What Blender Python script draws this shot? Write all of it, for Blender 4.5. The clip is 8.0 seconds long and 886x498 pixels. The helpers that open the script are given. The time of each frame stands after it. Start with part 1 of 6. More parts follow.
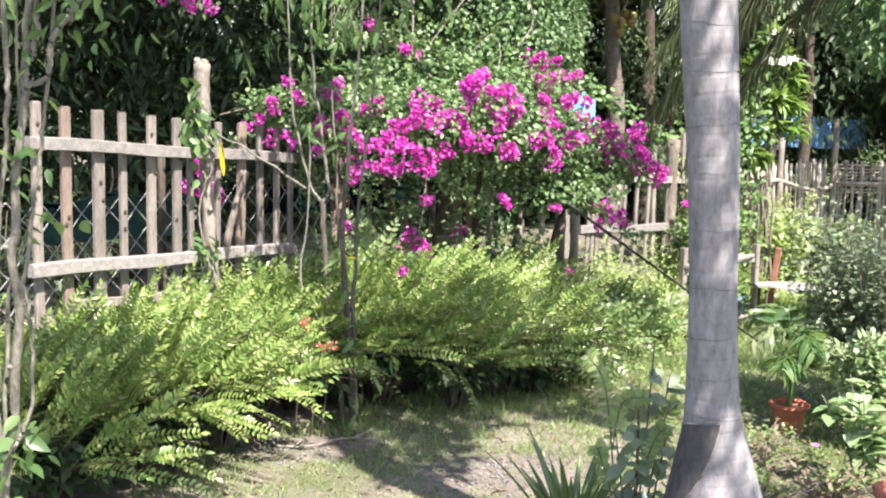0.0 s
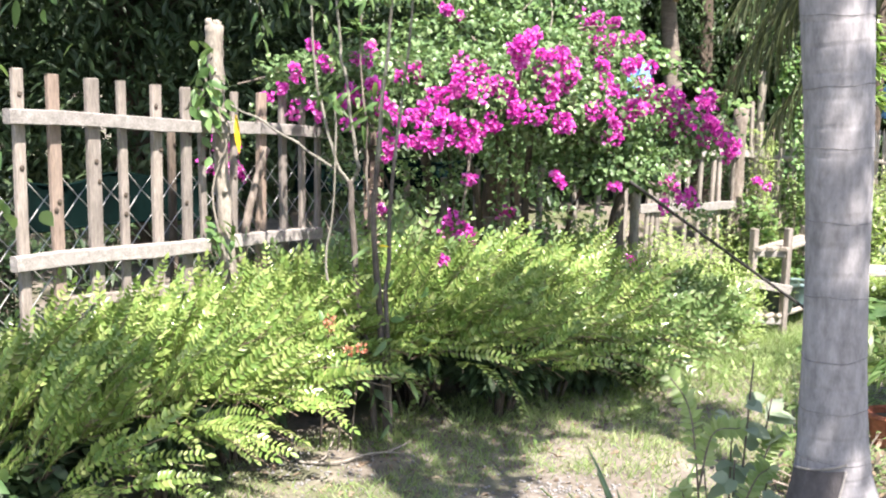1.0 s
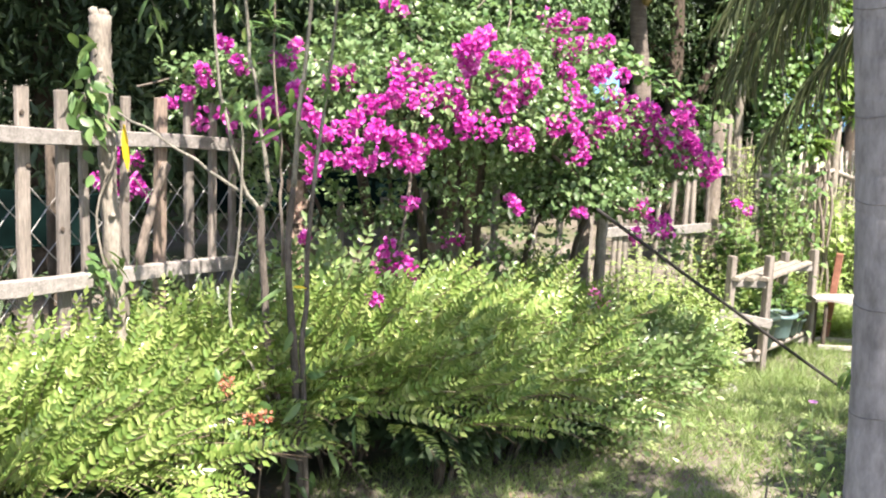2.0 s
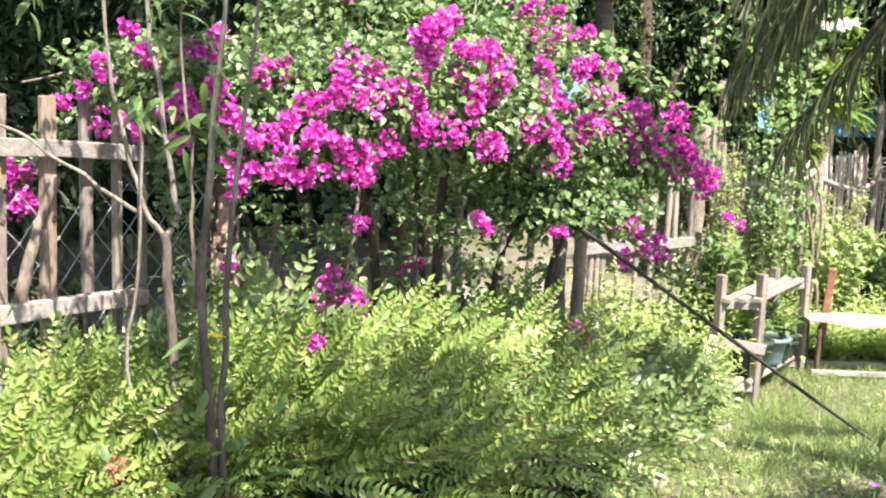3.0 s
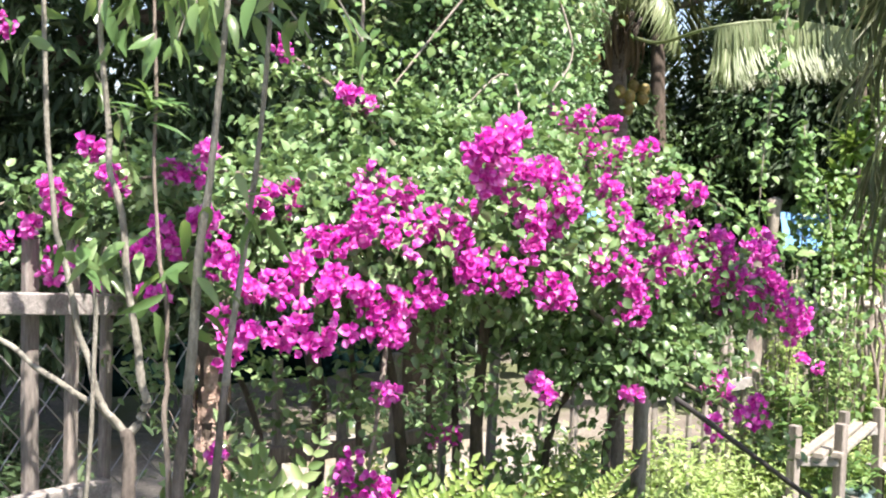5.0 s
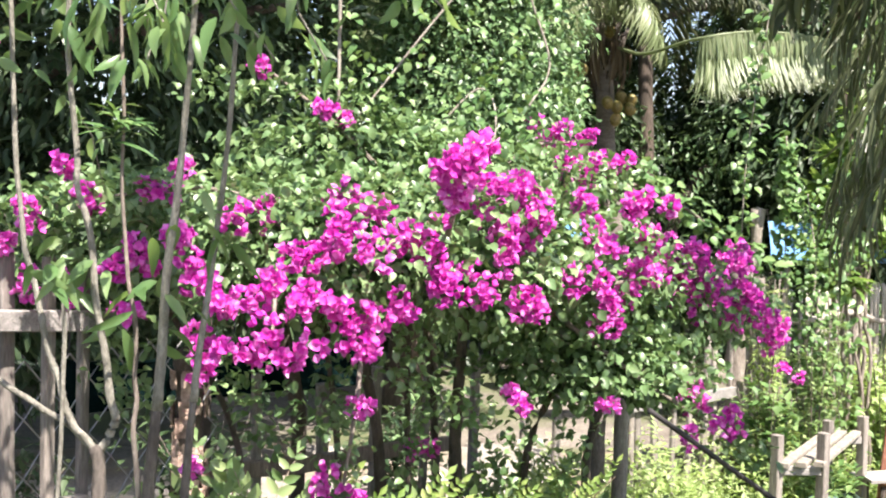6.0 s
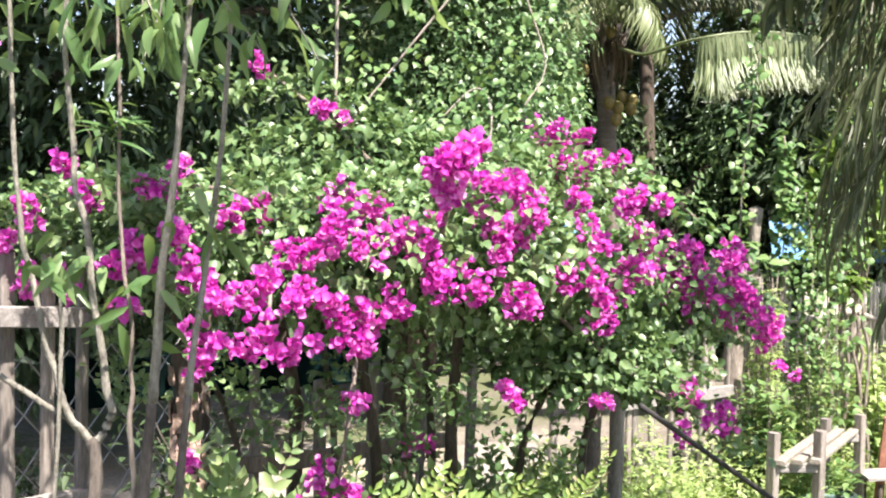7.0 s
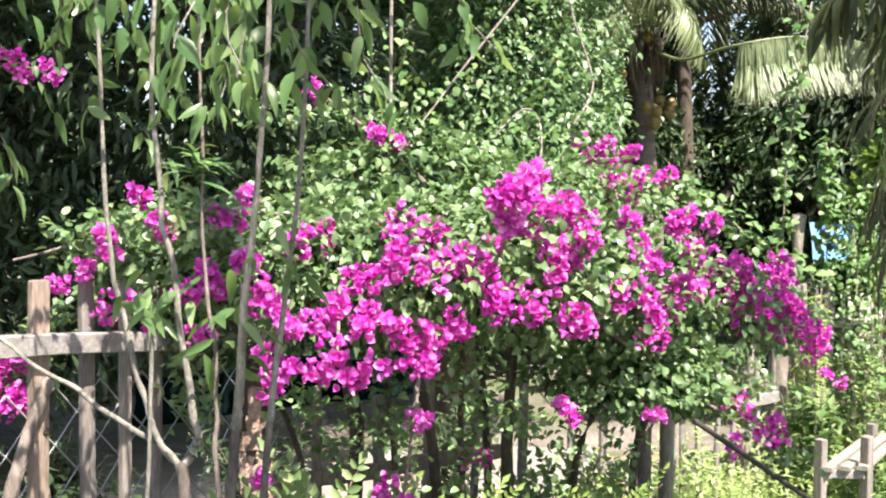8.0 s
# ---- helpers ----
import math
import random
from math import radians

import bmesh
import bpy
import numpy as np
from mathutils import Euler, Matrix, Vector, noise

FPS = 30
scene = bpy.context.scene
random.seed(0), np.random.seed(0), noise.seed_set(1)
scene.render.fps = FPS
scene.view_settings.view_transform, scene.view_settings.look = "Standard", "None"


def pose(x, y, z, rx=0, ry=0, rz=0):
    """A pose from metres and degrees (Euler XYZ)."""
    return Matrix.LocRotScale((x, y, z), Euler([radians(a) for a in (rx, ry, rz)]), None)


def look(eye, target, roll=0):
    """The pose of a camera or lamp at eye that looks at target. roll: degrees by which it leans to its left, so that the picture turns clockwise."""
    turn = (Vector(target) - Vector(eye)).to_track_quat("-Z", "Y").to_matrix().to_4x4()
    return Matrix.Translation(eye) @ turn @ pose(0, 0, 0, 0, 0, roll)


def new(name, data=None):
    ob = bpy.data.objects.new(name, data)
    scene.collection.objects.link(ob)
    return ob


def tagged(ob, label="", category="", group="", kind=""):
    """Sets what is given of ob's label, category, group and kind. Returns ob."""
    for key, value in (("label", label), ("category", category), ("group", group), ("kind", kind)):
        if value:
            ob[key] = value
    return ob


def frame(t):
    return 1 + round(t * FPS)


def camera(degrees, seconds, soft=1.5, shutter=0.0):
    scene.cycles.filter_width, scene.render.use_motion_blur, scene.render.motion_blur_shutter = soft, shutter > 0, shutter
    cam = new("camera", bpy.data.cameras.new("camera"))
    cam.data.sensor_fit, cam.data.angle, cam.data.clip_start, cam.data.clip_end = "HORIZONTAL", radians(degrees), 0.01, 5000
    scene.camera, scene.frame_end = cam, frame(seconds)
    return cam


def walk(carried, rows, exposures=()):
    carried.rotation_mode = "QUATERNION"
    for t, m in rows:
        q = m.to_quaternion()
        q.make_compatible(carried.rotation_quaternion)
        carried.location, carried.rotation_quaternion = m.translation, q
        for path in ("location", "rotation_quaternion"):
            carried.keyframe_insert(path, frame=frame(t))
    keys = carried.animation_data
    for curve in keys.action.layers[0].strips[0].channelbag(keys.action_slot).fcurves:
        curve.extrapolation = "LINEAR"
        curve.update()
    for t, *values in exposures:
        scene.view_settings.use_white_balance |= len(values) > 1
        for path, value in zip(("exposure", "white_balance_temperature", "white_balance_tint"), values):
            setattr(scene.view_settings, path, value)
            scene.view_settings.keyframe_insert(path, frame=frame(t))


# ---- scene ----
cam = camera(44.0, 8.0, 2.1)
PATH = [
    (0, (0.04, -0.03, 1.545), (0.091, 1.948, 1.253), 1.5),
    (0.5, (0.04, 0.251, 1.519), (0.03, 2.228, 1.215), 1.0),
    (1, (0.054, 0.588, 1.504), (0.023, 2.558, 1.163), 1.0),
    (1.5, (0.086, 0.936, 1.518), (0.091, 2.907, 1.183), 1.5),
    (1.7, (0.121, 1.09, 1.518), (0.133, 3.061, 1.182), 1.8),
    (2.8, (0.168, 1.899, 1.472), (0.277, 3.869, 1.145), 2.3),
    (3, (0.165, 2.03, 1.471), (0.278, 4.0, 1.146), 2.2),
    (3.5, (0.096, 2.3, 1.446), (0.213, 4.27, 1.123), 2.3),
    (4, (0.092, 2.521, 1.437), (0.212, 4.492, 1.119), 2.3),
    (4.5, (0.09, 2.712, 1.455), (0.211, 4.69, 1.185), 2.5),
    (4.8, (0.059, 2.823, 1.45), (0.19, 4.813, 1.291), 2.6),
    (5, (0.051, 2.823, 1.492), (0.178, 4.815, 1.372), 1.8),
    (6.5, (0.123, 2.778, 1.505), (0.259, 4.771, 1.405), 1.4),
    (7, (0.125, 2.759, 1.499), (0.253, 4.752, 1.399), 1.4),
    (7.5, (0.122, 2.714, 1.513), (0.227, 4.708, 1.411), 1.0),
    (8, (0.056, 2.667, 1.563), (0.122, 4.663, 1.461), 0.6),
]
EXPOSURE, KELVIN, TINT = 1.68, 6550, 19
walk(cam, [(t, look(eye, target, roll)) for t, eye, target, roll in PATH], [(t, EXPOSURE + stops, KELVIN + warm, TINT) for t, stops, warm in ((0, -0.07, 0), (0.5, -0.08, 0), (1.0, 0.14, 0), (1.5, 0.02, 120), (2.8, 0.06, 380), (3.5, 0.07, 40), (4.5, 0.12, -60), (5.0, 0.06, 0), (8, 0.06, 60))])

# ---------------------------------------------------------------- sky and sun
SUN = Vector((0.275, -0.465, 0.84)).normalized()
world = bpy.data.worlds.new("sky")
scene.world = world
world.use_nodes = True
wn = world.node_tree.nodes
sky = wn.new("ShaderNodeTexSky")
sky.sky_type = "NISHITA"
sky.sun_disc = False
sky.sun_elevation = math.asin(SUN.z)
sky.sun_rotation = math.atan2(SUN.x, SUN.y)
sky.air_density, sky.dust_density = 1.0, 1.5
wn["Background"].inputs["Strength"].default_value = 0.09
world.node_tree.links.new(sky.outputs[0], wn["Background"].inputs["Color"])
sun = new("sun", bpy.data.lights.new("sun", "SUN"))
sun.data.energy, sun.data.angle, sun.data.color = 5.0, radians(0.5), (1.0, 0.95, 0.86)
sun.matrix_world = look(SUN * 30, (0, 0, 0))

# ---------------------------------------------------------------- materials
def base_material(name):
    m = bpy.data.materials.new(name)
    m.use_nodes = True
    t = m.node_tree
    return m, t, t.nodes["Principled BSDF"], t.nodes["Material Output"]


def ramp(t, stops):
    r = t.nodes.new("ShaderNodeValToRGB")
    el = r.color_ramp.elements
    while len(el) < len(stops):
        el.new(0.5)
    for e, (p, c) in zip(el, stops):
        e.position, e.color = p, (*c, 1)
    return r


def noise_node(t, scale, detail=5.0, rough=0.6, stretch=None):
    n = t.nodes.new("ShaderNodeTexNoise")
    n.inputs["Scale"].default_value, n.inputs["Detail"].default_value = scale, detail
    n.inputs["Roughness"].default_value = rough
    co = t.nodes.new("ShaderNodeTexCoord")
    mp = t.nodes.new("ShaderNodeMapping")
    if stretch:
        mp.inputs["Scale"].default_value = stretch
    t.links.new(co.outputs["Object"], mp.inputs["Vector"])
    t.links.new(mp.outputs["Vector"], n.inputs["Vector"])
    return n


def mix(t, fac, a, b, kind="MIX"):
    m = t.nodes.new("ShaderNodeMix")
    m.data_type, m.blend_type = "RGBA", kind
    for sock, v in ((m.inputs[0], fac), (m.inputs[6], a), (m.inputs[7], b)):
        if isinstance(v, bpy.types.NodeSocket):
            t.links.new(v, sock)
        elif isinstance(v, (int, float)):
            sock.default_value = v
        else:
            sock.default_value = (*v, 1)
    return m.outputs[2]


def leaf_material(name, tones, through_tone, share=0.35, rough=0.45, patch=6.0, gloss=0.40, vary=0.8):
    """Leaves: each one its own tone, light passing through the blade, a waxy gloss."""
    m, t, b, out = base_material(name)
    geo = t.nodes.new("ShaderNodeNewGeometry")
    r = ramp(t, [(i / (len(tones) - 1), c) for i, c in enumerate(tones)])
    n = noise_node(t, patch, 3)
    add = t.nodes.new("ShaderNodeMath")
    add.operation = "MULTIPLY_ADD"
    t.links.new(n.outputs[0], add.inputs[0])
    add.inputs[1].default_value = 0.9
    sub = t.nodes.new("ShaderNodeMath")
    sub.operation = "MULTIPLY_ADD"
    t.links.new(geo.outputs["Random Per Island"], sub.inputs[0])
    sub.inputs[1].default_value, sub.inputs[2].default_value = vary, 0.05 - vary / 2
    t.links.new(sub.outputs[0], add.inputs[2])
    t.links.new(add.outputs[0], r.inputs[0])
    t.links.new(r.outputs[0], b.inputs["Base Color"])
    b.inputs["Roughness"].default_value = rough
    b.inputs["Specular IOR Level"].default_value = gloss
    tr = t.nodes.new("ShaderNodeBsdfTranslucent")
    t.links.new(mix(t, 0.6, r.outputs[0], through_tone), tr.inputs["Color"])
    ms = t.nodes.new("ShaderNodeMixShader")
    ms.inputs[0].default_value = share
    t.links.new(b.outputs[0], ms.inputs[1])
    t.links.new(tr.outputs[0], ms.inputs[2])
    t.links.new(ms.outputs[0], out.inputs["Surface"])
    return m


def rough_material(name, tones, scale, rough=0.85, bump=0.4, stretch=None, fine=None, per_object=0.0, stain=None):
    """Wood, bark, soil and clay: two scales of tone, and relief."""
    m, t, b, out = base_material(name)
    n = noise_node(t, scale, 6, 0.65, stretch)
    r = ramp(t, [(0.25 + 0.5 * i / (len(tones) - 1), c) for i, c in enumerate(tones)])
    t.links.new(n.outputs[0], r.inputs[0])
    n2 = noise_node(t, fine or scale * 7, 4, 0.7, stretch)
    r2 = ramp(t, [(0.3, (0.55, 0.55, 0.55)), (0.7, (1.15, 1.15, 1.15))])
    t.links.new(n2.outputs[0], r2.inputs[0])
    col = mix(t, 1.0, r.outputs[0], r2.outputs[0], "MULTIPLY")
    if per_object:
        oi = t.nodes.new("ShaderNodeObjectInfo")
        r3 = ramp(t, [(0.0, (1 - per_object,) * 3), (1.0, (1 + per_object, 1 + per_object * 0.9, 1 + per_object * 0.75))])
        t.links.new(oi.outputs["Random"], r3.inputs[0])
        col = mix(t, 1.0, col, r3.outputs[0], "MULTIPLY")
    if stain:
        n4 = noise_node(t, stain[0], 3, 0.5)
        r4 = ramp(t, [(0.5, (0, 0, 0)), (0.62, (1, 1, 1))])
        t.links.new(n4.outputs[0], r4.inputs[0])
        col = mix(t, r4.outputs[0], col, stain[1])
    t.links.new(col, b.inputs["Base Color"])
    b.inputs["Roughness"].default_value = rough
    bp = t.nodes.new("ShaderNodeBump")
    bp.inputs["Strength"].default_value, bp.inputs["Distance"].default_value = bump, 0.01
    ad = t.nodes.new("ShaderNodeMath")
    t.links.new(n.outputs[0], ad.inputs[0])
    t.links.new(n2.outputs[0], ad.inputs[1])
    t.links.new(ad.outputs[0], bp.inputs["Height"])
    t.links.new(bp.outputs[0], b.inputs["Normal"])
    return m


def plain_material(name, colour, rough=0.5, metal=0.0, wear=0.25, scale=20.0, gloss=0.5):
    dark = tuple(c * (1 - wear) for c in colour)
    m, t, b, out = base_material(name)
    n = noise_node(t, scale, 5)
    r = ramp(t, [(0.35, dark), (0.65, colour)])
    t.links.new(n.outputs[0], r.inputs[0])
    t.links.new(r.outputs[0], b.inputs["Base Color"])
    b.inputs["Roughness"].default_value, b.inputs["Metallic"].default_value = rough, metal
    b.inputs["Specular IOR Level"].default_value = gloss
    return m


HEDGE_LEAF = leaf_material("hedge_leaf", [(0.06, 0.12, 0.027), (0.155, 0.26, 0.060), (0.285, 0.38, 0.108), (0.44, 0.50, 0.21)], (0.34, 0.47, 0.075), 0.22, 0.30, 6.0, 0.70, 0.62)
BUSH_LEAF = leaf_material("bush_leaf", [(0.08, 0.15, 0.05), (0.16, 0.26, 0.09), (0.30, 0.39, 0.17)], (0.30, 0.43, 0.10), 0.30, 0.32, 6.0, 0.7)
BOUG_LEAF = leaf_material("bougainvillea_leaf", [(0.058, 0.115, 0.043), (0.13, 0.225, 0.088), (0.235, 0.33, 0.148)], (0.27, 0.43, 0.115), 0.26, 0.38, 5.0, 0.55, 0.8)
BRACT = leaf_material("magenta_bract", [(0.38, 0.014, 0.28), (0.64, 0.055, 0.47), (0.80, 0.19, 0.65), (0.88, 0.42, 0.78)], (0.85, 0.06, 0.58), 0.38, 0.5, 9.0)
# Dark foliage colour; inside hedge and bougainvillea it also serves as painted shade.
DARK_LEAF = leaf_material("mango_and_shade_leaf", [(0.022, 0.048, 0.022), (0.045, 0.08, 0.036), (0.085, 0.13, 0.06)], (0.12, 0.20, 0.05), 0.20, 0.46, 2.0, 0.35)
TREE_LEAF = leaf_material("tree_leaf", [(0.055, 0.12, 0.05), (0.115, 0.21, 0.085), (0.22, 0.325, 0.145)], (0.22, 0.37, 0.095), 0.24, 0.38, 2.0, 0.5)
VINE_LEAF = leaf_material("vine_leaf", [(0.055, 0.13, 0.04), (0.11, 0.21, 0.065), (0.20, 0.30, 0.11)], (0.24, 0.38, 0.07), 0.28, 0.42, 6.0, 0.5)
LONG_LEAF = leaf_material("long_leaf", [(0.05, 0.115, 0.04), (0.10, 0.195, 0.065), (0.20, 0.30, 0.12)], (0.34, 0.50, 0.11), 0.42, 0.34, 6.0, 0.6)
FRANGIPANI_LEAF = leaf_material("frangipani_leaf", [(0.08, 0.16, 0.035), (0.15, 0.27, 0.06), (0.27, 0.38, 0.12)], (0.36, 0.52, 0.08), 0.34, 0.36, 6.0, 0.55)
PALM_LEAF = leaf_material("palm_leaf", [(0.03, 0.045, 0.018), (0.065, 0.085, 0.035), (0.13, 0.145, 0.075)], (0.14, 0.18, 0.05), 0.22, 0.4, 3.0)
PALE_FROND = leaf_material("pale_frond", [(0.14, 0.19, 0.09), (0.22, 0.28, 0.14), (0.32, 0.36, 0.21)], (0.30, 0.36, 0.11), 0.35, 0.35, 3.0)
GREY_LEAF = leaf_material("grey_green_leaf", [(0.14, 0.20, 0.12), (0.25, 0.32, 0.20), (0.38, 0.44, 0.31)], (0.30, 0.40, 0.18), 0.3, 0.5)
BROAD_LEAF = leaf_material("broad_pale_leaf", [(0.13, 0.23, 0.085), (0.25, 0.37, 0.17), (0.40, 0.50, 0.30)], (0.36, 0.50, 0.15), 0.3, 0.36, 6.0, 0.6)
ALOE_LEAF = leaf_material("aloe_leaf", [(0.10, 0.18, 0.06), (0.18, 0.28, 0.10), (0.28, 0.37, 0.17)], (0.26, 0.38, 0.10), 0.2, 0.35, 9.0, 0.6)
AGAVE_LEAF = leaf_material("agave_leaf", [(0.16, 0.24, 0.22), (0.26, 0.35, 0.32), (0.40, 0.47, 0.43)], (0.3, 0.4, 0.3), 0.1, 0.5, 14.0)
GRASS = leaf_material("grass_blade", [(0.11, 0.187, 0.058), (0.19, 0.295, 0.098), (0.29, 0.378, 0.157), (0.40, 0.42, 0.24)], (0.44, 0.57, 0.15), 0.35, 0.5, 1.2)
WEED = leaf_material("weed_leaf", [(0.18, 0.29, 0.09), (0.34, 0.45, 0.18), (0.49, 0.56, 0.31)], (0.50, 0.66, 0.14), 0.4, 0.5)
LITTER = leaf_material("dry_leaf", [(0.12, 0.085, 0.055), (0.21, 0.16, 0.11), (0.32, 0.26, 0.19)], (0.25, 0.17, 0.09), 0.15, 0.7)
PERIWINKLE = leaf_material("pink_petal", [(0.45, 0.16, 0.42), (0.56, 0.26, 0.54)], (0.6, 0.25, 0.6), 0.3, 0.5)
IXORA = leaf_material("ixora_petal", [(0.58, 0.19, 0.12), (0.72, 0.34, 0.24)], (0.75, 0.28, 0.17), 0.3, 0.5)
YELLOW_LEAF = leaf_material("yellow_ribbon", [(0.85, 0.60, 0.02), (0.92, 0.70, 0.05)], (0.9, 0.7, 0.05), 0.3, 0.5)
WHITE_PETAL = leaf_material("white_petal", [(0.80, 0.80, 0.74), (0.88, 0.88, 0.84)], (0.8, 0.8, 0.7), 0.3, 0.5)

SAND = rough_material("pale_sand", [(0.20, 0.18, 0.15), (0.29, 0.27, 0.23), (0.37, 0.35, 0.31)], 3.5, 0.95, 0.5, None, 45, 0, (1.6, (0.22, 0.18, 0.12)))
SOIL = rough_material("soil", [(0.105, 0.09, 0.068), (0.19, 0.168, 0.135), (0.29, 0.262, 0.215)], 2.5, 0.95, 0.6, None, 40, 0, (0.9, (0.095, 0.11, 0.05)))
FENCE_WOOD = rough_material("weathered_wood", [(0.145, 0.13, 0.11), (0.25, 0.225, 0.195), (0.37, 0.34, 0.30)], 6, 0.85, 0.45, (6, 6, 0.8), 30, 0.20)
RAIL_WOOD = rough_material("weathered_rail", [(0.195, 0.185, 0.168), (0.315, 0.30, 0.275), (0.425, 0.405, 0.375)], 6, 0.85, 0.35, (0.8, 6, 6), 30, 0.12)
BROWN_WOOD = rough_material("brown_picket_wood", [(0.18, 0.135, 0.10), (0.295, 0.23, 0.18), (0.39, 0.315, 0.255)], 6, 0.85, 0.35, (6, 6, 0.8), 30, 0.15)
BAMBOO = rough_material("grey_bamboo", [(0.27, 0.24, 0.205), (0.42, 0.385, 0.33), (0.54, 0.50, 0.44)], 5, 0.7, 0.2, (6, 6, 0.6), 25, 0.2)
BARK = rough_material("grey_bark", [(0.12, 0.10, 0.08), (0.22, 0.185, 0.15), (0.36, 0.32, 0.27)], 9, 0.9, 0.7, (2, 2, 0.7), 45)
STEM_BARK = rough_material("brown_stem_bark", [(0.062, 0.052, 0.042), (0.125, 0.107, 0.088), (0.225, 0.20, 0.17)], 12, 0.9, 0.6, (2, 2, 0.6), 60)
PALE_BARK = rough_material("pale_bark", [(0.20, 0.17, 0.14), (0.31, 0.28, 0.23), (0.43, 0.40, 0.34)], 11, 0.85, 0.5, (2, 2, 0.6), 60)
LICHEN_BARK = rough_material("lichened_bark", [(0.12, 0.115, 0.09), (0.24, 0.23, 0.185), (0.38, 0.37, 0.31)], 14, 0.85, 0.7, (1.5, 1.5, 0.8), 70)
DARK_BARK = rough_material("dark_bark", [(0.05, 0.04, 0.03), (0.10, 0.08, 0.06), (0.17, 0.13, 0.10)], 9, 0.95, 0.8, (2, 2, 0.6), 45)
STUMP_BARK = rough_material("peeling_bark", [(0.16, 0.10, 0.07), (0.42, 0.30, 0.23), (0.62, 0.48, 0.40)], 16, 0.9, 1.0, (1, 1, 1.2), 60)
PALM_BARK = rough_material("palm_bark", [(0.235, 0.23, 0.235), (0.29, 0.285, 0.293), (0.36, 0.355, 0.362)], 6, 0.8, 0.15, (1, 1, 0.4), 45)
PALM_BOOT = rough_material("palm_boot", [(0.06, 0.055, 0.055), (0.10, 0.092, 0.092), (0.16, 0.15, 0.15)], 9, 0.85, 0.4, (1, 1, 0.5), 50)
RING_SCAR = rough_material("ring_scar", [(0.13, 0.125, 0.125), (0.19, 0.185, 0.185), (0.27, 0.26, 0.26)], 14, 0.85, 0.4)
COCO_BARK = rough_material("coconut_bark", [(0.12, 0.10, 0.08), (0.22, 0.19, 0.16), (0.32, 0.28, 0.24)], 6, 0.9, 0.6, (1, 1, 4), 40)
TERRACOTTA = rough_material("terracotta", [(0.32, 0.10, 0.06), (0.45, 0.15, 0.09), (0.52, 0.22, 0.15)], 7, 0.8, 0.2)
RUST = rough_material("red_painted_wood", [(0.22, 0.085, 0.055), (0.32, 0.135, 0.085), (0.40, 0.20, 0.135)], 7, 0.7, 0.2)
STONE = rough_material("grey_stone", [(0.17, 0.165, 0.155), (0.26, 0.255, 0.245), (0.38, 0.37, 0.35)], 12, 0.9, 0.5)
POT_GREEN = plain_material("dark_green_plastic", (0.035, 0.06, 0.05), 0.45)
BASIN_BLUE = plain_material("pale_blue_plastic", (0.13, 0.21, 0.21), 0.45)
TARP = plain_material("blue_tarpaulin", (0.16, 0.40, 0.74), 0.4, 0.0, 0.35, 7)
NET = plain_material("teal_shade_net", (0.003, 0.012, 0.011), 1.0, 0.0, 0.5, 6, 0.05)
WIRE = plain_material("galvanised_wire", (0.42, 0.42, 0.40), 0.5, 0.1)
ROPE = plain_material("dark_rope", (0.035, 0.032, 0.03), 0.8)
COCONUT = rough_material("green_yellow_coconut", [(0.16, 0.16, 0.04), (0.27, 0.22, 0.06), (0.30, 0.20, 0.08)], 5, 0.5, 0.1)

# ---------------------------------------------------------------- mesh tools
rng = np.random.default_rng(7)


def unit(v):
    return v / np.maximum(np.linalg.norm(v, axis=-1, keepdims=True), 1e-9)


class Shape:
    """Gathers vertices and triangles or quads of one mesh."""

    def __init__(self):
        self.v, self.f, self.n, self.soft = [], [], 0, False

    def add(self, verts, faces):
        verts = np.asarray(verts, float).reshape(-1, 3)
        self.v.append(verts)
        self.f.append(np.asarray(faces, int) + self.n)
        self.n += len(verts)
        return self

    def mesh(self, name, material, smooth=False):
        me = bpy.data.meshes.new(name)
        verts = np.concatenate(self.v)
        sizes = np.concatenate([np.full(len(f), f.shape[1]) for f in self.f])
        loops = np.concatenate([f.ravel() for f in self.f])
        me.vertices.add(len(verts))
        me.vertices.foreach_set("co", verts.ravel())
        me.loops.add(len(loops))
        me.loops.foreach_set("vertex_index", loops)
        me.polygons.add(len(sizes))
        me.polygons.foreach_set("loop_start", np.concatenate([[0], np.cumsum(sizes)[:-1]]))
        me.polygons.foreach_set("loop_total", sizes)
        me.polygons.foreach_set("use_smooth", np.full(len(sizes), smooth or self.soft))
        me.materials.append(material)
        me.update(calc_edges=True)
        return me


def part(name, shape, material, parent, label="", smooth=False, kind=""):
    ob = new(name, shape.mesh(name, material, smooth) if isinstance(shape, Shape) else shape)
    ob.parent = parent
    return tagged(ob, label, kind=kind)


def thing(name, label, category, group="", kind="", at=(0, 0, 0)):
    ob = new(name)
    ob.empty_display_size = 0.1
    ob.location = at
    return tagged(ob, label, category, group, kind)


def glide(points, n):
    """A smooth line through the points, in n steps."""
    p = np.asarray(points, float)
    if len(p) == 2:
        return p[0] + (p[1] - p[0]) * np.linspace(0, 1, n)[:, None]
    q = np.vstack([2 * p[0] - p[1], p, 2 * p[-1] - p[-2]])
    u = np.linspace(0, len(p) - 1 - 1e-6, n)
    i, s = u.astype(int), (u % 1)[:, None]
    a, b, c, d = q[i], q[i + 1], q[i + 2], q[i + 3]
    return 0.5 * (2 * b + (c - a) * s + (2 * a - 5 * b + 4 * c - d) * s ** 2 + (3 * b - a - 3 * c + d) * s ** 3)


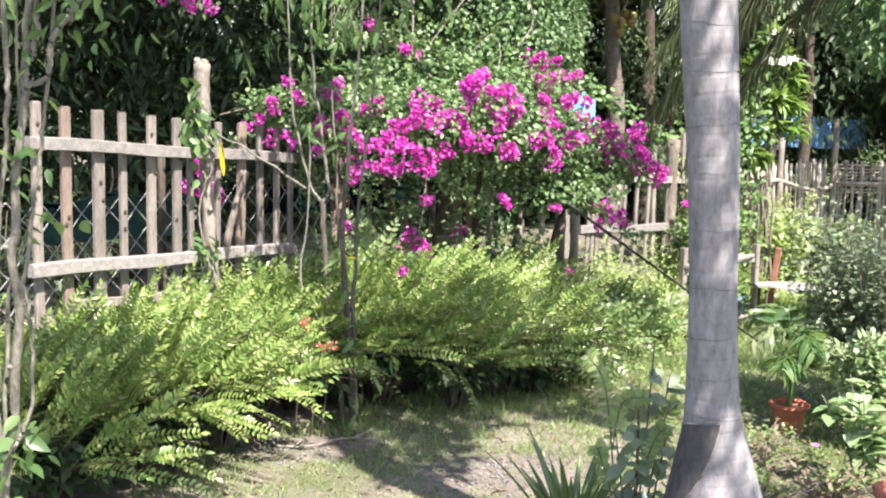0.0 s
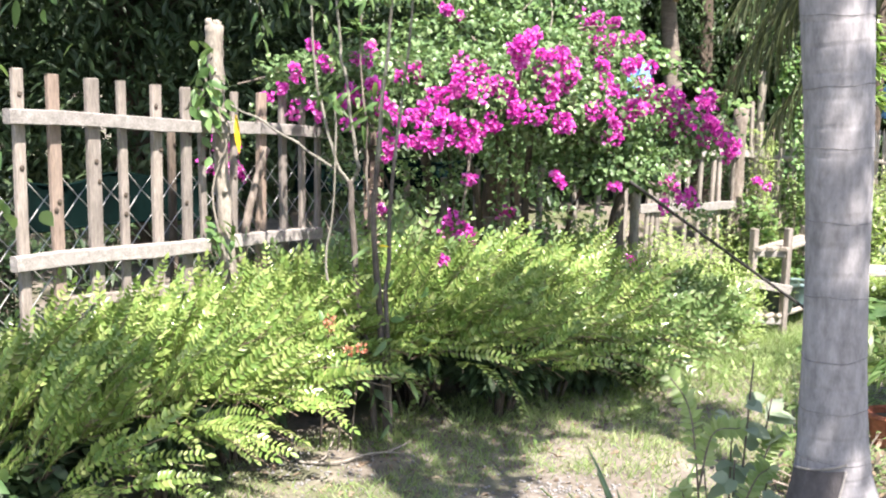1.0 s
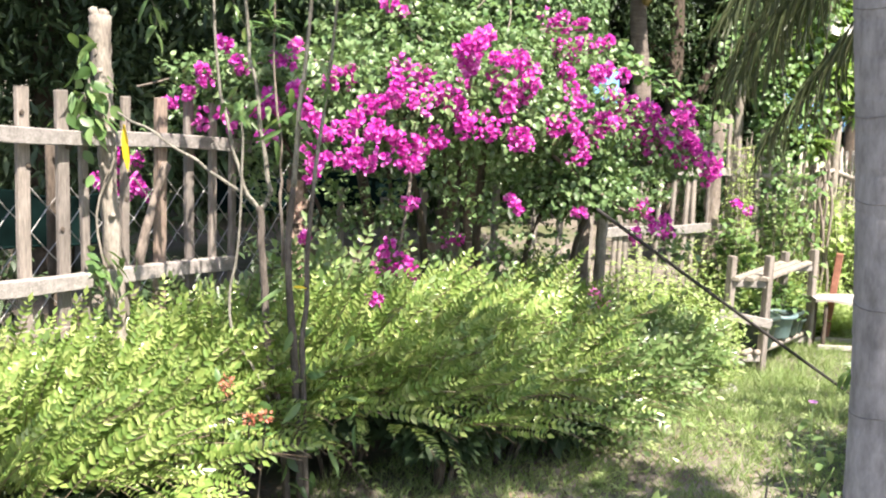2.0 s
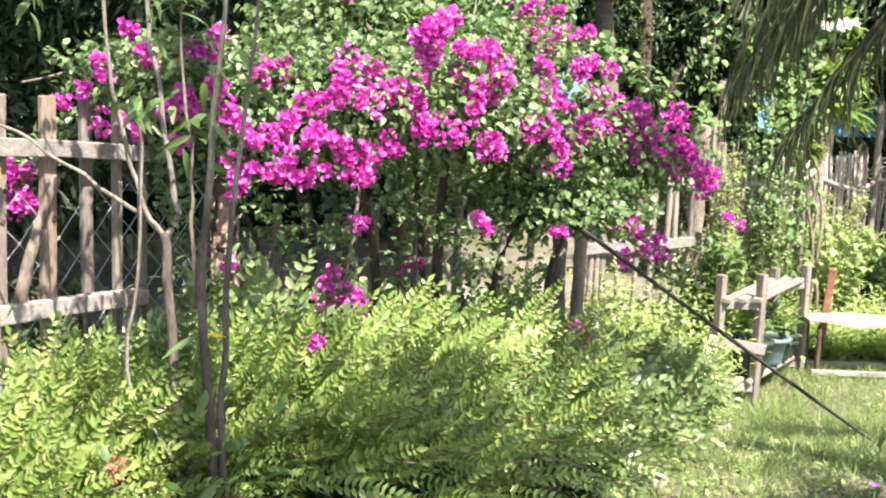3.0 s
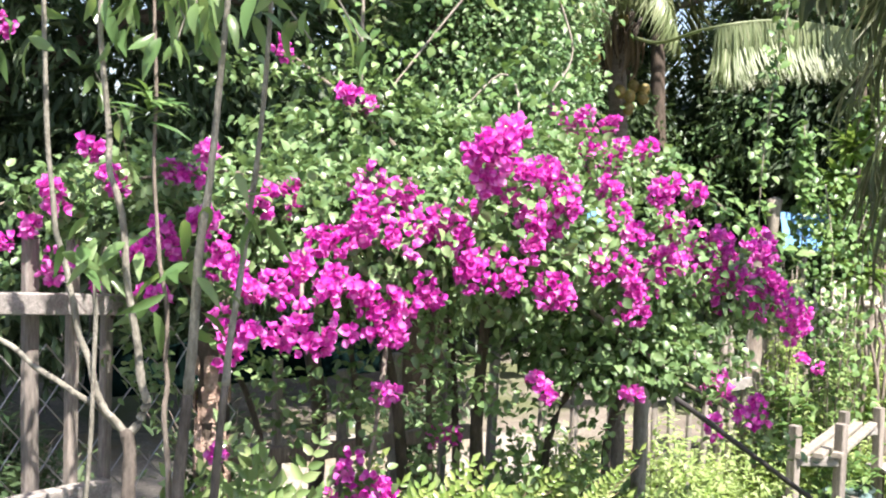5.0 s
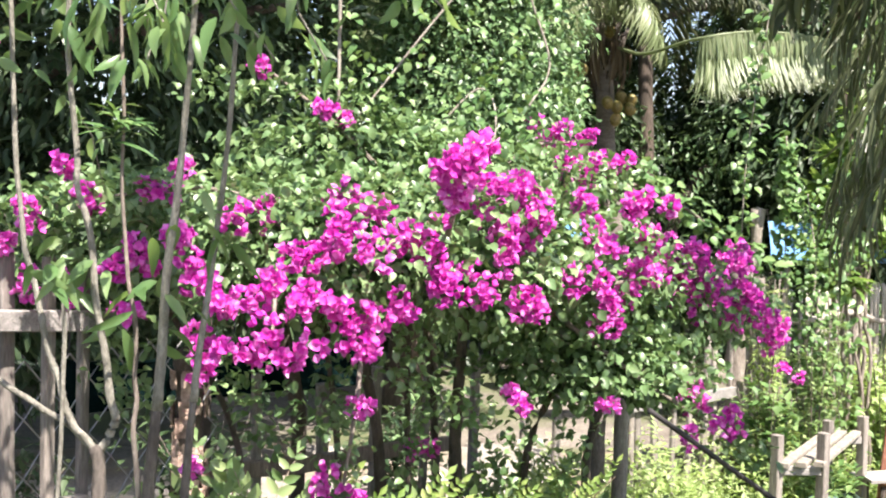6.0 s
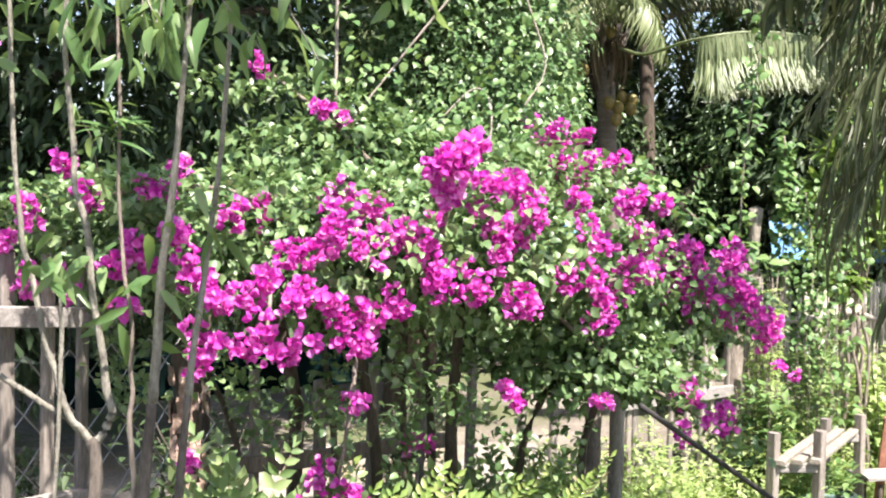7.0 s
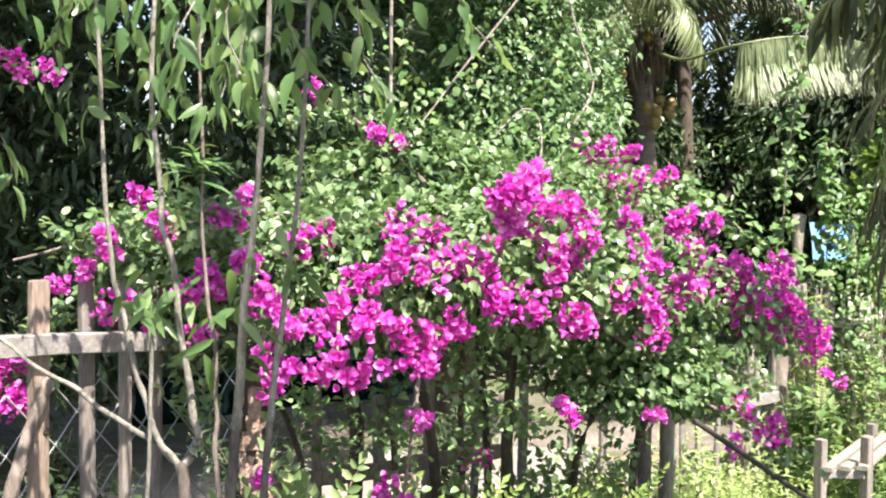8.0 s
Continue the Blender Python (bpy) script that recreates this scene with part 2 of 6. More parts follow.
def tube(shape, points, r0, r1, steps=14, sides=7, rough=0.0, radii=None):
    """A round, tapered limb along the points."""
    p = glide(points, steps)
    r = np.interp(np.linspace(0, 1, steps), np.linspace(0, 1, len(radii)), radii) if radii is not None else np.linspace(r0, r1, steps)
    d = unit(np.gradient(p, axis=0))
    ref = np.where(np.abs(d[:, 2:3]) > 0.9, [[1.0, 0, 0]], [[0, 0, 1.0]])
    a = unit(np.cross(d, ref))
    b = np.cross(d, a)
    th = np.linspace(0, 2 * math.pi, sides, endpoint=False)
    ring = np.cos(th)[None, :, None] * a[:, None] + np.sin(th)[None, :, None] * b[:, None]
    rr = r[:, None, None] * (1 + rough * rng.normal(0, 1, (steps, sides, 1)))
    v = (p[:, None] + ring * rr).reshape(-1, 3)
    i, j = np.meshgrid(np.arange(steps - 1), np.arange(sides), indexing="ij")
    k = (j + 1) % sides
    f = np.stack([i * sides + j, i * sides + k, (i + 1) * sides + k, (i + 1) * sides + j], -1).reshape(-1, 4)
    shape.add(v, f)
    tip = np.array([p[0] - d[0] * r[0] * 0.2, p[-1] + d[-1] * r[-1] * 0.4])
    base = np.arange(sides)
    e0 = np.stack([np.full(sides, 0) + len(v), (base + 1) % sides, base], -1)
    e1 = np.stack([np.full(sides, 1) + len(v), (steps - 1) * sides + base, (steps - 1) * sides + (base + 1) % sides], -1)
    shape.n -= len(v)
    shape.v.pop(), shape.f.pop()
    start = shape.n
    shape.v.append(np.vstack([v, tip]))
    shape.f.append(f + start), shape.f.append(e0 + start), shape.f.append(e1 + start)
    shape.n = start + len(v) + 2
    return shape


def blades(shape, P, D, U, L, W, fold=0.25, droop=0.25, kind="ovate"):
    """Leaves: at P, along D, faces turned to U; each folded along its rib, its tip hanging."""
    P, D, U = (np.asarray(a, float) for a in (P, D, U))
    n = len(P)
    L = np.broadcast_to(np.asarray(L, float), (n,))[:, None, None]
    W = np.broadcast_to(np.asarray(W, float), (n,))[:, None, None]
    D = unit(D)
    S = unit(np.cross(D, U))
    N = np.cross(S, D)
    if kind == "ovate":
        t = np.array([[0, 0, 0], [-0.5, 0.38, fold], [0.5, 0.38, fold], [0, 0.5, 0], [0, 1, -droop]])
        tri = np.array([[0, 3, 1], [0, 2, 3], [1, 3, 4], [3, 2, 4]])
    elif kind == "leaflet":
        t = np.array([[0, 0, 0], [-0.5, 0.5, fold], [0.5, 0.5, fold], [0, 1, -droop]])
        tri = np.array([[0, 3, 1], [0, 2, 3]])
    elif kind == "long":
        t = np.array([[-0.12, 0, 0], [0.12, 0, 0], [-0.5, 0.35, fold], [0, 0.35, 0], [0.5, 0.35, fold],
                      [-0.42, 0.7, fold - droop * 0.35], [0, 0.7, -droop * 0.35], [0.42, 0.7, fold - droop * 0.35], [0, 1, -droop]])
        tri = np.array([[0, 3, 2], [0, 1, 3], [1, 4, 3], [2, 3, 6], [2, 6, 5], [3, 4, 7], [3, 7, 6], [5, 6, 8], [6, 7, 8]])
    elif kind == "round":
        t = np.array([[0, 0, 0], [-0.42, 0.2, fold], [0.42, 0.2, fold], [-0.45, 0.6, fold], [0.45, 0.6, fold], [0, 0.45, 0], [0, 1, -droop]])
        tri = np.array([[0, 5, 1], [0, 2, 5], [1, 5, 3], [5, 2, 4], [3, 5, 6], [5, 4, 6]])
    elif kind == "broad":
        t = np.array([[0, 0, 0], [-0.34, 0.10, fold * 0.8], [0.34, 0.10, fold * 0.8], [-0.50, 0.36, fold], [0, 0.36, 0], [0.50, 0.36, fold], [-0.38, 0.68, fold * 0.7 - droop * 0.3], [0, 0.68, -droop * 0.3], [0.38, 0.68, fold * 0.7 - droop * 0.3], [0, 1, -droop]])
        tri = np.array([[0, 4, 1], [0, 2, 4], [1, 4, 3], [2, 5, 4], [3, 4, 6], [4, 7, 6], [4, 5, 7], [5, 8, 7], [6, 7, 9], [7, 8, 9]])
    elif kind == "slim":
        t = np.array([[-0.06, 0, 0], [0.06, 0, 0], [-0.36, 0.16, fold], [0, 0.16, 0], [0.36, 0.16, fold], [-0.5, 0.38, fold - droop * 0.1], [0, 0.38, -droop * 0.1], [0.5, 0.38, fold - droop * 0.1],
                      [-0.36, 0.68, fold - droop * 0.42], [0, 0.68, -droop * 0.42], [0.36, 0.68, fold - droop * 0.42], [-0.12, 0.9, -droop * 0.8], [0.12, 0.9, -droop * 0.8], [0, 1, -droop]])
        tri = np.array([[0, 3, 2], [0, 1, 3], [1, 4, 3], [2, 3, 6], [2, 6, 5], [3, 4, 7], [3, 7, 6], [5, 6, 9], [5, 9, 8], [6, 7, 10], [6, 10, 9], [8, 9, 11], [9, 12, 11], [9, 10, 12], [11, 12, 13]])
    elif kind == "grass":
        t = np.array([[-0.5, 0, 0], [0.5, 0, 0], [-0.35, 0.55, 0], [0.35, 0.55, 0], [0, 1, -droop]])
        tri = np.array([[0, 1, 3], [0, 3, 2], [2, 3, 4]])
    v = P[:, None] + t[None, :, 0:1] * W * S[:, None] + t[None, :, 1:2] * L * D[:, None] + t[None, :, 2:3] * (W if kind in ("leaflet", "ovate", "round", "broad") else L) * N[:, None]
    f = (tri[None] + (np.arange(n) * len(t))[:, None, None]).reshape(-1, 3)
    shape.add(v.reshape(-1, 3), f)
    shape.soft = True
    return shape


def scatter(n):
    return unit(rng.normal(size=(n, 3)))


def crown_leaves(shape, blobs, per_area, L, W, hang=0.3, kind="ovate", shell=0.45, spread=0.9, top_bias=0.0):
    """Leaves over lumpy crowns. blobs: (x, y, z, rx, ry, rz)."""
    for x, y, z, rx, ry, rz in blobs:
        area = 4 * math.pi * ((rx * ry) ** 1.6 / 3 + (rx * rz) ** 1.6 / 3 + (ry * rz) ** 1.6 / 3) ** (1 / 1.6)
        n = int(area * per_area)
        d = scatter(n)
        lump = np.array([noise.noise(Vector((q[0] * 2.3 + x * 3, q[1] * 2.3 + y, q[2] * 2.3 + z))) for q in d])
        rad = (1 - shell * rng.random(n) ** 1.6) * (1 + 0.28 * lump)
        p = np.array([x, y, z]) + d * np.array([rx, ry, rz]) * rad[:, None]
        dirs = unit(d * 0.6 + rng.normal(0, spread * 0.6, (n, 3)) + np.array([0, 0, -hang]))
        up = unit(d * 0.5 + rng.normal(0, 0.5, (n, 3)) + np.array([0, 0, 0.9]))
        s = rng.uniform(0.65, 1.25, n)
        blades(shape, p, dirs, up, L * s, W * s, 0.22, 0.3, kind)
    return shape


def box(shape, m, sx, sy, sz, bevel=0.003):
    """A sawn piece with its long edges broken; m places its centre."""
    x, y, z, b = sx / 2, sy / 2, sz / 2, bevel
    prof = np.array([[-x + b, -y], [x - b, -y], [x, -y + b], [x, y - b], [x - b, y], [-x + b, y], [-x, y - b], [-x, -y + b]])
    v = np.vstack([np.c_[prof, np.full(8, -z)], np.c_[prof, np.full(8, z)]])
    v = v @ np.array(m.to_3x3()).T + np.array(m.translation)
    q = np.array([[i, (i + 1) % 8, 8 + (i + 1) % 8, 8 + i] for i in range(8)])
    start = shape.n
    shape.add(v, q)
    shape.f.append(np.array([[7, 6, 5, 4, 3, 2, 1, 0]]) + start)
    shape.f.append(np.array([[8, 9, 10, 11, 12, 13, 14, 15]]) + start)
    return shape


def beam(shape, a, b, w, h, bevel=0.003, lean=0.0):
    """A sawn piece from a to b: w across, h in the upright sense."""
    a, b = Vector(a), Vector(b)
    d = b - a
    if abs(d.normalized().z) > 0.8:
        q = d.to_track_quat("Z", "Y")
    else:
        q = d.to_track_quat("Z", "X")
    m = Matrix.Translation((a + b) / 2) @ q.to_matrix().to_4x4() @ Matrix.Rotation(lean, 4, "Z")
    return box(shape, m, h, w, d.length, bevel)


def lathe(shape, prof, centre=(0, 0, 0), sides=24):
    """A turned body from (radius, height) pairs."""
    th = np.linspace(0, 2 * math.pi, sides, endpoint=False)
    v = np.array([[r * math.cos(a) + centre[0], r * math.sin(a) + centre[1], z + centre[2]] for r, z in prof for a in th])
    f = [[i * sides + j, i * sides + (j + 1) % sides, (i + 1) * sides + (j + 1) % sides, (i + 1) * sides + j] for i in range(len(prof) - 1) for j in range(sides)]
    return shape.add(v, f)


def ground_z(x, y):
    x, y = np.asarray(x, float), np.asarray(y, float)
    s = np.clip((y - 5.6) / 2.0, 0, 1)
    return 0.03 - 0.25 * s * s * (3 - 2 * s) + 0.018 * np.sin(x * 2.1 + 1) * np.cos(y * 1.7) + 0.010 * np.sin(x * 5.3) * np.sin(y * 4.7 + 2)


def gz(x, y):
    return float(ground_z(x, y))


# ---------------------------------------------------------------- ground
def build_ground():
    near = np.arange(-4, 6.01, 0.12)
    xs = np.concatenate([np.array([-300, -120, -60, -30, -15, -8]), near, np.array([9, 16, 32, 64, 130, 300])])
    near = np.arange(-1, 14.01, 0.12)
    ys = np.concatenate([np.array([-300, -120, -50, -20, -8, -3]), near, np.array([18, 26, 42, 80, 150, 300])])
    X, Y = np.meshgrid(xs, ys)
    Z = ground_z(X, Y)
    v = np.stack([X, Y, Z], -1).reshape(-1, 3)
    w = len(xs)
    i, j = np.meshgrid(np.arange(len(ys) - 1), np.arange(w - 1), indexing="ij")
    f = np.stack([i * w + j, i * w + j + 1, (i + 1) * w + j + 1, (i + 1) * w + j], -1).reshape(-1, 4)
    ob = new("ground", Shape().add(v, f).mesh("ground", SOIL, True))
    tagged(ob, "bare pale soil with thin trodden grass", "ground", kind="structure")
    xs, ys = np.arange(-4.0, 3.0, 0.12), np.arange(4.6, 10.6, 0.12)
    X, Y = np.meshgrid(xs, ys)
    v = np.stack([X, Y, ground_z(X, Y) + 0.012], -1).reshape(-1, 3)
    w = len(xs)
    i, j = np.meshgrid(np.arange(len(ys) - 1), np.arange(w - 1), indexing="ij")
    f = np.stack([i * w + j, i * w + j + 1, (i + 1) * w + j + 1, (i + 1) * w + j], -1).reshape(-1, 4)
    c = v[f].mean(1)
    wob = np.array([0.25 * noise.noise(Vector((a * 1.7, b * 1.7, 0.4))) for a, b, _ in c])
    behind = np.minimum((c[:, 1] - 4.9) - (c[:, 0] + 1.1) * 1.5, (c[:, 1] - 6.15) - (c[:, 0] + 0.5) * 0.98)
    f = f[(behind > 0.1 + wob) & (c[:, 0] > -2.4 + wob) & (c[:, 1] < 10.1 + wob)]
    ob = new("ground_sand", Shape().add(v, f).mesh("ground_sand", SAND, True))
    tagged(ob, "pale sandy ground beyond the fence", "ground", kind="structure")


build_ground()

# ---------------------------------------------------------------- fences
A0, AU, AN = np.array([-1.267, 4.483]), np.array([0.52, 0.854]), np.array([0.854, -0.52])
B0, BU, BN = np.array([-0.5, 5.75]), np.array([0.714, 0.70]), np.array([0.70, -0.714])


def on_line(o, u, n, s, off, z):
    p = o + u * s + n * off
    return (float(p[0]), float(p[1]), float(z))


def picket(parent, foot, z0, z1, w, thick, yaw, material, tilt=0.0, name="picket"):
    sh = Shape()
    h = z1 - z0
    x, y, b = w / 2, thick / 2, 0.004
    zs = (0, h * 0.33, h * 0.66, h - 0.004, h)
    rows = []
    for k, z in enumerate(zs):
        s = 0.9 if k == 4 else 1.0
        jx, jy = rng.normal(0, 0.0018, 2)
        prof = np.array([[-x + b, -y], [x - b, -y], [x, -y + b], [x, y - b], [x - b, y], [-x + b, y], [-x, y - b], [-x, -y + b]]) * s + [jx, jy]
        rows.append(np.c_[prof, np.full(8, z)])
    v = np.vstack(rows)
    f = np.array([[8 * k + i, 8 * k + (i + 1) % 8, 8 * k + 8 + (i + 1) % 8, 8 * k + 8 + i] for k in range(4) for i in range(8)])
    sh.add(v, f)
    sh.f.append(np.array([[32, 33, 34, 35, 36, 37, 38, 39]]))
    ob = part(name, sh, material, parent)
    ob.matrix_local = pose(*foot, 0, 0, 0) @ pose(0, 0, z0, rng.normal(0, 0.4), tilt, yaw)
    return ob


def rail(parent, a, b, w, h, material, name="rail"):
    """A rail with a slightly bowed, worn edge."""
    sh = Shape()
    a, b = Vector(a), Vector(b)
    d = (b - a)
    n = 9
    side = Vector((d.y, -d.x, 0)).normalized()
    up = Vector((0, 0, 1))
    rows = []
    for k in range(n):
        c = a + d * (k / (n - 1)) + up * (0.004 * math.sin(k * 1.3)) + side * 0.002 * math.cos(k * 2.1)
        x, y, e = w / 2, h / 2 * (1 + 0.05 * math.sin(k * 2.7)), 0.003
        for px, py in ((-x + e, -y), (x - e, -y), (x, -y + e), (x, y - e), (x - e, y), (-x + e, y), (-x, y - e), (-x, -y + e)):
            q = c + side * px + up * py
            rows.append((q.x, q.y, q.z))
    f = np.array([[8 * k + i, 8 * k + (i + 1) % 8, 8 * k + 8 + (i + 1) % 8, 8 * k + 8 + i] for k in range(n - 1) for i in range(8)])
    sh.add(rows, f)
    sh.f.append(np.array([[7, 6, 5, 4, 3, 2, 1, 0]]))
    sh.f.append(np.arange(8 * (n - 1), 8 * n)[None])
    return part(name, sh, material, parent)


def build_picket_fence():
    fence = thing("picket_fence", "weathered grey wooden picket fence with two rails", "fence")
    yaw = math.degrees(math.atan2(AU[1], AU[0]))
    rail(fence, on_line(A0, AU, AN, -0.37, 0.032, 1.297), on_line(A0, AU, AN, 1.33, 0.032, 1.165), 0.038, 0.050, RAIL_WOOD)
    rail(fence, on_line(A0, AU, AN, -0.37, 0.032, 0.805), on_line(A0, AU, AN, 1.25, 0.032, 0.715), 0.038, 0.052, RAIL_WOOD)
    rail(fence, on_line(A0, AU, AN, -0.15, 0.026, 0.635), on_line(A0, AU, AN, 0.55, 0.026, 0.58), 0.024, 0.04, FENCE_WOOD, "kick_board")
    for s, w, top, kind in ((-0.305, 0.042, 1.452, 0), (-0.155, 0.047, 1.432, 1), (0.005, 0.056, 1.418, 0), (0.135, 0.036, 1.408, 0), (0.295, 0.046, 1.392, 0),
                            (0.455, 0.046, 1.38, 0), (0.56, 0.03, 1.37, 0), (0.71, 0.034, 1.358, 0), (0.868, 0.052, 1.352, 1), (1.055, 0.04, 1.34, 0), (1.165, 0.032, 1.33, 0), (1.27, 0.03, 1.31, 0)):
        x, y, _ = on_line(A0, AU, AN, s, 0, 0)
        p = picket(fence, (x, y, 0), 0.02, top, w, 0.022, yaw, BROWN_WOOD if kind else FENCE_WOOD, rng.normal(0, 0.5))
        if rng.random() < 0.8:
            for _ in range(2):
                knot = Shape()
                lathe(knot, [(0.0, 0.0), (0.006, 0.001), (0.010, 0.004), (0.006, 0.007), (0.0, 0.008)], (0, 0, 0), 8)
                k = part("knot", knot, DARK_BARK, p, "dark knot in the wood", True)
                k.matrix_local = pose(rng.uniform(-0.3, 0.3) * w, -0.010, rng.uniform(0.85, 1.35), 90, 0, 0)


build_picket_fence()


def build_back_fence():
    fence = thing("rough_picket_fence", "rough low picket fence of grey sticks behind the bougainvillea", "fence")
    yaw = math.degrees(math.atan2(BU[1], BU[0]))
    L = 3.95
    rail(fence, on_line(B0, BU, BN, 0.1, 0.02, 0.70), on_line(B0, BU, BN, 1.25, 0.02, 0.63), 0.025, 0.05, BROWN_WOOD)
    rail(fence, on_line(B0, BU, BN, 2.3, 0.02, 0.61), on_line(B0, BU, BN, 3.75, 0.02, 0.53), 0.025, 0.055, RAIL_WOOD)
    rail(fence, on_line(B0, BU, BN, 2.6, 0.02, 0.95), on_line(B0, BU, BN, 3.75, 0.02, 0.88), 0.025, 0.05, RAIL_WOOD)
    s = 0.12
    while s < L:
        x, y, _ = on_line(B0, BU, BN, s, 0, 0)
        top = (0.95 if s < 2.2 else 1.16) + rng.normal(0, 0.05)
        low = gz(x, y) - 0.03
        picket(fence, (x, y, 0), low, top, rng.uniform(0.028, 0.045), 0.02, yaw, FENCE_WOOD, rng.normal(0, 2.0))
        s += rng.uniform(0.2, 0.3) if s < 2.2 else rng.uniform(0.09, 0.17)


build_back_fence()


def log_post(name, label, foot, top, r, material, category="post", knob=1.15, steps=18):
    post = thing(name, label, category, at=foot)
    sh = Shape()
    a = np.zeros(3)
    b = np.array(top) - np.array(foot)
    mid = (a + b) / 2 + rng.normal(0, 0.006, 3) * [1, 1, 0]
    k = np.linspace(0, 1, 9)
    tube(sh, [a - [0, 0, 0.05], mid, b], r, r, steps, 14, 0.095, radii=r * (1.12 - 0.2 * k + np.where(k > 0.95, knob - 0.92, 0)))
    part("log", sh, material, post, smooth=True)
    return post


post = log_post("fence_post", "knotty grey log post standing before the fence", (-0.865, 5.03, 0.0), (-0.945, 5.02, 1.62), 0.029, PALE_BARK, knob=1.3, steps=60)
for dx, dz, top_r in ((-0.014, 0.03, 0.014), (0.012, 0.022, 0.017)):
    sh = Shape()
    tube(sh, [(-0.08, -0.01, 1.55), (-0.08 + dx * 0.6, -0.012, 1.60), (-0.08 + dx * 1.5, -0.012, 1.615 + dz)], 0.022, top_r, 10, 10, 0.09)
    part("split_head", sh, PALE_BARK, post, "split knobbly top", True)
for h, a in ((0.95, -1.2), (1.12, -2.2), (1.27, -0.6), (1.43, -1.7)):
    sh = Shape()
    c = np.array([-0.05 * h, -0.01, h])
    o = np.array([math.cos(a), math.sin(a), 0.4])
    tube(sh, [c, c + o * 0.028, c + o * 0.036], 0.014, 0.008, 6, 8, 0.1)
    part("knot", sh, PALE_BARK, post, smooth=True)
log = log_post("bark_log", "brown log with peeling bark set upright", (-0.34, 5.66, 0.0), (-0.355, 5.66, 1.08), 0.036, DARK_BARK, steps=60)
for k in range(22):
    sh = Shape()
    a0, z0 = rng.uniform(-3.3, 0.3), rng.uniform(0.55, 1.02)
    span, tall = rng.uniform(0.5, 1.1), rng.uniform(0.04, 0.085)
    grid = []
    for out in (0.0, 0.005):
        for i in range(5):
            for j in range(5):
                a = a0 + span * (j / 4 - 0.5) + rng.normal(0, 0.04)
                r = 0.0395 + out + 0.004 * abs(j - 2) / 2 + rng.normal(0, 0.001)
                grid.append((r * math.cos(a) - 0.015 * z0, r * math.sin(a), z0 + tall * (i / 4 - 0.5) + rng.normal(0, 0.003)))
    q = [[i * 5 + j, i * 5 + j + 1, i * 5 + j + 6, i * 5 + j + 5] for i in range(4) for j in range(4)]
    rim = [0, 1, 2, 3, 4, 9, 14, 19, 24, 23, 22, 21, 20, 15, 10, 5]
    sh.add(grid, [[v + 25 for v in f] for f in q] + [f[::-1] for f in q] + [[rim[i], rim[(i + 1) % 16], rim[(i + 1) % 16] + 25, rim[i] + 25] for i in range(16)])
    part("bark_flake", sh, STUMP_BARK, log, "pale peeling bark")
log_post("fence_post", "grey round post at the corner of the low fence", (1.93, 8.13, gz(1.93, 8.13)), (1.95, 8.15, 1.20), 0.045, BARK)
log_post("fence_post", "tall grey post with climbing vines on it", (2.25, 8.72, gz(2.25, 8.72)), (2.235, 8.70, 1.46), 0.032, PALE_BARK)
log_post("wooden_stake", "short brown post among the hedge", (1.00, 6.62, gz(1.0, 6.6)), (1.015, 6.62, 0.86), 0.027, PALE_BARK)
log_post("wooden_stake", "short brown post among the hedge", (0.92, 6.60, gz(0.92, 6.6)), (0.925, 6.62, 0.80), 0.030, BARK)
log_post("wooden_stake", "thin leaning brown stick by the fence", (-0.87, 5.10, 0.70), (-0.775, 5.22, 1.12), 0.016, BARK)


def build_chain_link():
    ob = Shape()
    step, z0, z1 = 0.078, 0.42, 1.12
    s0, s1 = -0.9, 2.1
    n = int((s1 - s0) / step)
    rows = int((z1 - z0) / step)
    for i in range(n):
        pts = []
        for k in range(rows + 1):
            s = s0 + step * (i + (i % 2 if k % 2 == 0 else 1 - i % 2))
            pts.append(on_line(A0, AU, AN, s, -0.22 + 0.003 * (-1) ** k, z0 + k * step))
        tube_line(ob, np.array(pts), 0.0028)
    for z in (z0,):
        tube_line(ob, np.array([on_line(A0, AU, AN, s, -0.22, z + 0.01 * math.sin(s * 3)) for s in np.linspace(s0, s1, 12)]), 0.003)
    fence = thing("chain_link_fence", "rusty chain-link wire fence behind the pickets", "fence")
    part("wire_mesh", ob, WIRE, fence)
    for s in (-0.8, 0.62, 2.05):
        sh = Shape()
        x, y, _ = on_line(A0, AU, AN, s, -0.25, 0)
        tube(sh, [(x, y, 0), (x, y, 1.2)], 0.02, 0.018, 8, 8)
        part("post", sh, DARK_BARK, fence, smooth=True)


def tube_line(shape, p, r):
    """A thin wire that keeps its corners."""
    d = unit(np.gradient(p, axis=0))
    a = unit(np.cross(d, [[0.3, 0.2, 0.93]]))
    b = np.cross(d, a)
    ring = np.stack([a, b, -a, -b], 1)
    v = (p[:, None] + ring * r).reshape(-1, 3)
    n = len(p)
    i, j = np.meshgrid(np.arange(n - 1), np.arange(4), indexing="ij")
    k = (j + 1) % 4
    shape.add(v, np.stack([i * 4 + j, i * 4 + k, i * 4 + 4 + k, i * 4 + 4 + j], -1).reshape(-1, 4))


build_chain_link()


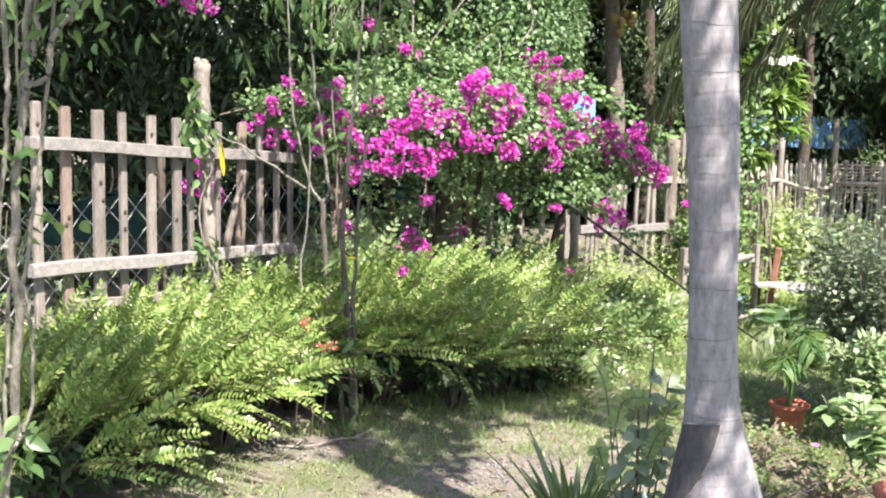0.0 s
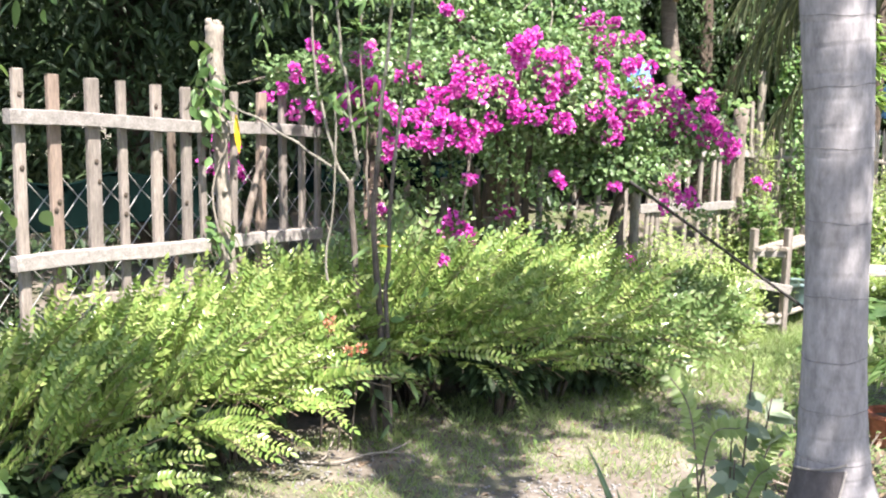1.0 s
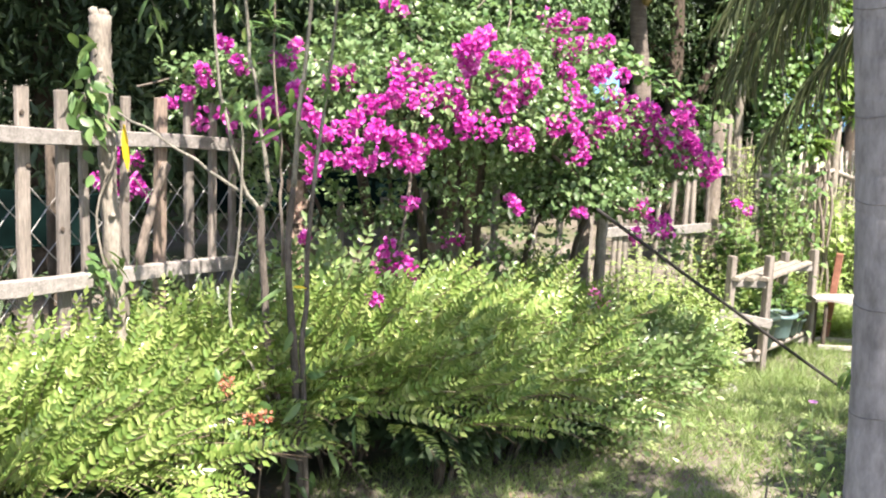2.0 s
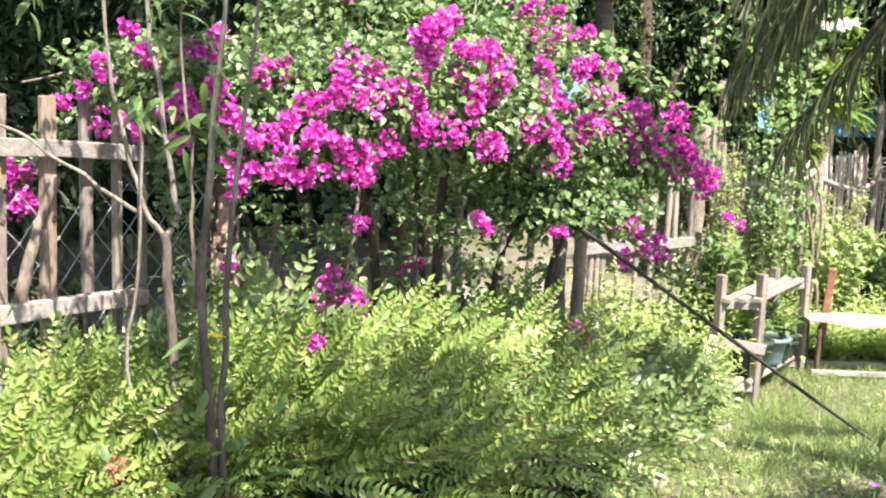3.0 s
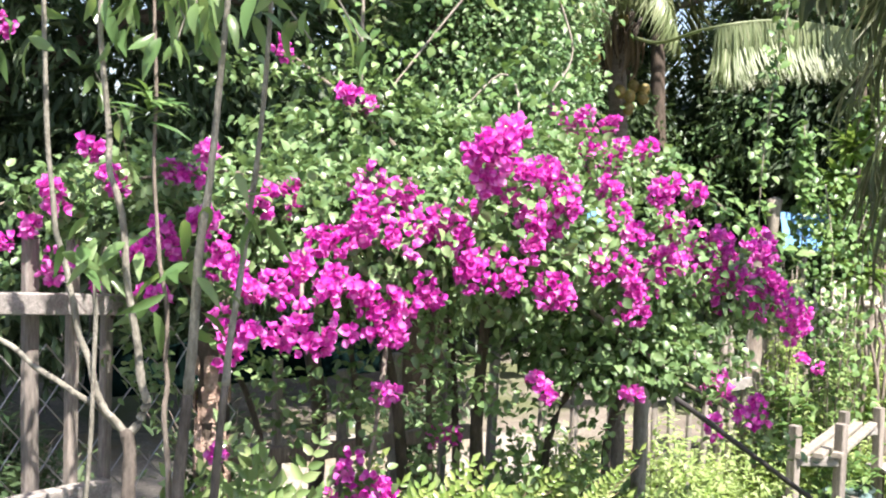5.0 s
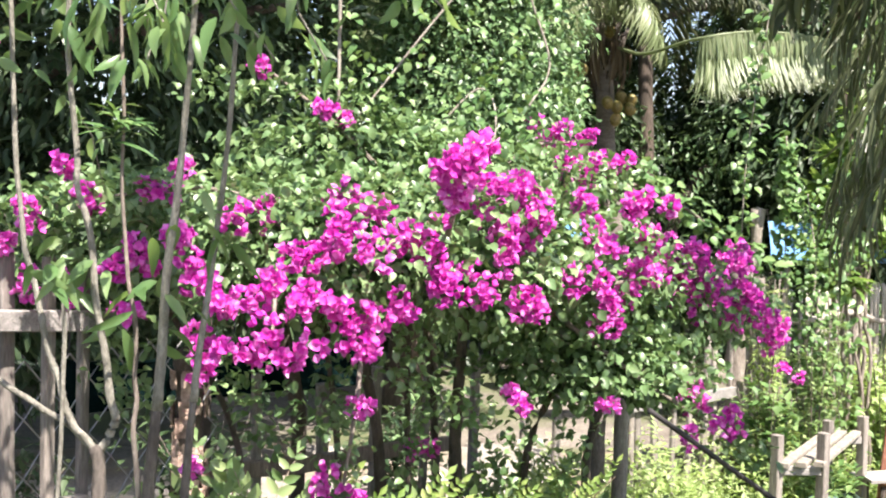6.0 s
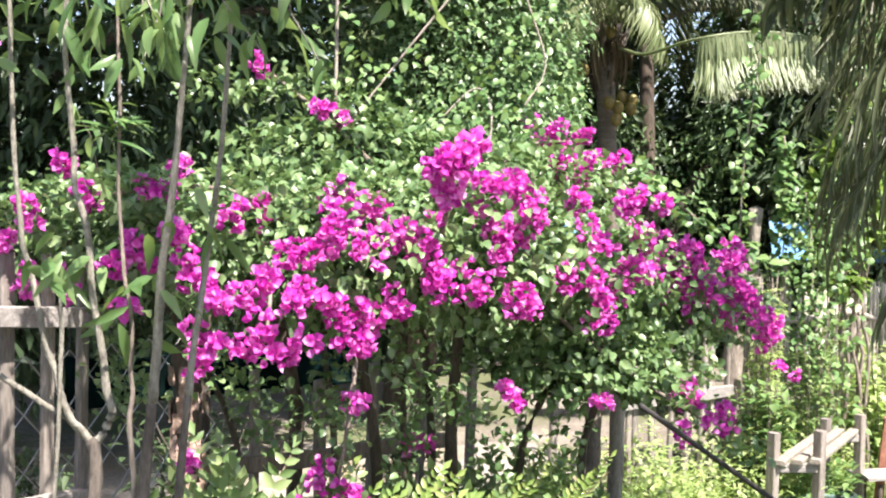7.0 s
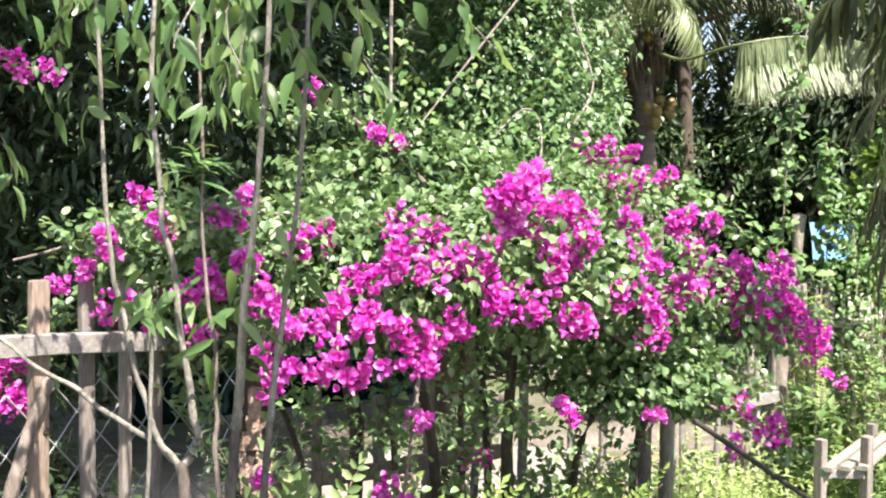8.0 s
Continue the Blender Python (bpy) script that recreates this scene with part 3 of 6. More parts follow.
def sheet(name, label, category, corner, along, rise, material, sag=0.03, nu=24, nv=8, thick=0.004):
    """Cloth hung between supports, wavy, with a thickness."""
    u, w = np.linspace(0, 1, nu), np.linspace(0, 1, nv)
    U, W = np.meshgrid(u, w)
    a, c, r = np.array(along), np.array(corner), np.array(rise)
    n = unit(np.cross(a, r))
    bump = sag * (np.sin(U * 17 + W * 3) * 0.5 + np.sin(U * 7.3 + 1) + 0.4 * np.sin(W * 5 + U * 9) + 0.3 * np.sin(U * 61 + 2 * np.sin(W * 4)))
    p = c + U[..., None] * a + W[..., None] * r + bump[..., None] * n + np.array([0, 0, -1]) * (sag * np.sin(U * 9.4) * W)[..., None]
    sh = Shape()
    i, j = np.meshgrid(np.arange(nv - 1), np.arange(nu - 1), indexing="ij")
    f = np.stack([i * nu + j, i * nu + j + 1, (i + 1) * nu + j + 1, (i + 1) * nu + j], -1).reshape(-1, 4)
    sh.add(p.reshape(-1, 3), f).add((p + n * thick).reshape(-1, 3), f[:, ::-1])
    t = thing(name, label, category)
    part("cloth", sh, material, t, smooth=True)
    for row in (0, nv - 1):
        hem = Shape()
        tube(hem, p[row, ::3] + n * thick / 2, 0.006, 0.006, 30, 6)
        part("hem", hem, material, t, smooth=True)
    for col in (0, nu // 2, nu - 1):
        tie = Shape()
        q = p[nv - 1, col]
        tube(tie, [q, q + [0.01, 0.02, 0.05], q + [0.0, 0.05, 0.12]], 0.003, 0.003, 6, 5)
        part("tie", tie, ROPE, t, "thin dark tie cord")
    return t


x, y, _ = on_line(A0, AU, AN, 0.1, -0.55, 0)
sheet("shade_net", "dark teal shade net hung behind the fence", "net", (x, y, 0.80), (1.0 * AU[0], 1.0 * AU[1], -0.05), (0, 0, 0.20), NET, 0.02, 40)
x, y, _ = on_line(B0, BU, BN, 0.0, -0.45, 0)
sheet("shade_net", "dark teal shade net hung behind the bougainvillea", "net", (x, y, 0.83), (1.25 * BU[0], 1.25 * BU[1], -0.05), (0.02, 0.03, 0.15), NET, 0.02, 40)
sheet("tarpaulin", "bright blue tarpaulin hung beyond the fence", "tarpaulin", (4.0, 13.2, 0.95), (1.55, 0.16, -0.03), (0.0, 0.1, 0.36), TARP, 0.012)
sheet("tarpaulin", "bright blue tarpaulin under the coconut palm", "tarpaulin", (1.67, 11.6, 1.18), (0.26, 0.1, 0.0), (0.0, 0.1, 0.34), TARP, 0.012)



def build_bamboo_fence():
    """Bamboo stakes of one height behind sagging rails, then a woven panel beyond the post."""
    fence = thing("bamboo_fence", "weathered pale bamboo stake fence with a sagging rail and woven panel", "fence")
    a, b, c, e = np.array([2.35, 9.0]), np.array([3.35, 9.9]), np.array([4.19, 10.87]), np.array([8.5, 11.4])
    for p, q, gap, lean, top in ((a, b, 0.060, 0, 0.93), (b, c, 0.055, -5, 0.93), (c, e, 0.042, 2, 0.91)):
        d = q - p
        L = np.linalg.norm(d)
        s = 0.03
        while s < L:
            x, y = p + d * s / L
            z = gz(x, y)
            sh = Shape()
            h = top + rng.normal(0, 0.022) - z
            tl = math.radians(lean + rng.normal(0, 3.5))
            dx, dy = d / L * h * math.sin(tl)
            r = rng.uniform(0.010, 0.016)
            tube(sh, [(0, 0, -0.04), (dx * 0.5, dy * 0.5, h * 0.5), (dx, dy, h)], r, r * 0.9, 6, 6, 0.04)
            o = part("stake", sh, BAMBOO, fence, smooth=True)
            o.location = (x, y, z)
            s += gap * rng.uniform(0.7, 1.4)
    for e1, e2, r in (((2.33, 8.96, 0.80), (3.36, 9.86, 0.79), 0.020), ((3.33, 9.86, 0.79), (4.05, 10.74, 0.62), 0.020), ((3.98, 10.62, 0.66), (4.2, 10.83, 0.68), 0.020), ((4.2, 10.84, 0.70), (8.5, 11.36, 0.68), 0.020),
                      ((2.33, 8.96, 0.25), (4.2, 10.83, 0.2), 0.018)):
        sh = Shape()
        tube(sh, [e1, ((e1[0] + e2[0]) / 2, (e1[1] + e2[1]) / 2 - 0.01, (e1[2] + e2[2]) / 2 - 0.015), e2], r, r, 12, 7, 0.05)
        part("rail", sh, BAMBOO, fence, smooth=True)
    for k in range(9):
        sh = Shape()
        z = 0.60 + 0.034 * k
        p = np.array([[4.22 + 0.12 * i, 10.875 + 0.0147 * i + (0.018 if (i + k) % 2 else -0.018), z + rng.normal(0, 0.003)] for i in range(36)])
        tube(sh, p, 0.009, 0.009, 72, 5, 0.05)
        part("woven_strip", sh, BAMBOO, fence, smooth=True)
    for x, y, top in ((3.33, 9.84, 1.17), (4.2, 10.83, 1.34), (5.6, 11.0, 1.3)):
        sh = Shape()
        z = gz(x, y)
        tube(sh, [(0, 0, -0.05), (0.01, 0, (top - z) * 0.5), (0.0, 0, top - z)], 0.032, 0.028, 14, 8, 0.06)
        o = part("post", sh, PALE_BARK, fence, smooth=True)
        o.location = (x, y, z)


build_bamboo_fence()


# ---------------------------------------------------------------- hedge shrubs
def frond_spray(shape, P, D, length, pairs, leaf_l, leaf_w, arch=0.35, kind="leaflet"):
    """Arching twigs with leaflets in two rows. P, D: starts and directions."""
    n = len(P)
    D = unit(D)
    nor = unit(np.array([0.20, -0.62, 0.72]) + rng.normal(0, 0.24, (n, 3)))
    side = unit(np.cross(D, nor) + 1e-6)
    nor = unit(np.cross(side, D))
    for k in range(pairs):
        u = (k + 0.6) / pairs
        pos = P + D * (length * u)[:, None] + np.array([0, 0, -1.0]) * (arch * length * u * u)[:, None]
        tan = unit(D + np.array([0, 0, -1.0]) * (2 * arch * u))
        size = (1.0 - 0.45 * abs(u - 0.45) ** 1.2 * 2) * rng.uniform(0.8, 1.2, n)
        for sgn in (-1, 1):
            dirs = unit(tan * 0.62 + side * sgn * 0.95 + nor * 0.12 + rng.normal(0, 0.10, (n, 3)))
            up = unit(nor + rng.normal(0, 0.2, (n, 3)))
            blades(shape, pos, dirs, up, leaf_l * size, leaf_w * size, 0.2, 0.15, kind)
    blades(shape, P + D * length[:, None] + np.array([0, 0, -1.0]) * (arch * length)[:, None], unit(D + [[0, 0, -2 * arch]]), nor, leaf_l * 1.1, leaf_w, 0.2, 0.1, "leaflet")


def twig_lines(shape, P, D, length, arch, r=0.0015):
    """The bare rib of each spray."""
    for p, d, l in zip(P, unit(D), length):
        u = np.linspace(-0.25, 1, 5)[:, None]
        tube_line(shape, p + d * l * u + np.array([0, 0, -1.0]) * arch * l * np.where(u > 0, u * u, 0), r)


def hedge_shrub(x, y, rx, ry, h, sprays, lean, label, material=HEDGE_LEAF, group="hedge along the fence", leaf=0.039, low=0.22, kind="fern", plume=0.0):
    """A shrub: many upright stems, arching feathery sprays over a rounded top and hanging front."""
    z0 = gz(x, y)
    shrub = thing("hedge_shrub", label, "shrub", group, at=(x, y, z0))
    stems = Shape()
    for _ in range(11):
        a = rng.uniform(0, 2 * math.pi)
        q = np.array([math.cos(a) * rx * 0.75, math.sin(a) * ry * 0.75, h * rng.uniform(0.55, 0.8)]) * rng.uniform(0.5, 1)
        base = q * [0.25, 0.25, 0] + [0, 0, -0.02]
        tube(stems, [base, (base + q) / 2 + [0, 0, 0.08], q], 0.010, 0.004, 8, 5, 0.05)
    part("branchwork", stems, DARK_BARK, shrub, smooth=True, kind="stuff")
    n = int(sprays * (0.27 if kind == "fern" else 0.6))
    d = scatter(n)
    d[:, 2] = np.abs(d[:, 2]) * 1.0 - 0.12
    d = unit(d)
    k = rng.uniform(0.60, 0.92, n) * (1 + 0.46 * np.array([noise.noise(Vector((v[0] * 2.8 + x * 5, v[1] * 2.8 + y, v[2] * 2.8))) for v in d]))
    P = np.stack([d[:, 0] * rx * k, d[:, 1] * ry * k, low + (h - low) * np.clip(d[:, 2], -0.1, 1) * k], -1)
    rise = np.clip(d[:, 2] * 1.6 + 0.3, 0.12, 1.0)
    D = unit(d * [0.6 - 0.32 * plume, 0.75 - 0.3 * plume, 0.25] + np.stack([np.full(n, lean[0] * (0.62 + 0.2 * plume)), np.full(n, lean[1]), 0.85 * rise], -1) + rng.normal(0, 0.20 - 0.07 * plume, (n, 3)))
    ln = rng.uniform(0.20, 0.38, n) if kind == "fern" else rng.uniform(0.14, 0.28, n)
    leaves = Shape()
    if kind == "fern":
        ln = ln * (1 + 0.12 * plume)
        frond_spray(leaves, P, D, ln, 13 + int(4 * plume), leaf * 0.98, leaf * 0.48, 0.16, "round")
    else:
        frond_spray(leaves, P, D, ln * 0.8, 5, leaf * 1.2, leaf * 0.66, 0.15, "round")
    part("foliage", leaves, material, shrub)
    # Dark broad leaves fill the inside, standing in for the deep shade there.
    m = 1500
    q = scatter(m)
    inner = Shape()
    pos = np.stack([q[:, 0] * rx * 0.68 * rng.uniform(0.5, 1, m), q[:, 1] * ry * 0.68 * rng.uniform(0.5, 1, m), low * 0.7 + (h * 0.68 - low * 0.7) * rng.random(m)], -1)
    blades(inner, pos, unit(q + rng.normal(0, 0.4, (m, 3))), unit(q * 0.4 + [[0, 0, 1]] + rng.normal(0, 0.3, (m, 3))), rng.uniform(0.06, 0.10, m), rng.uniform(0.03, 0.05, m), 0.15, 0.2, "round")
    part("inner_shade_foliage", inner, DARK_LEAF, shrub, "dark leaves standing in for the shade inside the shrub", kind="stuff")
    tw = Shape()
    pick = rng.choice(n, min(n, 150), replace=False)
    twig_lines(tw, P[pick], D[pick], ln[pick], 0.26)
    part("twigwork", tw, LITTER, shrub, kind="stuff")
    return shrub


F, O = "feathery light-green hedge shrub with arching sprays", "leafy yellow-green shrub growing up against the fence"
for x, y, rx, ry, h, n, lean in ((-1.42, 4.02, 0.42, 0.36, 0.52, 520, (0.6, -0.1)), (-1.04, 4.38, 0.42, 0.38, 0.45, 580, (0.55, -0.15)), (-0.70, 4.82, 0.36, 0.32, 0.43, 480, (0.5, -0.2)),
                                 (0.14, 5.40, 0.42, 0.38, 0.55, 540, (1.05, -0.12)), (0.52, 5.86, 0.44, 0.40, 0.50, 500, (0.95, -0.15)), (-2.0, 3.75, 0.5, 0.4, 0.68, 380, (0.3, 0)), (-1.30, 3.72, 0.42, 0.30, 0.46, 340, (0.6, -0.1)), (-0.92, 4.04, 0.34, 0.28, 0.44, 300, (0.6, -0.1)), (-0.50, 4.98, 0.34, 0.28, 0.44, 420, (0.5, -0.15)), (-0.78, 4.44, 0.30, 0.26, 0.44, 320, (0.55, -0.1)), (-0.14, 5.12, 0.30, 0.26, 0.50, 400, (0.6, -0.1))):
    hedge_shrub(x, y, rx, ry, h, n, lean, F, low=0.31 if -1.1 < x < 0.3 else 0.22, plume=1.0 if lean[0] > 0.52 else 0.4, leaf=0.036 if x < -0.5 else 0.038 if x < 0.3 else 0.031)
for x, y, rx, ry, h, n in ((0.22, 5.04, 0.28, 0.24, 0.42, 280), (0.46, 5.30, 0.34, 0.26, 0.44, 300), (0.66, 5.62, 0.26, 0.22, 0.36, 160)):
    hedge_shrub(x, y, rx, ry, h, n, (0.5, -0.1), F, low=0.25, plume=0.4, leaf=0.036 if x < 0.4 else 0.031)
for x, y, rx, ry, h, n in ((-1.10, 4.70, 0.34, 0.2, 0.40, 200), (-0.52, 5.20, 0.30, 0.20, 0.64, 240), (-0.18, 5.32, 0.30, 0.25, 0.78, 340), (0.30, 5.80, 0.38, 0.3, 0.62, 260), (0.62, 6.25, 0.36, 0.28, 0.60, 320), (1.38, 6.66, 0.24, 0.22, 0.26, 200)):
    hedge_shrub(x, y, rx, ry, h, n, (0, -0.1), O, BUSH_LEAF, "bushes at the fence", 0.038, 0.2, "ovate")
for x, y, rx, ry, h, n in ((0.80, 5.64, 0.36, 0.30, 0.42, 330), (1.02, 6.22, 0.38, 0.34, 0.42, 330), (0.66, 5.42, 0.26, 0.20, 0.34, 200)):
    hedge_shrub(x, y, rx, ry, h, n, (0.3, -0.15), "loose round-leaved shrub at the end of the hedge", BUSH_LEAF, leaf=0.034, low=0.14, kind="ovate")


# ---------------------------------------------------------------- bougainvillea
def blossom(shape, c, r, n):
    """A cluster of papery three-bract blossoms about c."""
    d = scatter(n)
    m = max(2, n // 11)
    hub = scatter(m) * (r * rng.uniform(0.35, 1.28, m))[:, None] * [1.1, 0.8, 0.95]
    p = np.array(c) + hub[rng.integers(0, m, n)] + d * (0.014 + 0.16 * r) * rng.uniform(0.6, 1.05, (n, 1))
    out = unit(d + rng.normal(0, 0.5, (n, 3)) + np.array([0.1, -0.35, 0.25]))
    a = unit(np.cross(out, scatter(n)))
    b = np.cross(out, a)
    turn = rng.uniform(0, 2, n)
    size = rng.uniform(0.75, 1.2, n)
    for k in range(3):
        th = (turn + k * 2.094)[:, None]
        side = np.cos(th) * a + np.sin(th) * b
        blades(shape, p, unit(side * 0.75 + out * 0.6), unit(out - side * 0.5), 0.0200 * size, 0.0185 * size, 0.3, -0.25, "broad")


def build_bougainvillea():
    plant = thing("bougainvillea", "large bougainvillea shrub covered in magenta blossom", "shrub", at=(0.3, 6.05, gz(0.3, 6.05)))
    off = np.array([0.3, 6.05, gz(0.3, 6.05)])
    for foot, mid, tip, r in (((-0.12, 6.15, 0.0), (-0.10, 6.13, 0.8), (-0.20, 6.0, 1.35), 0.034), ((0.03, 6.00, 0.0), (0.02, 5.98, 0.8), (-0.05, 5.8, 1.35), 0.014), ((0.22, 6.05, 0.0), (0.13, 6.0, 0.85), (0.02, 5.9, 1.25), 0.024),
                              ((0.28, 6.10, 0.0), (0.23, 6.05, 0.8), (0.22, 5.8, 1.3), 0.014), ((0.40, 6.12, 0.0), (0.38, 6.10, 0.8), (0.40, 6.0, 1.3), 0.028), ((0.60, 6.15, 0.0), (0.62, 6.15, 0.75), (0.85, 6.2, 1.15), 0.018),
                              ((0.86, 6.50, 0.0), (0.87, 6.45, 0.7), (1.05, 6.4, 1.1), 0.022), ((-0.26, 6.0, 0.0), (-0.27, 5.95, 0.8), (-0.5, 5.75, 1.3), 0.014), ((0.33, 6.2, 0.0), (0.31, 6.2, 0.9), (0.2, 6.2, 1.6), 0.018)):
        sh = Shape()
        tube(sh, np.array([foot, np.array(foot) * 0.55 + np.array(mid) * 0.45 + rng.normal(0, 0.012, 3), mid, tip]) - off, r, r * 0.5, 20, 8, 0.09)
        part("stem", sh, DARK_BARK, plant, smooth=True)
    for a, b, c in (((-0.3, 5.9, 1.25), (-0.6, 5.65, 1.45), (-0.95, 5.5, 1.38)), ((0.05, 5.9, 1.3), (-0.1, 5.5, 1.35), (-0.1, 5.15, 1.2)), ((0.3, 5.8, 1.3), (0.3, 5.4, 1.45), (0.3, 5.05, 1.52)), ((0.5, 6.0, 1.2), (0.75, 5.85, 1.25), (0.95, 5.9, 1.3)),
                    ((1.0, 6.2, 1.1), (1.25, 6.3, 1.22), (1.48, 6.4, 1.05)), ((0.2, 6.1, 1.5), (0.0, 6.1, 1.7), (-0.25, 6.3, 1.9)), ((0.4, 6.1, 1.4), (0.6, 6.4, 1.65), (0.85, 6.6, 1.70)), ((0.7, 6.3, 1.4), (1.05, 6.6, 1.55), (1.5, 6.7, 1.30)),
                    ((0.6, 6.0, 1.2), (0.9, 5.95, 0.98), (1.13, 5.9, 0.84)), ((0.0, 6.0, 1.4), (-0.3, 5.7, 1.5), (-0.5, 5.4, 1.48)), ((0.1, 5.6, 1.2), (0.08, 5.5, 0.98), (0.05, 5.47, 0.76))):
        limb = Shape()
        tube(limb, np.array([a, b, c]) - off, 0.010, 0.004, 14, 6, 0.06)
        part("limb", limb, BARK, plant, smooth=True)
    leaves = Shape()
    blobs = ((-0.56, 5.68, 1.41, 0.26, 0.28, 0.15), (-0.25, 5.70, 1.38, 0.35, 0.36, 0.20), (0.08, 5.78, 1.36, 0.38, 0.40, 0.22), (0.38, 5.90, 1.36, 0.36, 0.38, 0.24), (0.70, 6.10, 1.26, 0.36, 0.34, 0.23), (1.02, 6.32, 1.18, 0.32, 0.28, 0.18),
             (1.28, 6.54, 1.12, 0.26, 0.22, 0.12), (0.72, 6.10, 1.02, 0.30, 0.28, 0.16), (0.95, 6.1, 0.98, 0.26, 0.22, 0.12), (0.05, 6.15, 1.62, 0.42, 0.25, 0.13), (0.50, 6.20, 1.56, 0.36, 0.25, 0.12), (0.75, 6.5, 1.56, 0.30, 0.2, 0.12))
    crown_leaves(leaves, [(a - off[0], b - off[1], c - off[2], e, f, g) for a, b, c, e, f, g in blobs], 1500, 0.031, 0.024, 0.25, "broad", 0.6)
    arch = Shape()
    p = glide([(0.66, 6.5, 1.55), (1.0, 6.6, 1.58), (1.25, 6.65, 1.46), (1.58, 6.7, 1.26)], 240)
    n = len(p)
    blades(arch, p + rng.normal(0, 0.03, (n, 3)) - off, scatter(n) * [1, 1, 0.5] + [[0, 0, -0.4]], scatter(n) * 0.4 + [[0.2, -0.5, 0.8]], 0.045 * rng.uniform(0.7, 1.2, n), 0.034, 0.15, 0.15, "broad")
    part("shoot_foliage", arch, VINE_LEAF, plant, "arching shoot with bright round leaves")
    for line, n in ((((-0.45, 6.2, 1.82), (0.0, 6.2, 1.80), (0.3, 6.2, 1.68)), 220), (((-0.85, 5.5, 1.42), (-0.6, 5.4, 1.47), (-0.35, 5.45, 1.5)), 160),
                    (((0.9, 5.95, 1.0), (1.1, 5.9, 0.86), (1.28, 5.9, 0.74)), 90), (((0.05, 5.5, 1.0), (0.04, 5.47, 0.8), (0.06, 5.47, 0.7)), 40), (((-0.35, 5.6, 1.2), (-0.2, 5.62, 0.98), (-0.12, 5.65, 0.80)), 50), (((0.2, 5.75, 1.15), (0.26, 5.8, 0.95), (0.22, 5.8, 0.72)), 70), (((0.5, 5.9, 1.1), (0.55, 5.92, 0.9), (0.5, 5.95, 0.66)), 80), (((-0.05, 5.85, 1.15), (0.02, 5.9, 1.0), (0.0, 5.95, 0.85)), 60),
                    (((-0.75, 5.6, 1.3), (-0.95, 5.7, 1.18), (-1.06, 5.76, 1.0)), 90), (((-0.55, 5.55, 1.25), (-0.5, 5.5, 1.08), (-0.46, 5.5, 0.95)), 90), (((-0.30, 5.5, 1.1), (-0.1, 5.55, 0.95), (0.1, 5.6, 0.88)), 55), (((0.1, 5.6, 1.1), (0.3, 5.7, 0.98), (0.45, 5.75, 0.9)), 70), (((0.75, 5.95, 1.0), (0.72, 6.0, 0.8), (0.66, 6.05, 0.6)), 60)):
        n = int(n * 2.2)
        p = glide(line, n) + rng.normal(0, 0.035, (n, 3)) - off
        blades(leaves, p, scatter(n) + [[0, 0, -0.3]], scatter(n) * 0.6 + [[0, 0, 1]], 0.029 * rng.uniform(0.7, 1.2, n), 0.0215, 0.2, 0.2, "broad")
    part("foliage", leaves, BOUG_LEAF, plant)
    # Shrunken copies of the crown lumps in dark leaves put shade into its gaps.
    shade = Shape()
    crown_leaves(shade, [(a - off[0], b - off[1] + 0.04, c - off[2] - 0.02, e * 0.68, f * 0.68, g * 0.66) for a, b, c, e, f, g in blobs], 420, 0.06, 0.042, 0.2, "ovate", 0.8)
    part("inner_shade_foliage", shade, DARK_LEAF, plant, "dark leaves standing in for the shade inside the crown", kind="stuff")
    left = ((-0.65, 5.35, 1.45, 0.037), (-0.58, 5.40, 1.53, 0.030), (-0.52, 5.40, 1.46, 0.034), (-0.40, 5.45, 1.48, 0.036), (-0.35, 5.60, 1.54, 0.030), (-0.72, 5.40, 1.35, 0.028), (-0.79, 5.40, 1.31, 0.022), (-0.69, 5.40, 1.27, 0.028),
            (-0.58, 5.35, 1.27, 0.024), (-0.46, 5.35, 1.35, 0.041), (-0.41, 5.35, 1.34, 0.029), (-0.43, 5.25, 1.23, 0.026), (-0.29, 5.35, 1.39, 0.044), (-0.21, 5.45, 1.42, 0.036), (-0.15, 5.60, 1.44, 0.030), (-0.28, 5.30, 1.31, 0.043),
            (-0.22, 5.25, 1.25, 0.040), (-0.27, 5.25, 1.15, 0.050), (-1.04, 5.74, 1.06, 0.062), (-1.02, 5.74, 0.96, 0.058), (-1.12, 5.74, 0.99, 0.045), (-0.29, 5.40, 0.85, 0.022), (-0.25, 6.30, 1.88, 0.035), (-0.05, 6.10, 1.72, 0.045))
    middle = ((-0.10, 5.15, 1.28, 0.055), (-0.08, 5.08, 1.18, 0.060), (-0.15, 5.10, 1.17, 0.034), (-0.06, 5.35, 1.35, 0.051), (0.05, 5.40, 1.38, 0.075), (0.03, 5.60, 1.46, 0.050), (0.13, 5.60, 1.46, 0.046), (0.00, 5.35, 1.25, 0.044),
              (0.04, 5.40, 1.20, 0.037), (0.10, 5.42, 1.15, 0.068), (0.18, 5.45, 1.22, 0.038), (0.09, 5.50, 0.97, 0.023), (0.23, 5.50, 1.39, 0.062), (0.31, 5.50, 1.30, 0.062), (0.37, 5.50, 1.29, 0.046), (0.30, 5.05, 1.53, 0.060),
              (0.27, 5.05, 1.56, 0.050), (0.34, 5.10, 1.57, 0.034), (0.04, 5.47, 0.74, 0.066), (0.28, 5.94, 0.765, 0.036), (-0.02, 5.20, 0.65, 0.017), (0.02, 6.10, 1.69, 0.026))
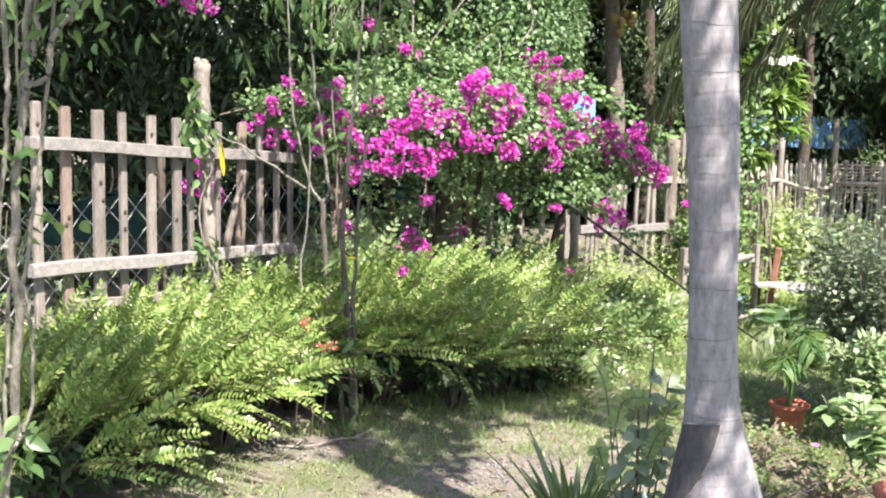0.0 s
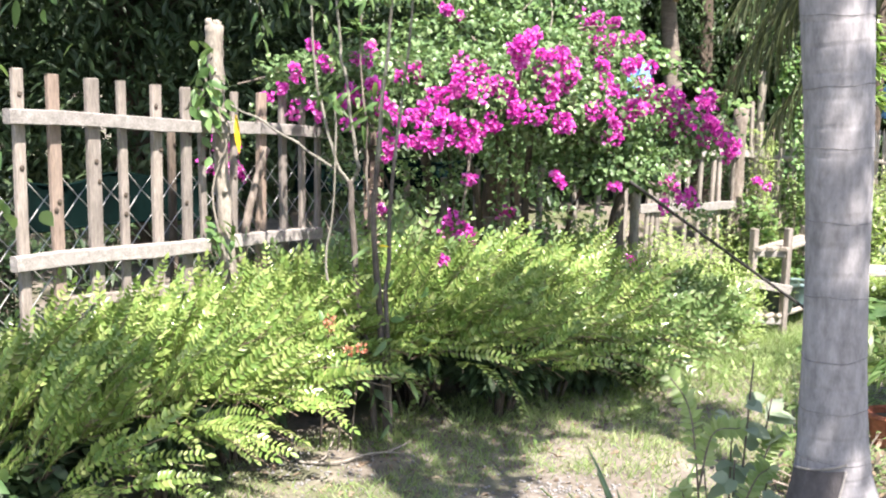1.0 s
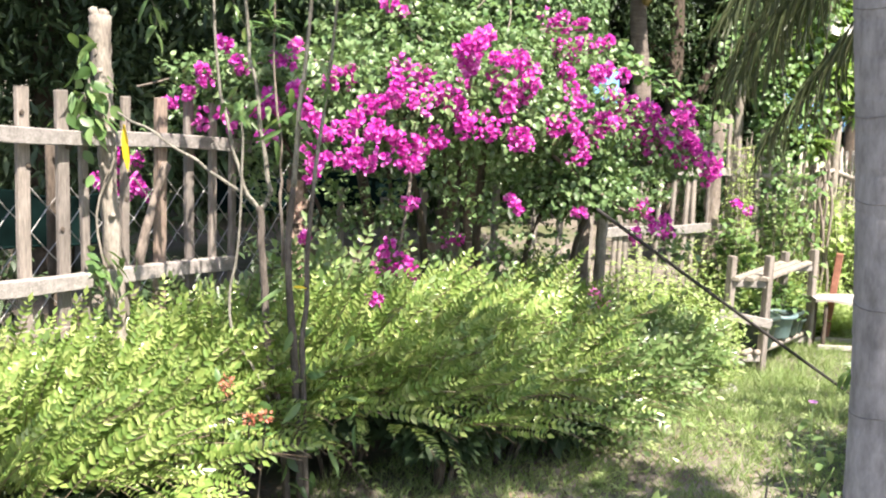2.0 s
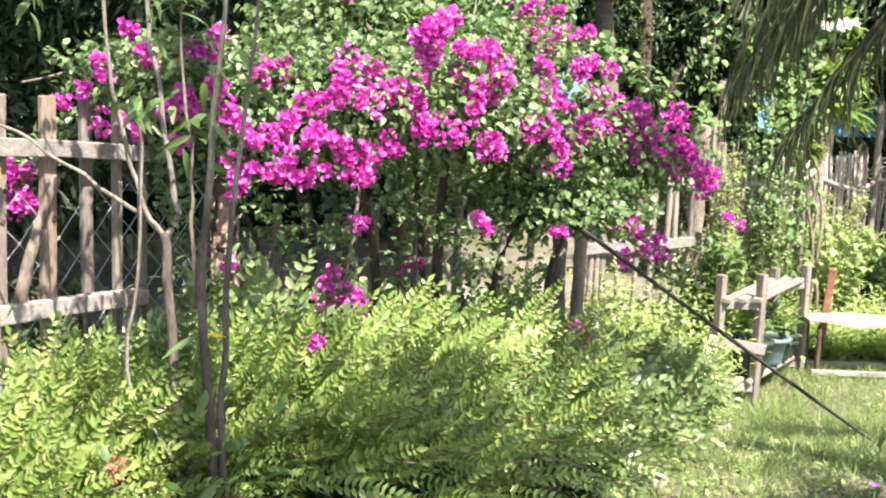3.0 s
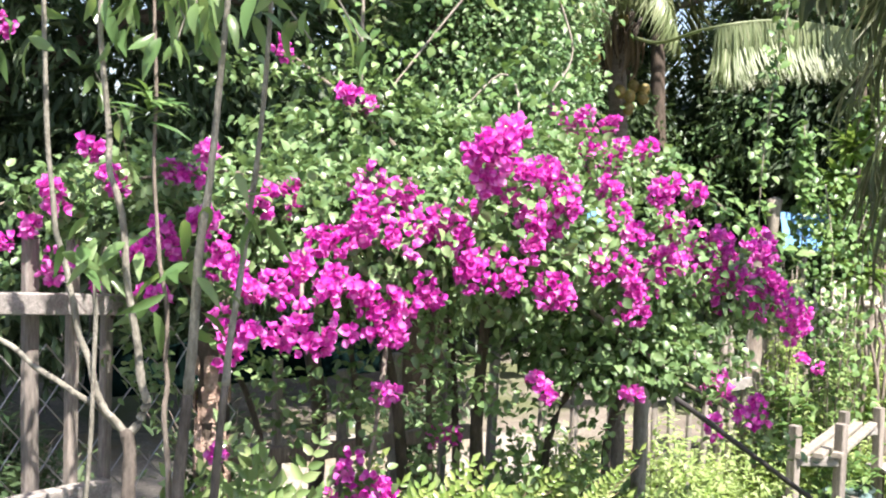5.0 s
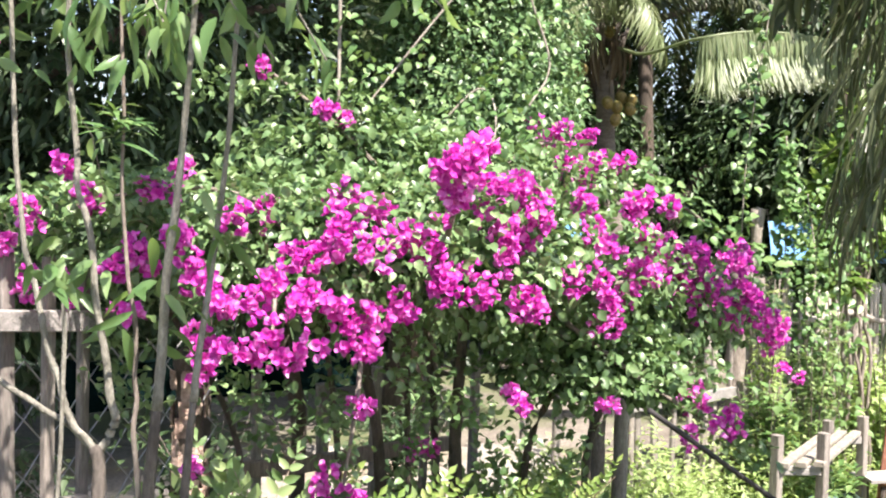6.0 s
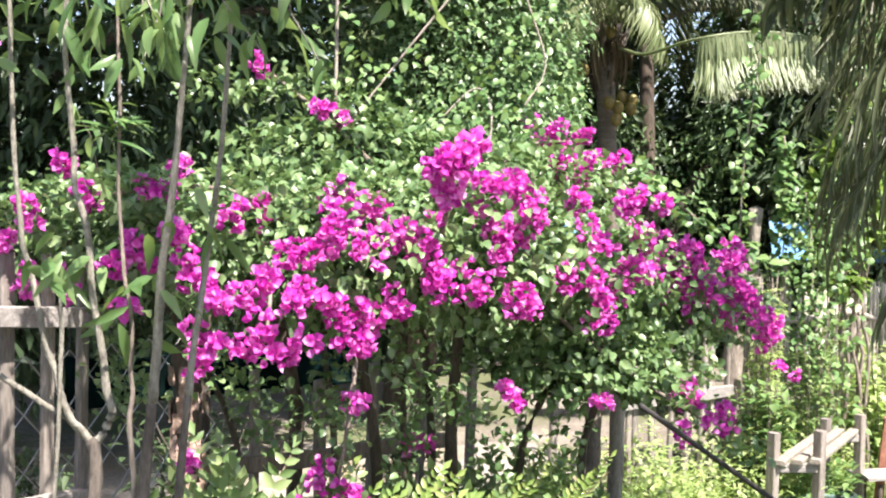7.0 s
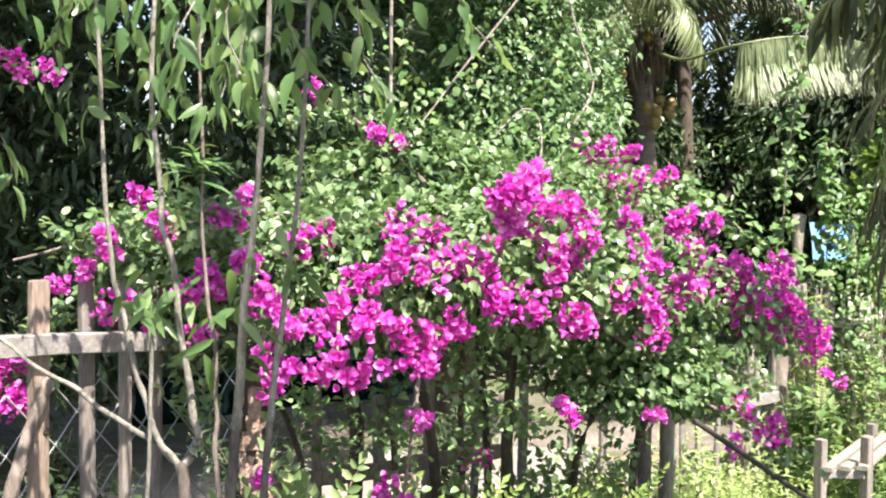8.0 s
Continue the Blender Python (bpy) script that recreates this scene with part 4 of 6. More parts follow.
    right = ((0.49, 5.65, 1.43, 0.073), (0.45, 5.60, 1.37, 0.048), (0.52, 5.70, 1.51, 0.049), (0.41, 5.60, 1.50, 0.040), (0.51, 5.57, 1.22, 0.045), (0.75, 6.20, 1.57, 0.055), (0.94, 6.50, 1.61, 0.048), (0.72, 5.90, 1.47, 0.037),
             (0.71, 6.60, 1.70, 0.060), (0.83, 6.60, 1.70, 0.040), (0.80, 5.75, 1.47, 0.032), (0.88, 5.80, 1.48, 0.031), (0.75, 5.80, 1.40, 0.048), (0.70, 5.75, 1.29, 0.046), (0.78, 5.80, 1.17, 0.046), (0.87, 5.90, 1.27, 0.056))
    tail = ((0.99, 6.20, 1.35, 0.050), (1.07, 6.20, 1.30, 0.070), (1.13, 6.20, 1.24, 0.070), (1.26, 6.30, 1.20, 0.080), (1.33, 6.40, 1.32, 0.046), (1.37, 6.35, 1.14, 0.055), (1.45, 6.40, 1.06, 0.046), (1.09, 6.00, 0.92, 0.038),
            (1.13, 5.90, 0.84, 0.037), (1.03, 5.90, 0.81, 0.018), (0.80, 5.90, 0.91, 0.018), (0.485, 5.70, 0.955, 0.015), (0.525, 5.70, 0.94, 0.014), (0.95, 6.04, 0.49, 0.038), (1.88, 7.29, 0.79, 0.03))
    for group in (left, middle, right, tail):
        for cx, cy, cz, r in group:
            sh = Shape()
            r *= 1.2 if group is tail else 1.12 if group is right else 1.0
            blossom(sh, np.array([cx, cy - 0.035, cz + 0.008]) - off, r, int(10 + 18500 * r * r))
            part("blossom", sh, BRACT, plant)


build_bougainvillea()

sprig = thing("bougainvillea_branch", "far bougainvillea branch with magenta blossom hanging from the trees", "branch")
sh = Shape()
tube(sh, [(-2.2, 7.4, 2.5), (-1.7, 6.9, 2.15), (-1.2, 6.6, 1.96)], 0.008, 0.003, 10, 5)
part("twig", sh, BARK, sprig, smooth=True)
for c, r in (((-1.32, 6.62, 2.0), 0.06), ((-1.45, 6.68, 2.02), 0.05), ((-1.20, 6.6, 1.98), 0.045)):
    sh = Shape()
    blossom(sh, c, r, int(8 + 13500 * r * r))
    part("blossom", sh, BRACT, sprig)
sh = Shape()
p = glide([(-2.1, 7.3, 2.45), (-1.7, 6.9, 2.15), (-1.2, 6.6, 1.96)], 120) + rng.normal(0, 0.04, (120, 3))
blades(sh, p, scatter(120) + [[0, 0, -0.3]], scatter(120) * 0.6 + [[0, 0, 1]], 0.05, 0.032)
part("foliage", sh, BOUG_LEAF, sprig)

# ---------------------------------------------------------------- slim young tree before the hedge
def hanging_leaves(shape, P, length, width, out=0.5, droop=0.5):
    n = len(P)
    d = scatter(n) * [1, 1, 0.25]
    blades(shape, P, unit(d * out + [[0, 0, -0.75]] + rng.normal(0, 0.2, (n, 3))), unit(d + rng.normal(0, 0.5, (n, 3))), length * rng.uniform(0.6, 1.2, n), width * rng.uniform(0.7, 1.2, n), 0.04, droop * 0.3, "slim")


def build_young_tree():
    f = np.array([-0.22, 4.70, gz(-0.22, 4.7)])
    tree = thing("young_tree", "slim young tree with several bare grey stems and drooping leaves", "tree", at=f)
    stems = (([(-0.26, 4.71, 0), (-0.30, 4.74, 0.35), (-0.34, 4.75, 0.61), (-0.36, 4.75, 0.90), (-0.372, 4.76, 1.04)], 0.020, 0.017, STEM_BARK),
             ([(-0.372, 4.76, 1.03), (-0.42, 4.75, 1.10), (-0.445, 4.75, 1.19), (-0.49, 4.75, 1.36), (-0.515, 4.75, 1.56), (-0.53, 4.74, 2.0)], 0.012, 0.005, LICHEN_BARK),
             ([(-0.372, 4.76, 1.03), (-0.342, 4.76, 1.09), (-0.35, 4.75, 1.17), (-0.39, 4.75, 1.43), (-0.415, 4.75, 1.60), (-0.42, 4.75, 2.2)], 0.014, 0.006, LICHEN_BARK),
             ([(-0.30, 4.72, 0.36), (-0.36, 4.72, 0.49), (-0.44, 4.72, 0.62), (-0.462, 4.72, 0.74), (-0.44, 4.73, 0.90), (-0.425, 4.74, 1.22), (-0.43, 4.74, 1.34)], 0.009, 0.005, LICHEN_BARK),
             ([(-0.372, 4.76, 1.035), (-0.44, 4.76, 1.09), (-0.58, 4.78, 1.18), (-0.73, 4.82, 1.265), (-0.88, 4.92, 1.33)], 0.010, 0.005, LICHEN_BARK),
             ([(-0.215, 4.70, 0), (-0.235, 4.72, 0.30), (-0.26, 4.74, 0.60), (-0.28, 4.75, 0.95), (-0.265, 4.75, 1.10), (-0.25, 4.75, 1.36), (-0.225, 4.75, 1.60), (-0.20, 4.74, 2.1)], 0.026, 0.006, STEM_BARK),
             ([(-0.205, 4.70, 0), (-0.222, 4.73, 0.50), (-0.228, 4.75, 0.70), (-0.21, 4.75, 1.03), (-0.19, 4.75, 1.24), (-0.16, 4.75, 1.50), (-0.13, 4.74, 1.95)], 0.018, 0.005, STEM_BARK),
             ([(-0.30, 4.77, 0.85), (-0.31, 4.77, 1.06), (-0.31, 4.77, 1.21), (-0.33, 4.77, 1.45), (-0.34, 4.77, 1.9)], 0.009, 0.004, BARK))
    for pts, r0, r1, m in stems:
        sh = Shape()
        q = glide(np.array(pts) - f, 15)
        q[1:-1] += rng.normal(0, 0.003, (13, 3))
        if m is STEM_BARK and pts[-1][2] > 1.2:
            r9 = r0 * 0.62 + (r1 * 0.72 - r0 * 0.62) * 0.57
            tube(sh, q[:9], r0 * 0.62, r9, 30, 9, 0.08)
            part("stem", sh, m, tree, smooth=True)
            upper = Shape()
            tube(upper, q[8:], r9 * 1.02, r1 * 0.72, 30, 9, 0.08)
            part("upper_stem", upper, LICHEN_BARK, tree, "grey lichened upper stem", True)
            continue
        tube(sh, q, r0 * 0.62, r1 * 0.72, 48, 9, 0.08)
        part("stem", sh, m, tree, smooth=True)
    lv = Shape()
    n = 200
    twigs = Shape()
    tops = np.array([(-0.53, 4.74, 2.0), (-0.42, 4.75, 2.1), (-0.20, 4.74, 2.05), (-0.13, 4.74, 1.95), (-0.34, 4.77, 1.9), (-0.48, 4.75, 1.75)])
    P = tops[rng.integers(0, len(tops), n)] + rng.normal(0, 1, (n, 3)) * [0.13, 0.15, 0.10]
    P[:, 2] = 2.06 - 0.36 * rng.random(n) ** 1.5
    hanging_leaves(lv, P[:110] - f, 0.08, 0.026, 0.7, 1.2)
    hanging_leaves(lv, P[110:] - f, 0.06, 0.021, 1.0, 1.0)
    for k in range(16):
        c = tops[k % len(tops)] + rng.normal(0, 1, 3) * [0.15, 0.15, 0.04]
        c[2] = min(c[2], 2.02)
        drop, m = rng.uniform(0.10, 0.30), 9
        u = np.sort(rng.random(m))
        way = rng.normal(0, 0.10, 2)
        line = np.c_[c[0] + way[0] * u + 0.02 * np.sin(u * 5 + k), c[1] + way[1] * u, c[2] - drop * u]
        tube_line(twigs, line[::2] - f, 0.0016)
        hanging_leaves(lv, line + rng.normal(0, 0.008, (m, 3)) - f, 0.07, 0.022, 0.7, 1.2)
    part("twigwork", twigs, LICHEN_BARK, tree, kind="stuff")
    q = np.array([(-0.31, 4.76, 1.33), (-0.30, 4.74, 1.40), (-0.45, 4.74, 1.36), (-0.17, 4.74, 1.45), (-0.25, 4.74, 1.3)])
    P = q[rng.integers(0, 5, 34)] + rng.normal(0, 0.03, (34, 3))
    hanging_leaves(lv, P - f, 0.085, 0.022, 1.2, 0.8)
    P = np.array([-0.21, 4.70, 0.35]) + rng.normal(0, 1, (70, 3)) * [0.08, 0.08, 0.16]
    hanging_leaves(lv, P - f, 0.09, 0.024, 1.6, 0.4)
    P = np.array([-0.10, 3.98, 2.55]) + rng.normal(0, 1, (10, 3)) * [0.17, 0.15, 0.12]
    hanging_leaves(lv, P - f, 0.085, 0.032, 1.4, 1.0)
    P = np.array([-0.3, 4.8, 2.75]) + rng.normal(0, 1, (16, 3)) * [0.26, 0.28, 0.28]
    hanging_leaves(lv, P - f, 0.085, 0.032, 1.4, 1.0)
    part("foliage", lv, LONG_LEAF, tree)
    whorl = Shape()
    n = 26
    a = rng.uniform(0, 6.28, n)
    blades(whorl, np.c_[np.full(n, -0.345), np.full(n, 4.76), rng.uniform(1.58, 1.64, n)] - f, np.c_[np.cos(a), np.sin(a), rng.uniform(-0.1, 0.7, n)], np.c_[np.zeros(n), np.full(n, -0.3), np.ones(n)] + rng.normal(0, 0.2, (n, 3)), rng.uniform(0.055, 0.095, n), 0.010, 0.02, 0.35, "slim")
    part("leaf_whorl", whorl, VINE_LEAF, tree, "whorl of long narrow leaves")
    old = Shape()
    blades(old, np.array([(-0.255, 4.69, 0.80)]) - f, [(1, -0.2, 0.1)], [(0, -0.6, 1)], 0.045, 0.014, 0.04, 0.2, "slim")
    part("yellow_leaf", old, YELLOW_LEAF, tree, "old yellowed leaf")
    for tip in ((-0.6, 4.7, 2.9), (-0.25, 4.9, 3.1), (0.0, 4.7, 2.8), (-0.1, 4.0, 2.55)):
        sh = Shape()
        tube(sh, np.array([(-0.42, 4.75, 2.1) if tip[0] < -0.3 else (-0.20, 4.74, 2.05), (tip[0] * 0.7 - 0.1, 4.78, 2.5), tip]) - f, 0.006, 0.003, 12, 6, 0.05)
        part("stem", sh, LICHEN_BARK, tree, smooth=True)


build_young_tree()

rib = thing("ribbon", "yellow plastic ribbon hanging from a bare twig", "ribbon")
sh = Shape()
blades(sh, [(-0.835, 4.90, 1.275), (-0.84, 4.905, 1.25)], [(0.05, 0, -1), (0.15, -0.05, -1)], [(0.2, -1, 0), (0.5, -1, 0)], [0.15, 0.13], [0.022, 0.02], 0.05, 0.08, "long")
part("strip", sh, YELLOW_LEAF, rib)


def build_left_tree():
    f = np.array([-1.10, 2.98, gz(-1.10, 2.98)])
    tree = thing("young_tree", "young tree with pale lichened stems and sparse leaves", "tree", at=f)
    for pts, r0, r1 in (([(-1.10, 2.98, 0), (-1.115, 2.98, 0.32), (-1.10, 2.98, 0.47), (-1.08, 2.98, 0.53), (-1.065, 2.97, 0.74), (-1.05, 2.97, 0.89), (-1.065, 2.97, 1.06), (-1.055, 2.97, 1.14), (-1.037, 2.97, 1.355), (-1.017, 2.97, 1.48), (-1.018, 2.97, 1.55), (-1.01, 2.97, 1.66), (-1.0, 2.97, 1.81), (-0.99, 2.98, 2.3)], 0.016, 0.008),
                        ([(-1.11, 2.99, 0.38), (-1.109, 2.99, 0.49), (-1.097, 2.99, 0.755), (-1.083, 2.99, 0.98), (-1.069, 2.99, 1.107), (-1.045, 3.0, 1.355), (-1.045, 3.0, 1.45), (-1.043, 3.0, 1.60), (-1.04, 3.0, 2.2)], 0.0065, 0.004),
                        ([(-1.05, 2.97, 1.20), (-1.021, 2.96, 1.447), (-1.003, 2.95, 1.523), (-1.007, 2.95, 1.55), (-0.986, 2.95, 1.606), (-0.972, 2.95, 1.673), (-0.975, 2.95, 1.747), (-0.96, 2.95, 2.0)], 0.008, 0.006),
                        ([(-1.005, 2.95, 1.518), (-0.95, 2.95, 1.55), (-0.933, 2.95, 1.645), (-0.886, 2.95, 1.705), (-0.855, 2.95, 1.765), (-0.80, 2.95, 1.95)], 0.008, 0.006),
                        ([(-1.055, 2.97, 0.82), (-1.048, 2.96, 0.885), (-1.028, 2.96, 1.03), (-1.007, 2.96, 1.14), (-0.984, 2.96, 1.295), (-0.973, 2.96, 1.37), (-0.959, 2.96, 1.49), (-0.94, 2.96, 1.63), (-0.915, 2.96, 1.85)], 0.006, 0.005),
                        ([(-1.092, 2.97, 0.48), (-1.064, 2.96, 0.527), (-1.024, 2.96, 0.626), (-1.014, 2.96, 0.79), (-1.017, 2.96, 0.886), (-1.035, 2.96, 1.0)], 0.0065, 0.004),
                        ([(-1.112, 2.99, 0.42), (-1.12, 2.97, 0.7), (-1.10, 2.97, 1.1), (-1.074, 2.97, 1.354), (-1.064, 2.97, 1.476), (-1.063, 2.97, 1.58), (-1.067, 2.97, 1.9)], 0.008, 0.007)):
        q = glide(np.array(pts) - f, 30)
        q[1:-1] += rng.normal(0, 0.0022, (28, 3))
        sh = Shape()
        tube(sh, q, r0, r1, 60, 9, 0.09)
        stem = part("stem", sh, LICHEN_BARK, tree, smooth=True)
        for c in q[4:-3:5]:
            knot = Shape()
            o = unit(rng.normal(0, 1, 3) * [1, 1, 0.3])
            tube(knot, [c, c + o * r0 * 1.0, c + o * r0 * 1.35 + [0, 0, 0.004]], r0 * 0.6, r0 * 0.35, 5, 6, 0.08)
            part("knot", knot, LICHEN_BARK, stem, "knobbly leaf scar", True)
    lv = Shape()
    P = np.array([-1.0, 2.96, 1.84]) + rng.normal(0, 1, (190, 3)) * [0.13, 0.12, 0.12]
    hanging_leaves(lv, P - f, 0.06, 0.022, 0.9)
    P = np.array([-1.08, 2.97, 1.23]) + rng.normal(0, 1, (34, 3)) * [0.09, 0.06, 0.10]
    hanging_leaves(lv, P - f, 0.06, 0.028, 1.4)
    P = np.array([-1.05, 2.95, 0.53]) + rng.normal(0, 1, (26, 3)) * [0.04, 0.05, 0.05]
    hanging_leaves(lv, P - f, 0.07, 0.034, 1.6)
    part("foliage", lv, LONG_LEAF, tree)


build_left_tree()


def build_post_vine():
    v = thing("climbing_vine", "green vine twined round the log post", "vine")
    sh, lv = Shape(), Shape()
    tube(sh, [(-0.88, 4.98, 0.6), (-0.95, 4.97, 0.95), (-0.88, 4.97, 1.2), (-0.97, 4.98, 1.4), (-0.94, 4.97, 1.5)], 0.005, 0.003, 20, 5)
    part("stem", sh, PALE_BARK, v, smooth=True)
    P = np.array([-0.945, 4.91, 1.34]) + rng.normal(0, 1, (62, 3)) * [0.036, 0.03, 0.09]
    hanging_leaves(lv, P, 0.068, 0.036, 1.1)
    P = np.array([-0.90, 4.93, 0.78]) + rng.normal(0, 1, (30, 3)) * [0.06, 0.03, 0.04]
    hanging_leaves(lv, P, 0.07, 0.034, 1.2)
    part("foliage", lv, VINE_LEAF, v)


build_post_vine()


# ---------------------------------------------------------------- palms
def frond(parent, pts, leaf_l, material, n=60, width=0.03, hang=0.6, fan=0.9, start=0.15, rib=0.012, name="frond", along=0.55):
    """A palm frond: a curved midrib and rows of narrow, hanging leaflets."""
    sh = Shape()
    p = glide(pts, n)
    d = unit(np.gradient(p, axis=0))
    tube(sh, p, rib, rib * 0.3, n, 6)
    side = unit(np.cross(d, [[0, 0, 1.0]]) + 1e-6)
    k = int(n * start)
    u = np.linspace(0, 1, n)[k:]
    size = leaf_l * (0.55 + 0.9 * np.sin(np.pi * (0.12 + 0.8 * u)) * 0.6)
    for sgn in (-1, 1):
        for rep in range(2):
            dirs = unit(side[k:] * sgn * fan + d[k:] * along + np.array([0, 0, -hang]) + rng.normal(0, 0.17, (n - k, 3)))
            up = unit(np.cross(dirs, d[k:]) * sgn + rng.normal(0, 0.15, (n - k, 3)))
            blades(sh, p[k:] + rng.normal(0, 0.006, (n - k, 3)), dirs, up, size * rng.uniform(0.8, 1.15, n - k), width, 0.01, 0.35, "long")
    return part(name, sh, material, parent)


def palm_trunk(parent, axis, radii, material, rings, steps=90, sides=28, depth=0.012, at=None):
    """A ringed palm trunk along the axis."""
    sh = Shape()
    k = np.linspace(0, 1, steps)
    r = np.interp(glide(axis, steps)[:, 2], at, radii) if at else np.interp(k, np.linspace(0, 1, len(radii)), radii)
    phase = (k * rings + 0.12 * np.sin(k * 40)) % 1
    r = r * (1 - depth * np.exp(-((phase - 0.5) / 0.045) ** 2) + depth * 0.3 * np.exp(-((phase - 0.6) / 0.05) ** 2))
    tube(sh, axis, 0, 0, steps, sides, 0.0025, radii=r)
    return part("trunk", sh, material, parent, smooth=True)


RISE = (-0.05, 0.1, 0.2, 0.3, 0.4, 0.45, 0.5, 0.56, 0.62, 0.7, 0.85, 1.05, 1.3, 1.6, 2.0, 3.0, 10.6)
FLARE = (0.28, 0.24, 0.20, 0.168, 0.138, 0.124, 0.111, 0.096, 0.080, 0.072, 0.066, 0.063, 0.067, 0.072, 0.077, 0.076, 0.068)


def build_near_palm():
    x, y = 0.85, 2.83
    z = gz(x, y)
    palm = thing("palm_tree", "slender palm with a smooth ringed grey trunk and swollen base", "palm tree", at=(x, y, z))
    line = [(0.045, 0, -0.05), (0.026, 0, 0.4), (0.0, 0, 0.75), (-0.03, 0, 1.3), (-0.075, 0, 1.8), (-0.13, 0, 2.6), (0.10, -0.05, 4.6), (0.45, -0.15, 7.2), (0.90, -0.30, 10.6)]
    palm_trunk(palm, line,
               FLARE, PALM_BARK, 73, 760, 40, 0.022, RISE)
    boot = Shape()
    rows = []
    for i, h in enumerate(np.linspace(0.40, 0.635, 9)):
        r = np.interp(h, RISE, FLARE) + 0.001
        span = 1.62 * (0.22 + 0.78 * ((h - 0.40) / 0.235) ** 0.7)
        cx = np.interp(h, (0.4, 0.75), (0.026, 0.0))
        for a in np.linspace(0, 1, 9):
            aa = -3.2 + span * a
            rows.append((cx + r * math.cos(aa), r * math.sin(aa), h + 0.02 * a * (h - 0.4) / 0.235))
    f = [[i * 9 + j, i * 9 + j + 1, i * 9 + j + 10, i * 9 + j + 9] for i in range(8) for j in range(8)]
    boot.add(rows, f)
    back = [(px + (px - 0.013) * 0.03, py * 1.03, pz) for px, py, pz in rows]
    boot.add(back, [q[::-1] for q in f])
    base = part("old_leaf_base", boot, PALM_BOOT, palm, "dark split leaf base at the foot", True)
    edge = Shape()
    tube(edge, np.array(back)[8::9], 0.0028, 0.0028, 20, 6)
    tube(edge, np.array(back)[-9:] + np.outer(np.linspace(0, 1, 9) ** 2, [0, 0, 0.015]), 0.0025, 0.003, 16, 6)
    part("torn_edge", edge, RAIL_WOOD, base, "pale torn edge", True)
    axis = glide(line, 700)
    h = 0.66
    while h < 3.2:
        c = axis[np.argmin(np.abs(axis[:, 2] - h))]
        r = np.interp(h, RISE, FLARE) + 0.0004
        a = np.linspace(0, 2 * math.pi, 37)
        tl = rng.normal(0, 0.05, 2)
        loop = np.stack([c[0] + r * np.cos(a), c[1] + r * np.sin(a), c[2] + r * (tl[0] * np.cos(a) + tl[1] * np.sin(a)) + 0.0015 * np.sin(5 * a)], -1)
        scar = Shape()
        tube_line(scar, loop, 0.0008)
        part("ring_scar", scar, RING_SCAR, palm, smooth=True)
        h += rng.uniform(0.09, 0.17)
    top = np.array([0.90, -0.30, 10.6])
    sh = Shape()
    tube(sh, [top - [0, 0, 0.1], top + [0, 0, 0.3], top + [0, 0, 0.7]], 0.075, 0.045, 12, 14)
    part("crownshaft", sh, LONG_LEAF, palm, "smooth green crownshaft", True)
    for k in range(9):
        a = k * 2.4 + 0.3
        L = rng.uniform(0.95, 1.2)
        o = np.array([math.cos(a), math.sin(a), 0])
        frond(palm, [top + [0, 0, 0.65], top + o * L * 0.4 + [0, 0, 1.05], top + o * L * 0.8 + [0, 0, 0.95], top + o * L * 1.1 + [0, 0, 0.4]], 0.42, PALM_LEAF, 50, 0.035, 0.35)


build_near_palm()


def build_side_palm():
    x, y = 2.57, 4.9
    z = gz(x, y)
    palm = thing("palm_tree", "palm with long drooping dull-green fronds", "palm tree", at=(x, y, z))
    palm_trunk(palm, [(0, 0, -0.05), (0.02, 0, 1.2), (0, 0, 2.6)], [0.13, 0.10, 0.09, 0.085], PALM_BARK, 14, 80)
    top = np.array([0, 0, 2.6])
    for tx, ty, tz, hump in ((-1.42, 0.10, 1.75, 0.30), (-1.38, 0.25, 1.50, 0.25), (-1.25, 0.6, 1.62, 0.3), (-1.05, 1.05, 1.55, 0.3), (-1.0, 1.3, 1.85, 0.35), (-1.15, 0.45, 1.30, 0.2), (-1.3, 0.05, 2.05, 0.35), (-1.2, 0.8, 2.0, 0.35),
                             (1.3, 0.6, 1.8, 0.6), (1.2, -0.8, 1.8, 0.6), (0.1, -1.4, 1.9, 0.6), (0.9, 0.2, 2.9, 0.5)):
        tip = np.array([tx, ty, tz])
        frond(palm, [top, top * 0.6 + tip * 0.4 + [0, 0, hump * 0.75], top * 0.25 + tip * 0.75 + [0, 0, hump * 0.7], tip], 0.34, PALM_LEAF, 46, 0.012, 0.42, 0.6, 0.2, 0.008, along=1.25)
    for tx, ty, tz in ((-1.33, 0.85, 2.12), (-1.12, 1.0, 2.16), (-0.95, 0.75, 2.16)):
        tip = np.array([tx, ty, tz - z])
        frond(palm, [top, top * 0.6 + tip * 0.4 + [0, 0, 0.30], top * 0.25 + tip * 0.75 + [0, 0, 0.22], tip], 0.26, PALM_LEAF, 30, 0.03, 0.9, 0.5, 0.3, 0.008, along=0.7)


build_side_palm()


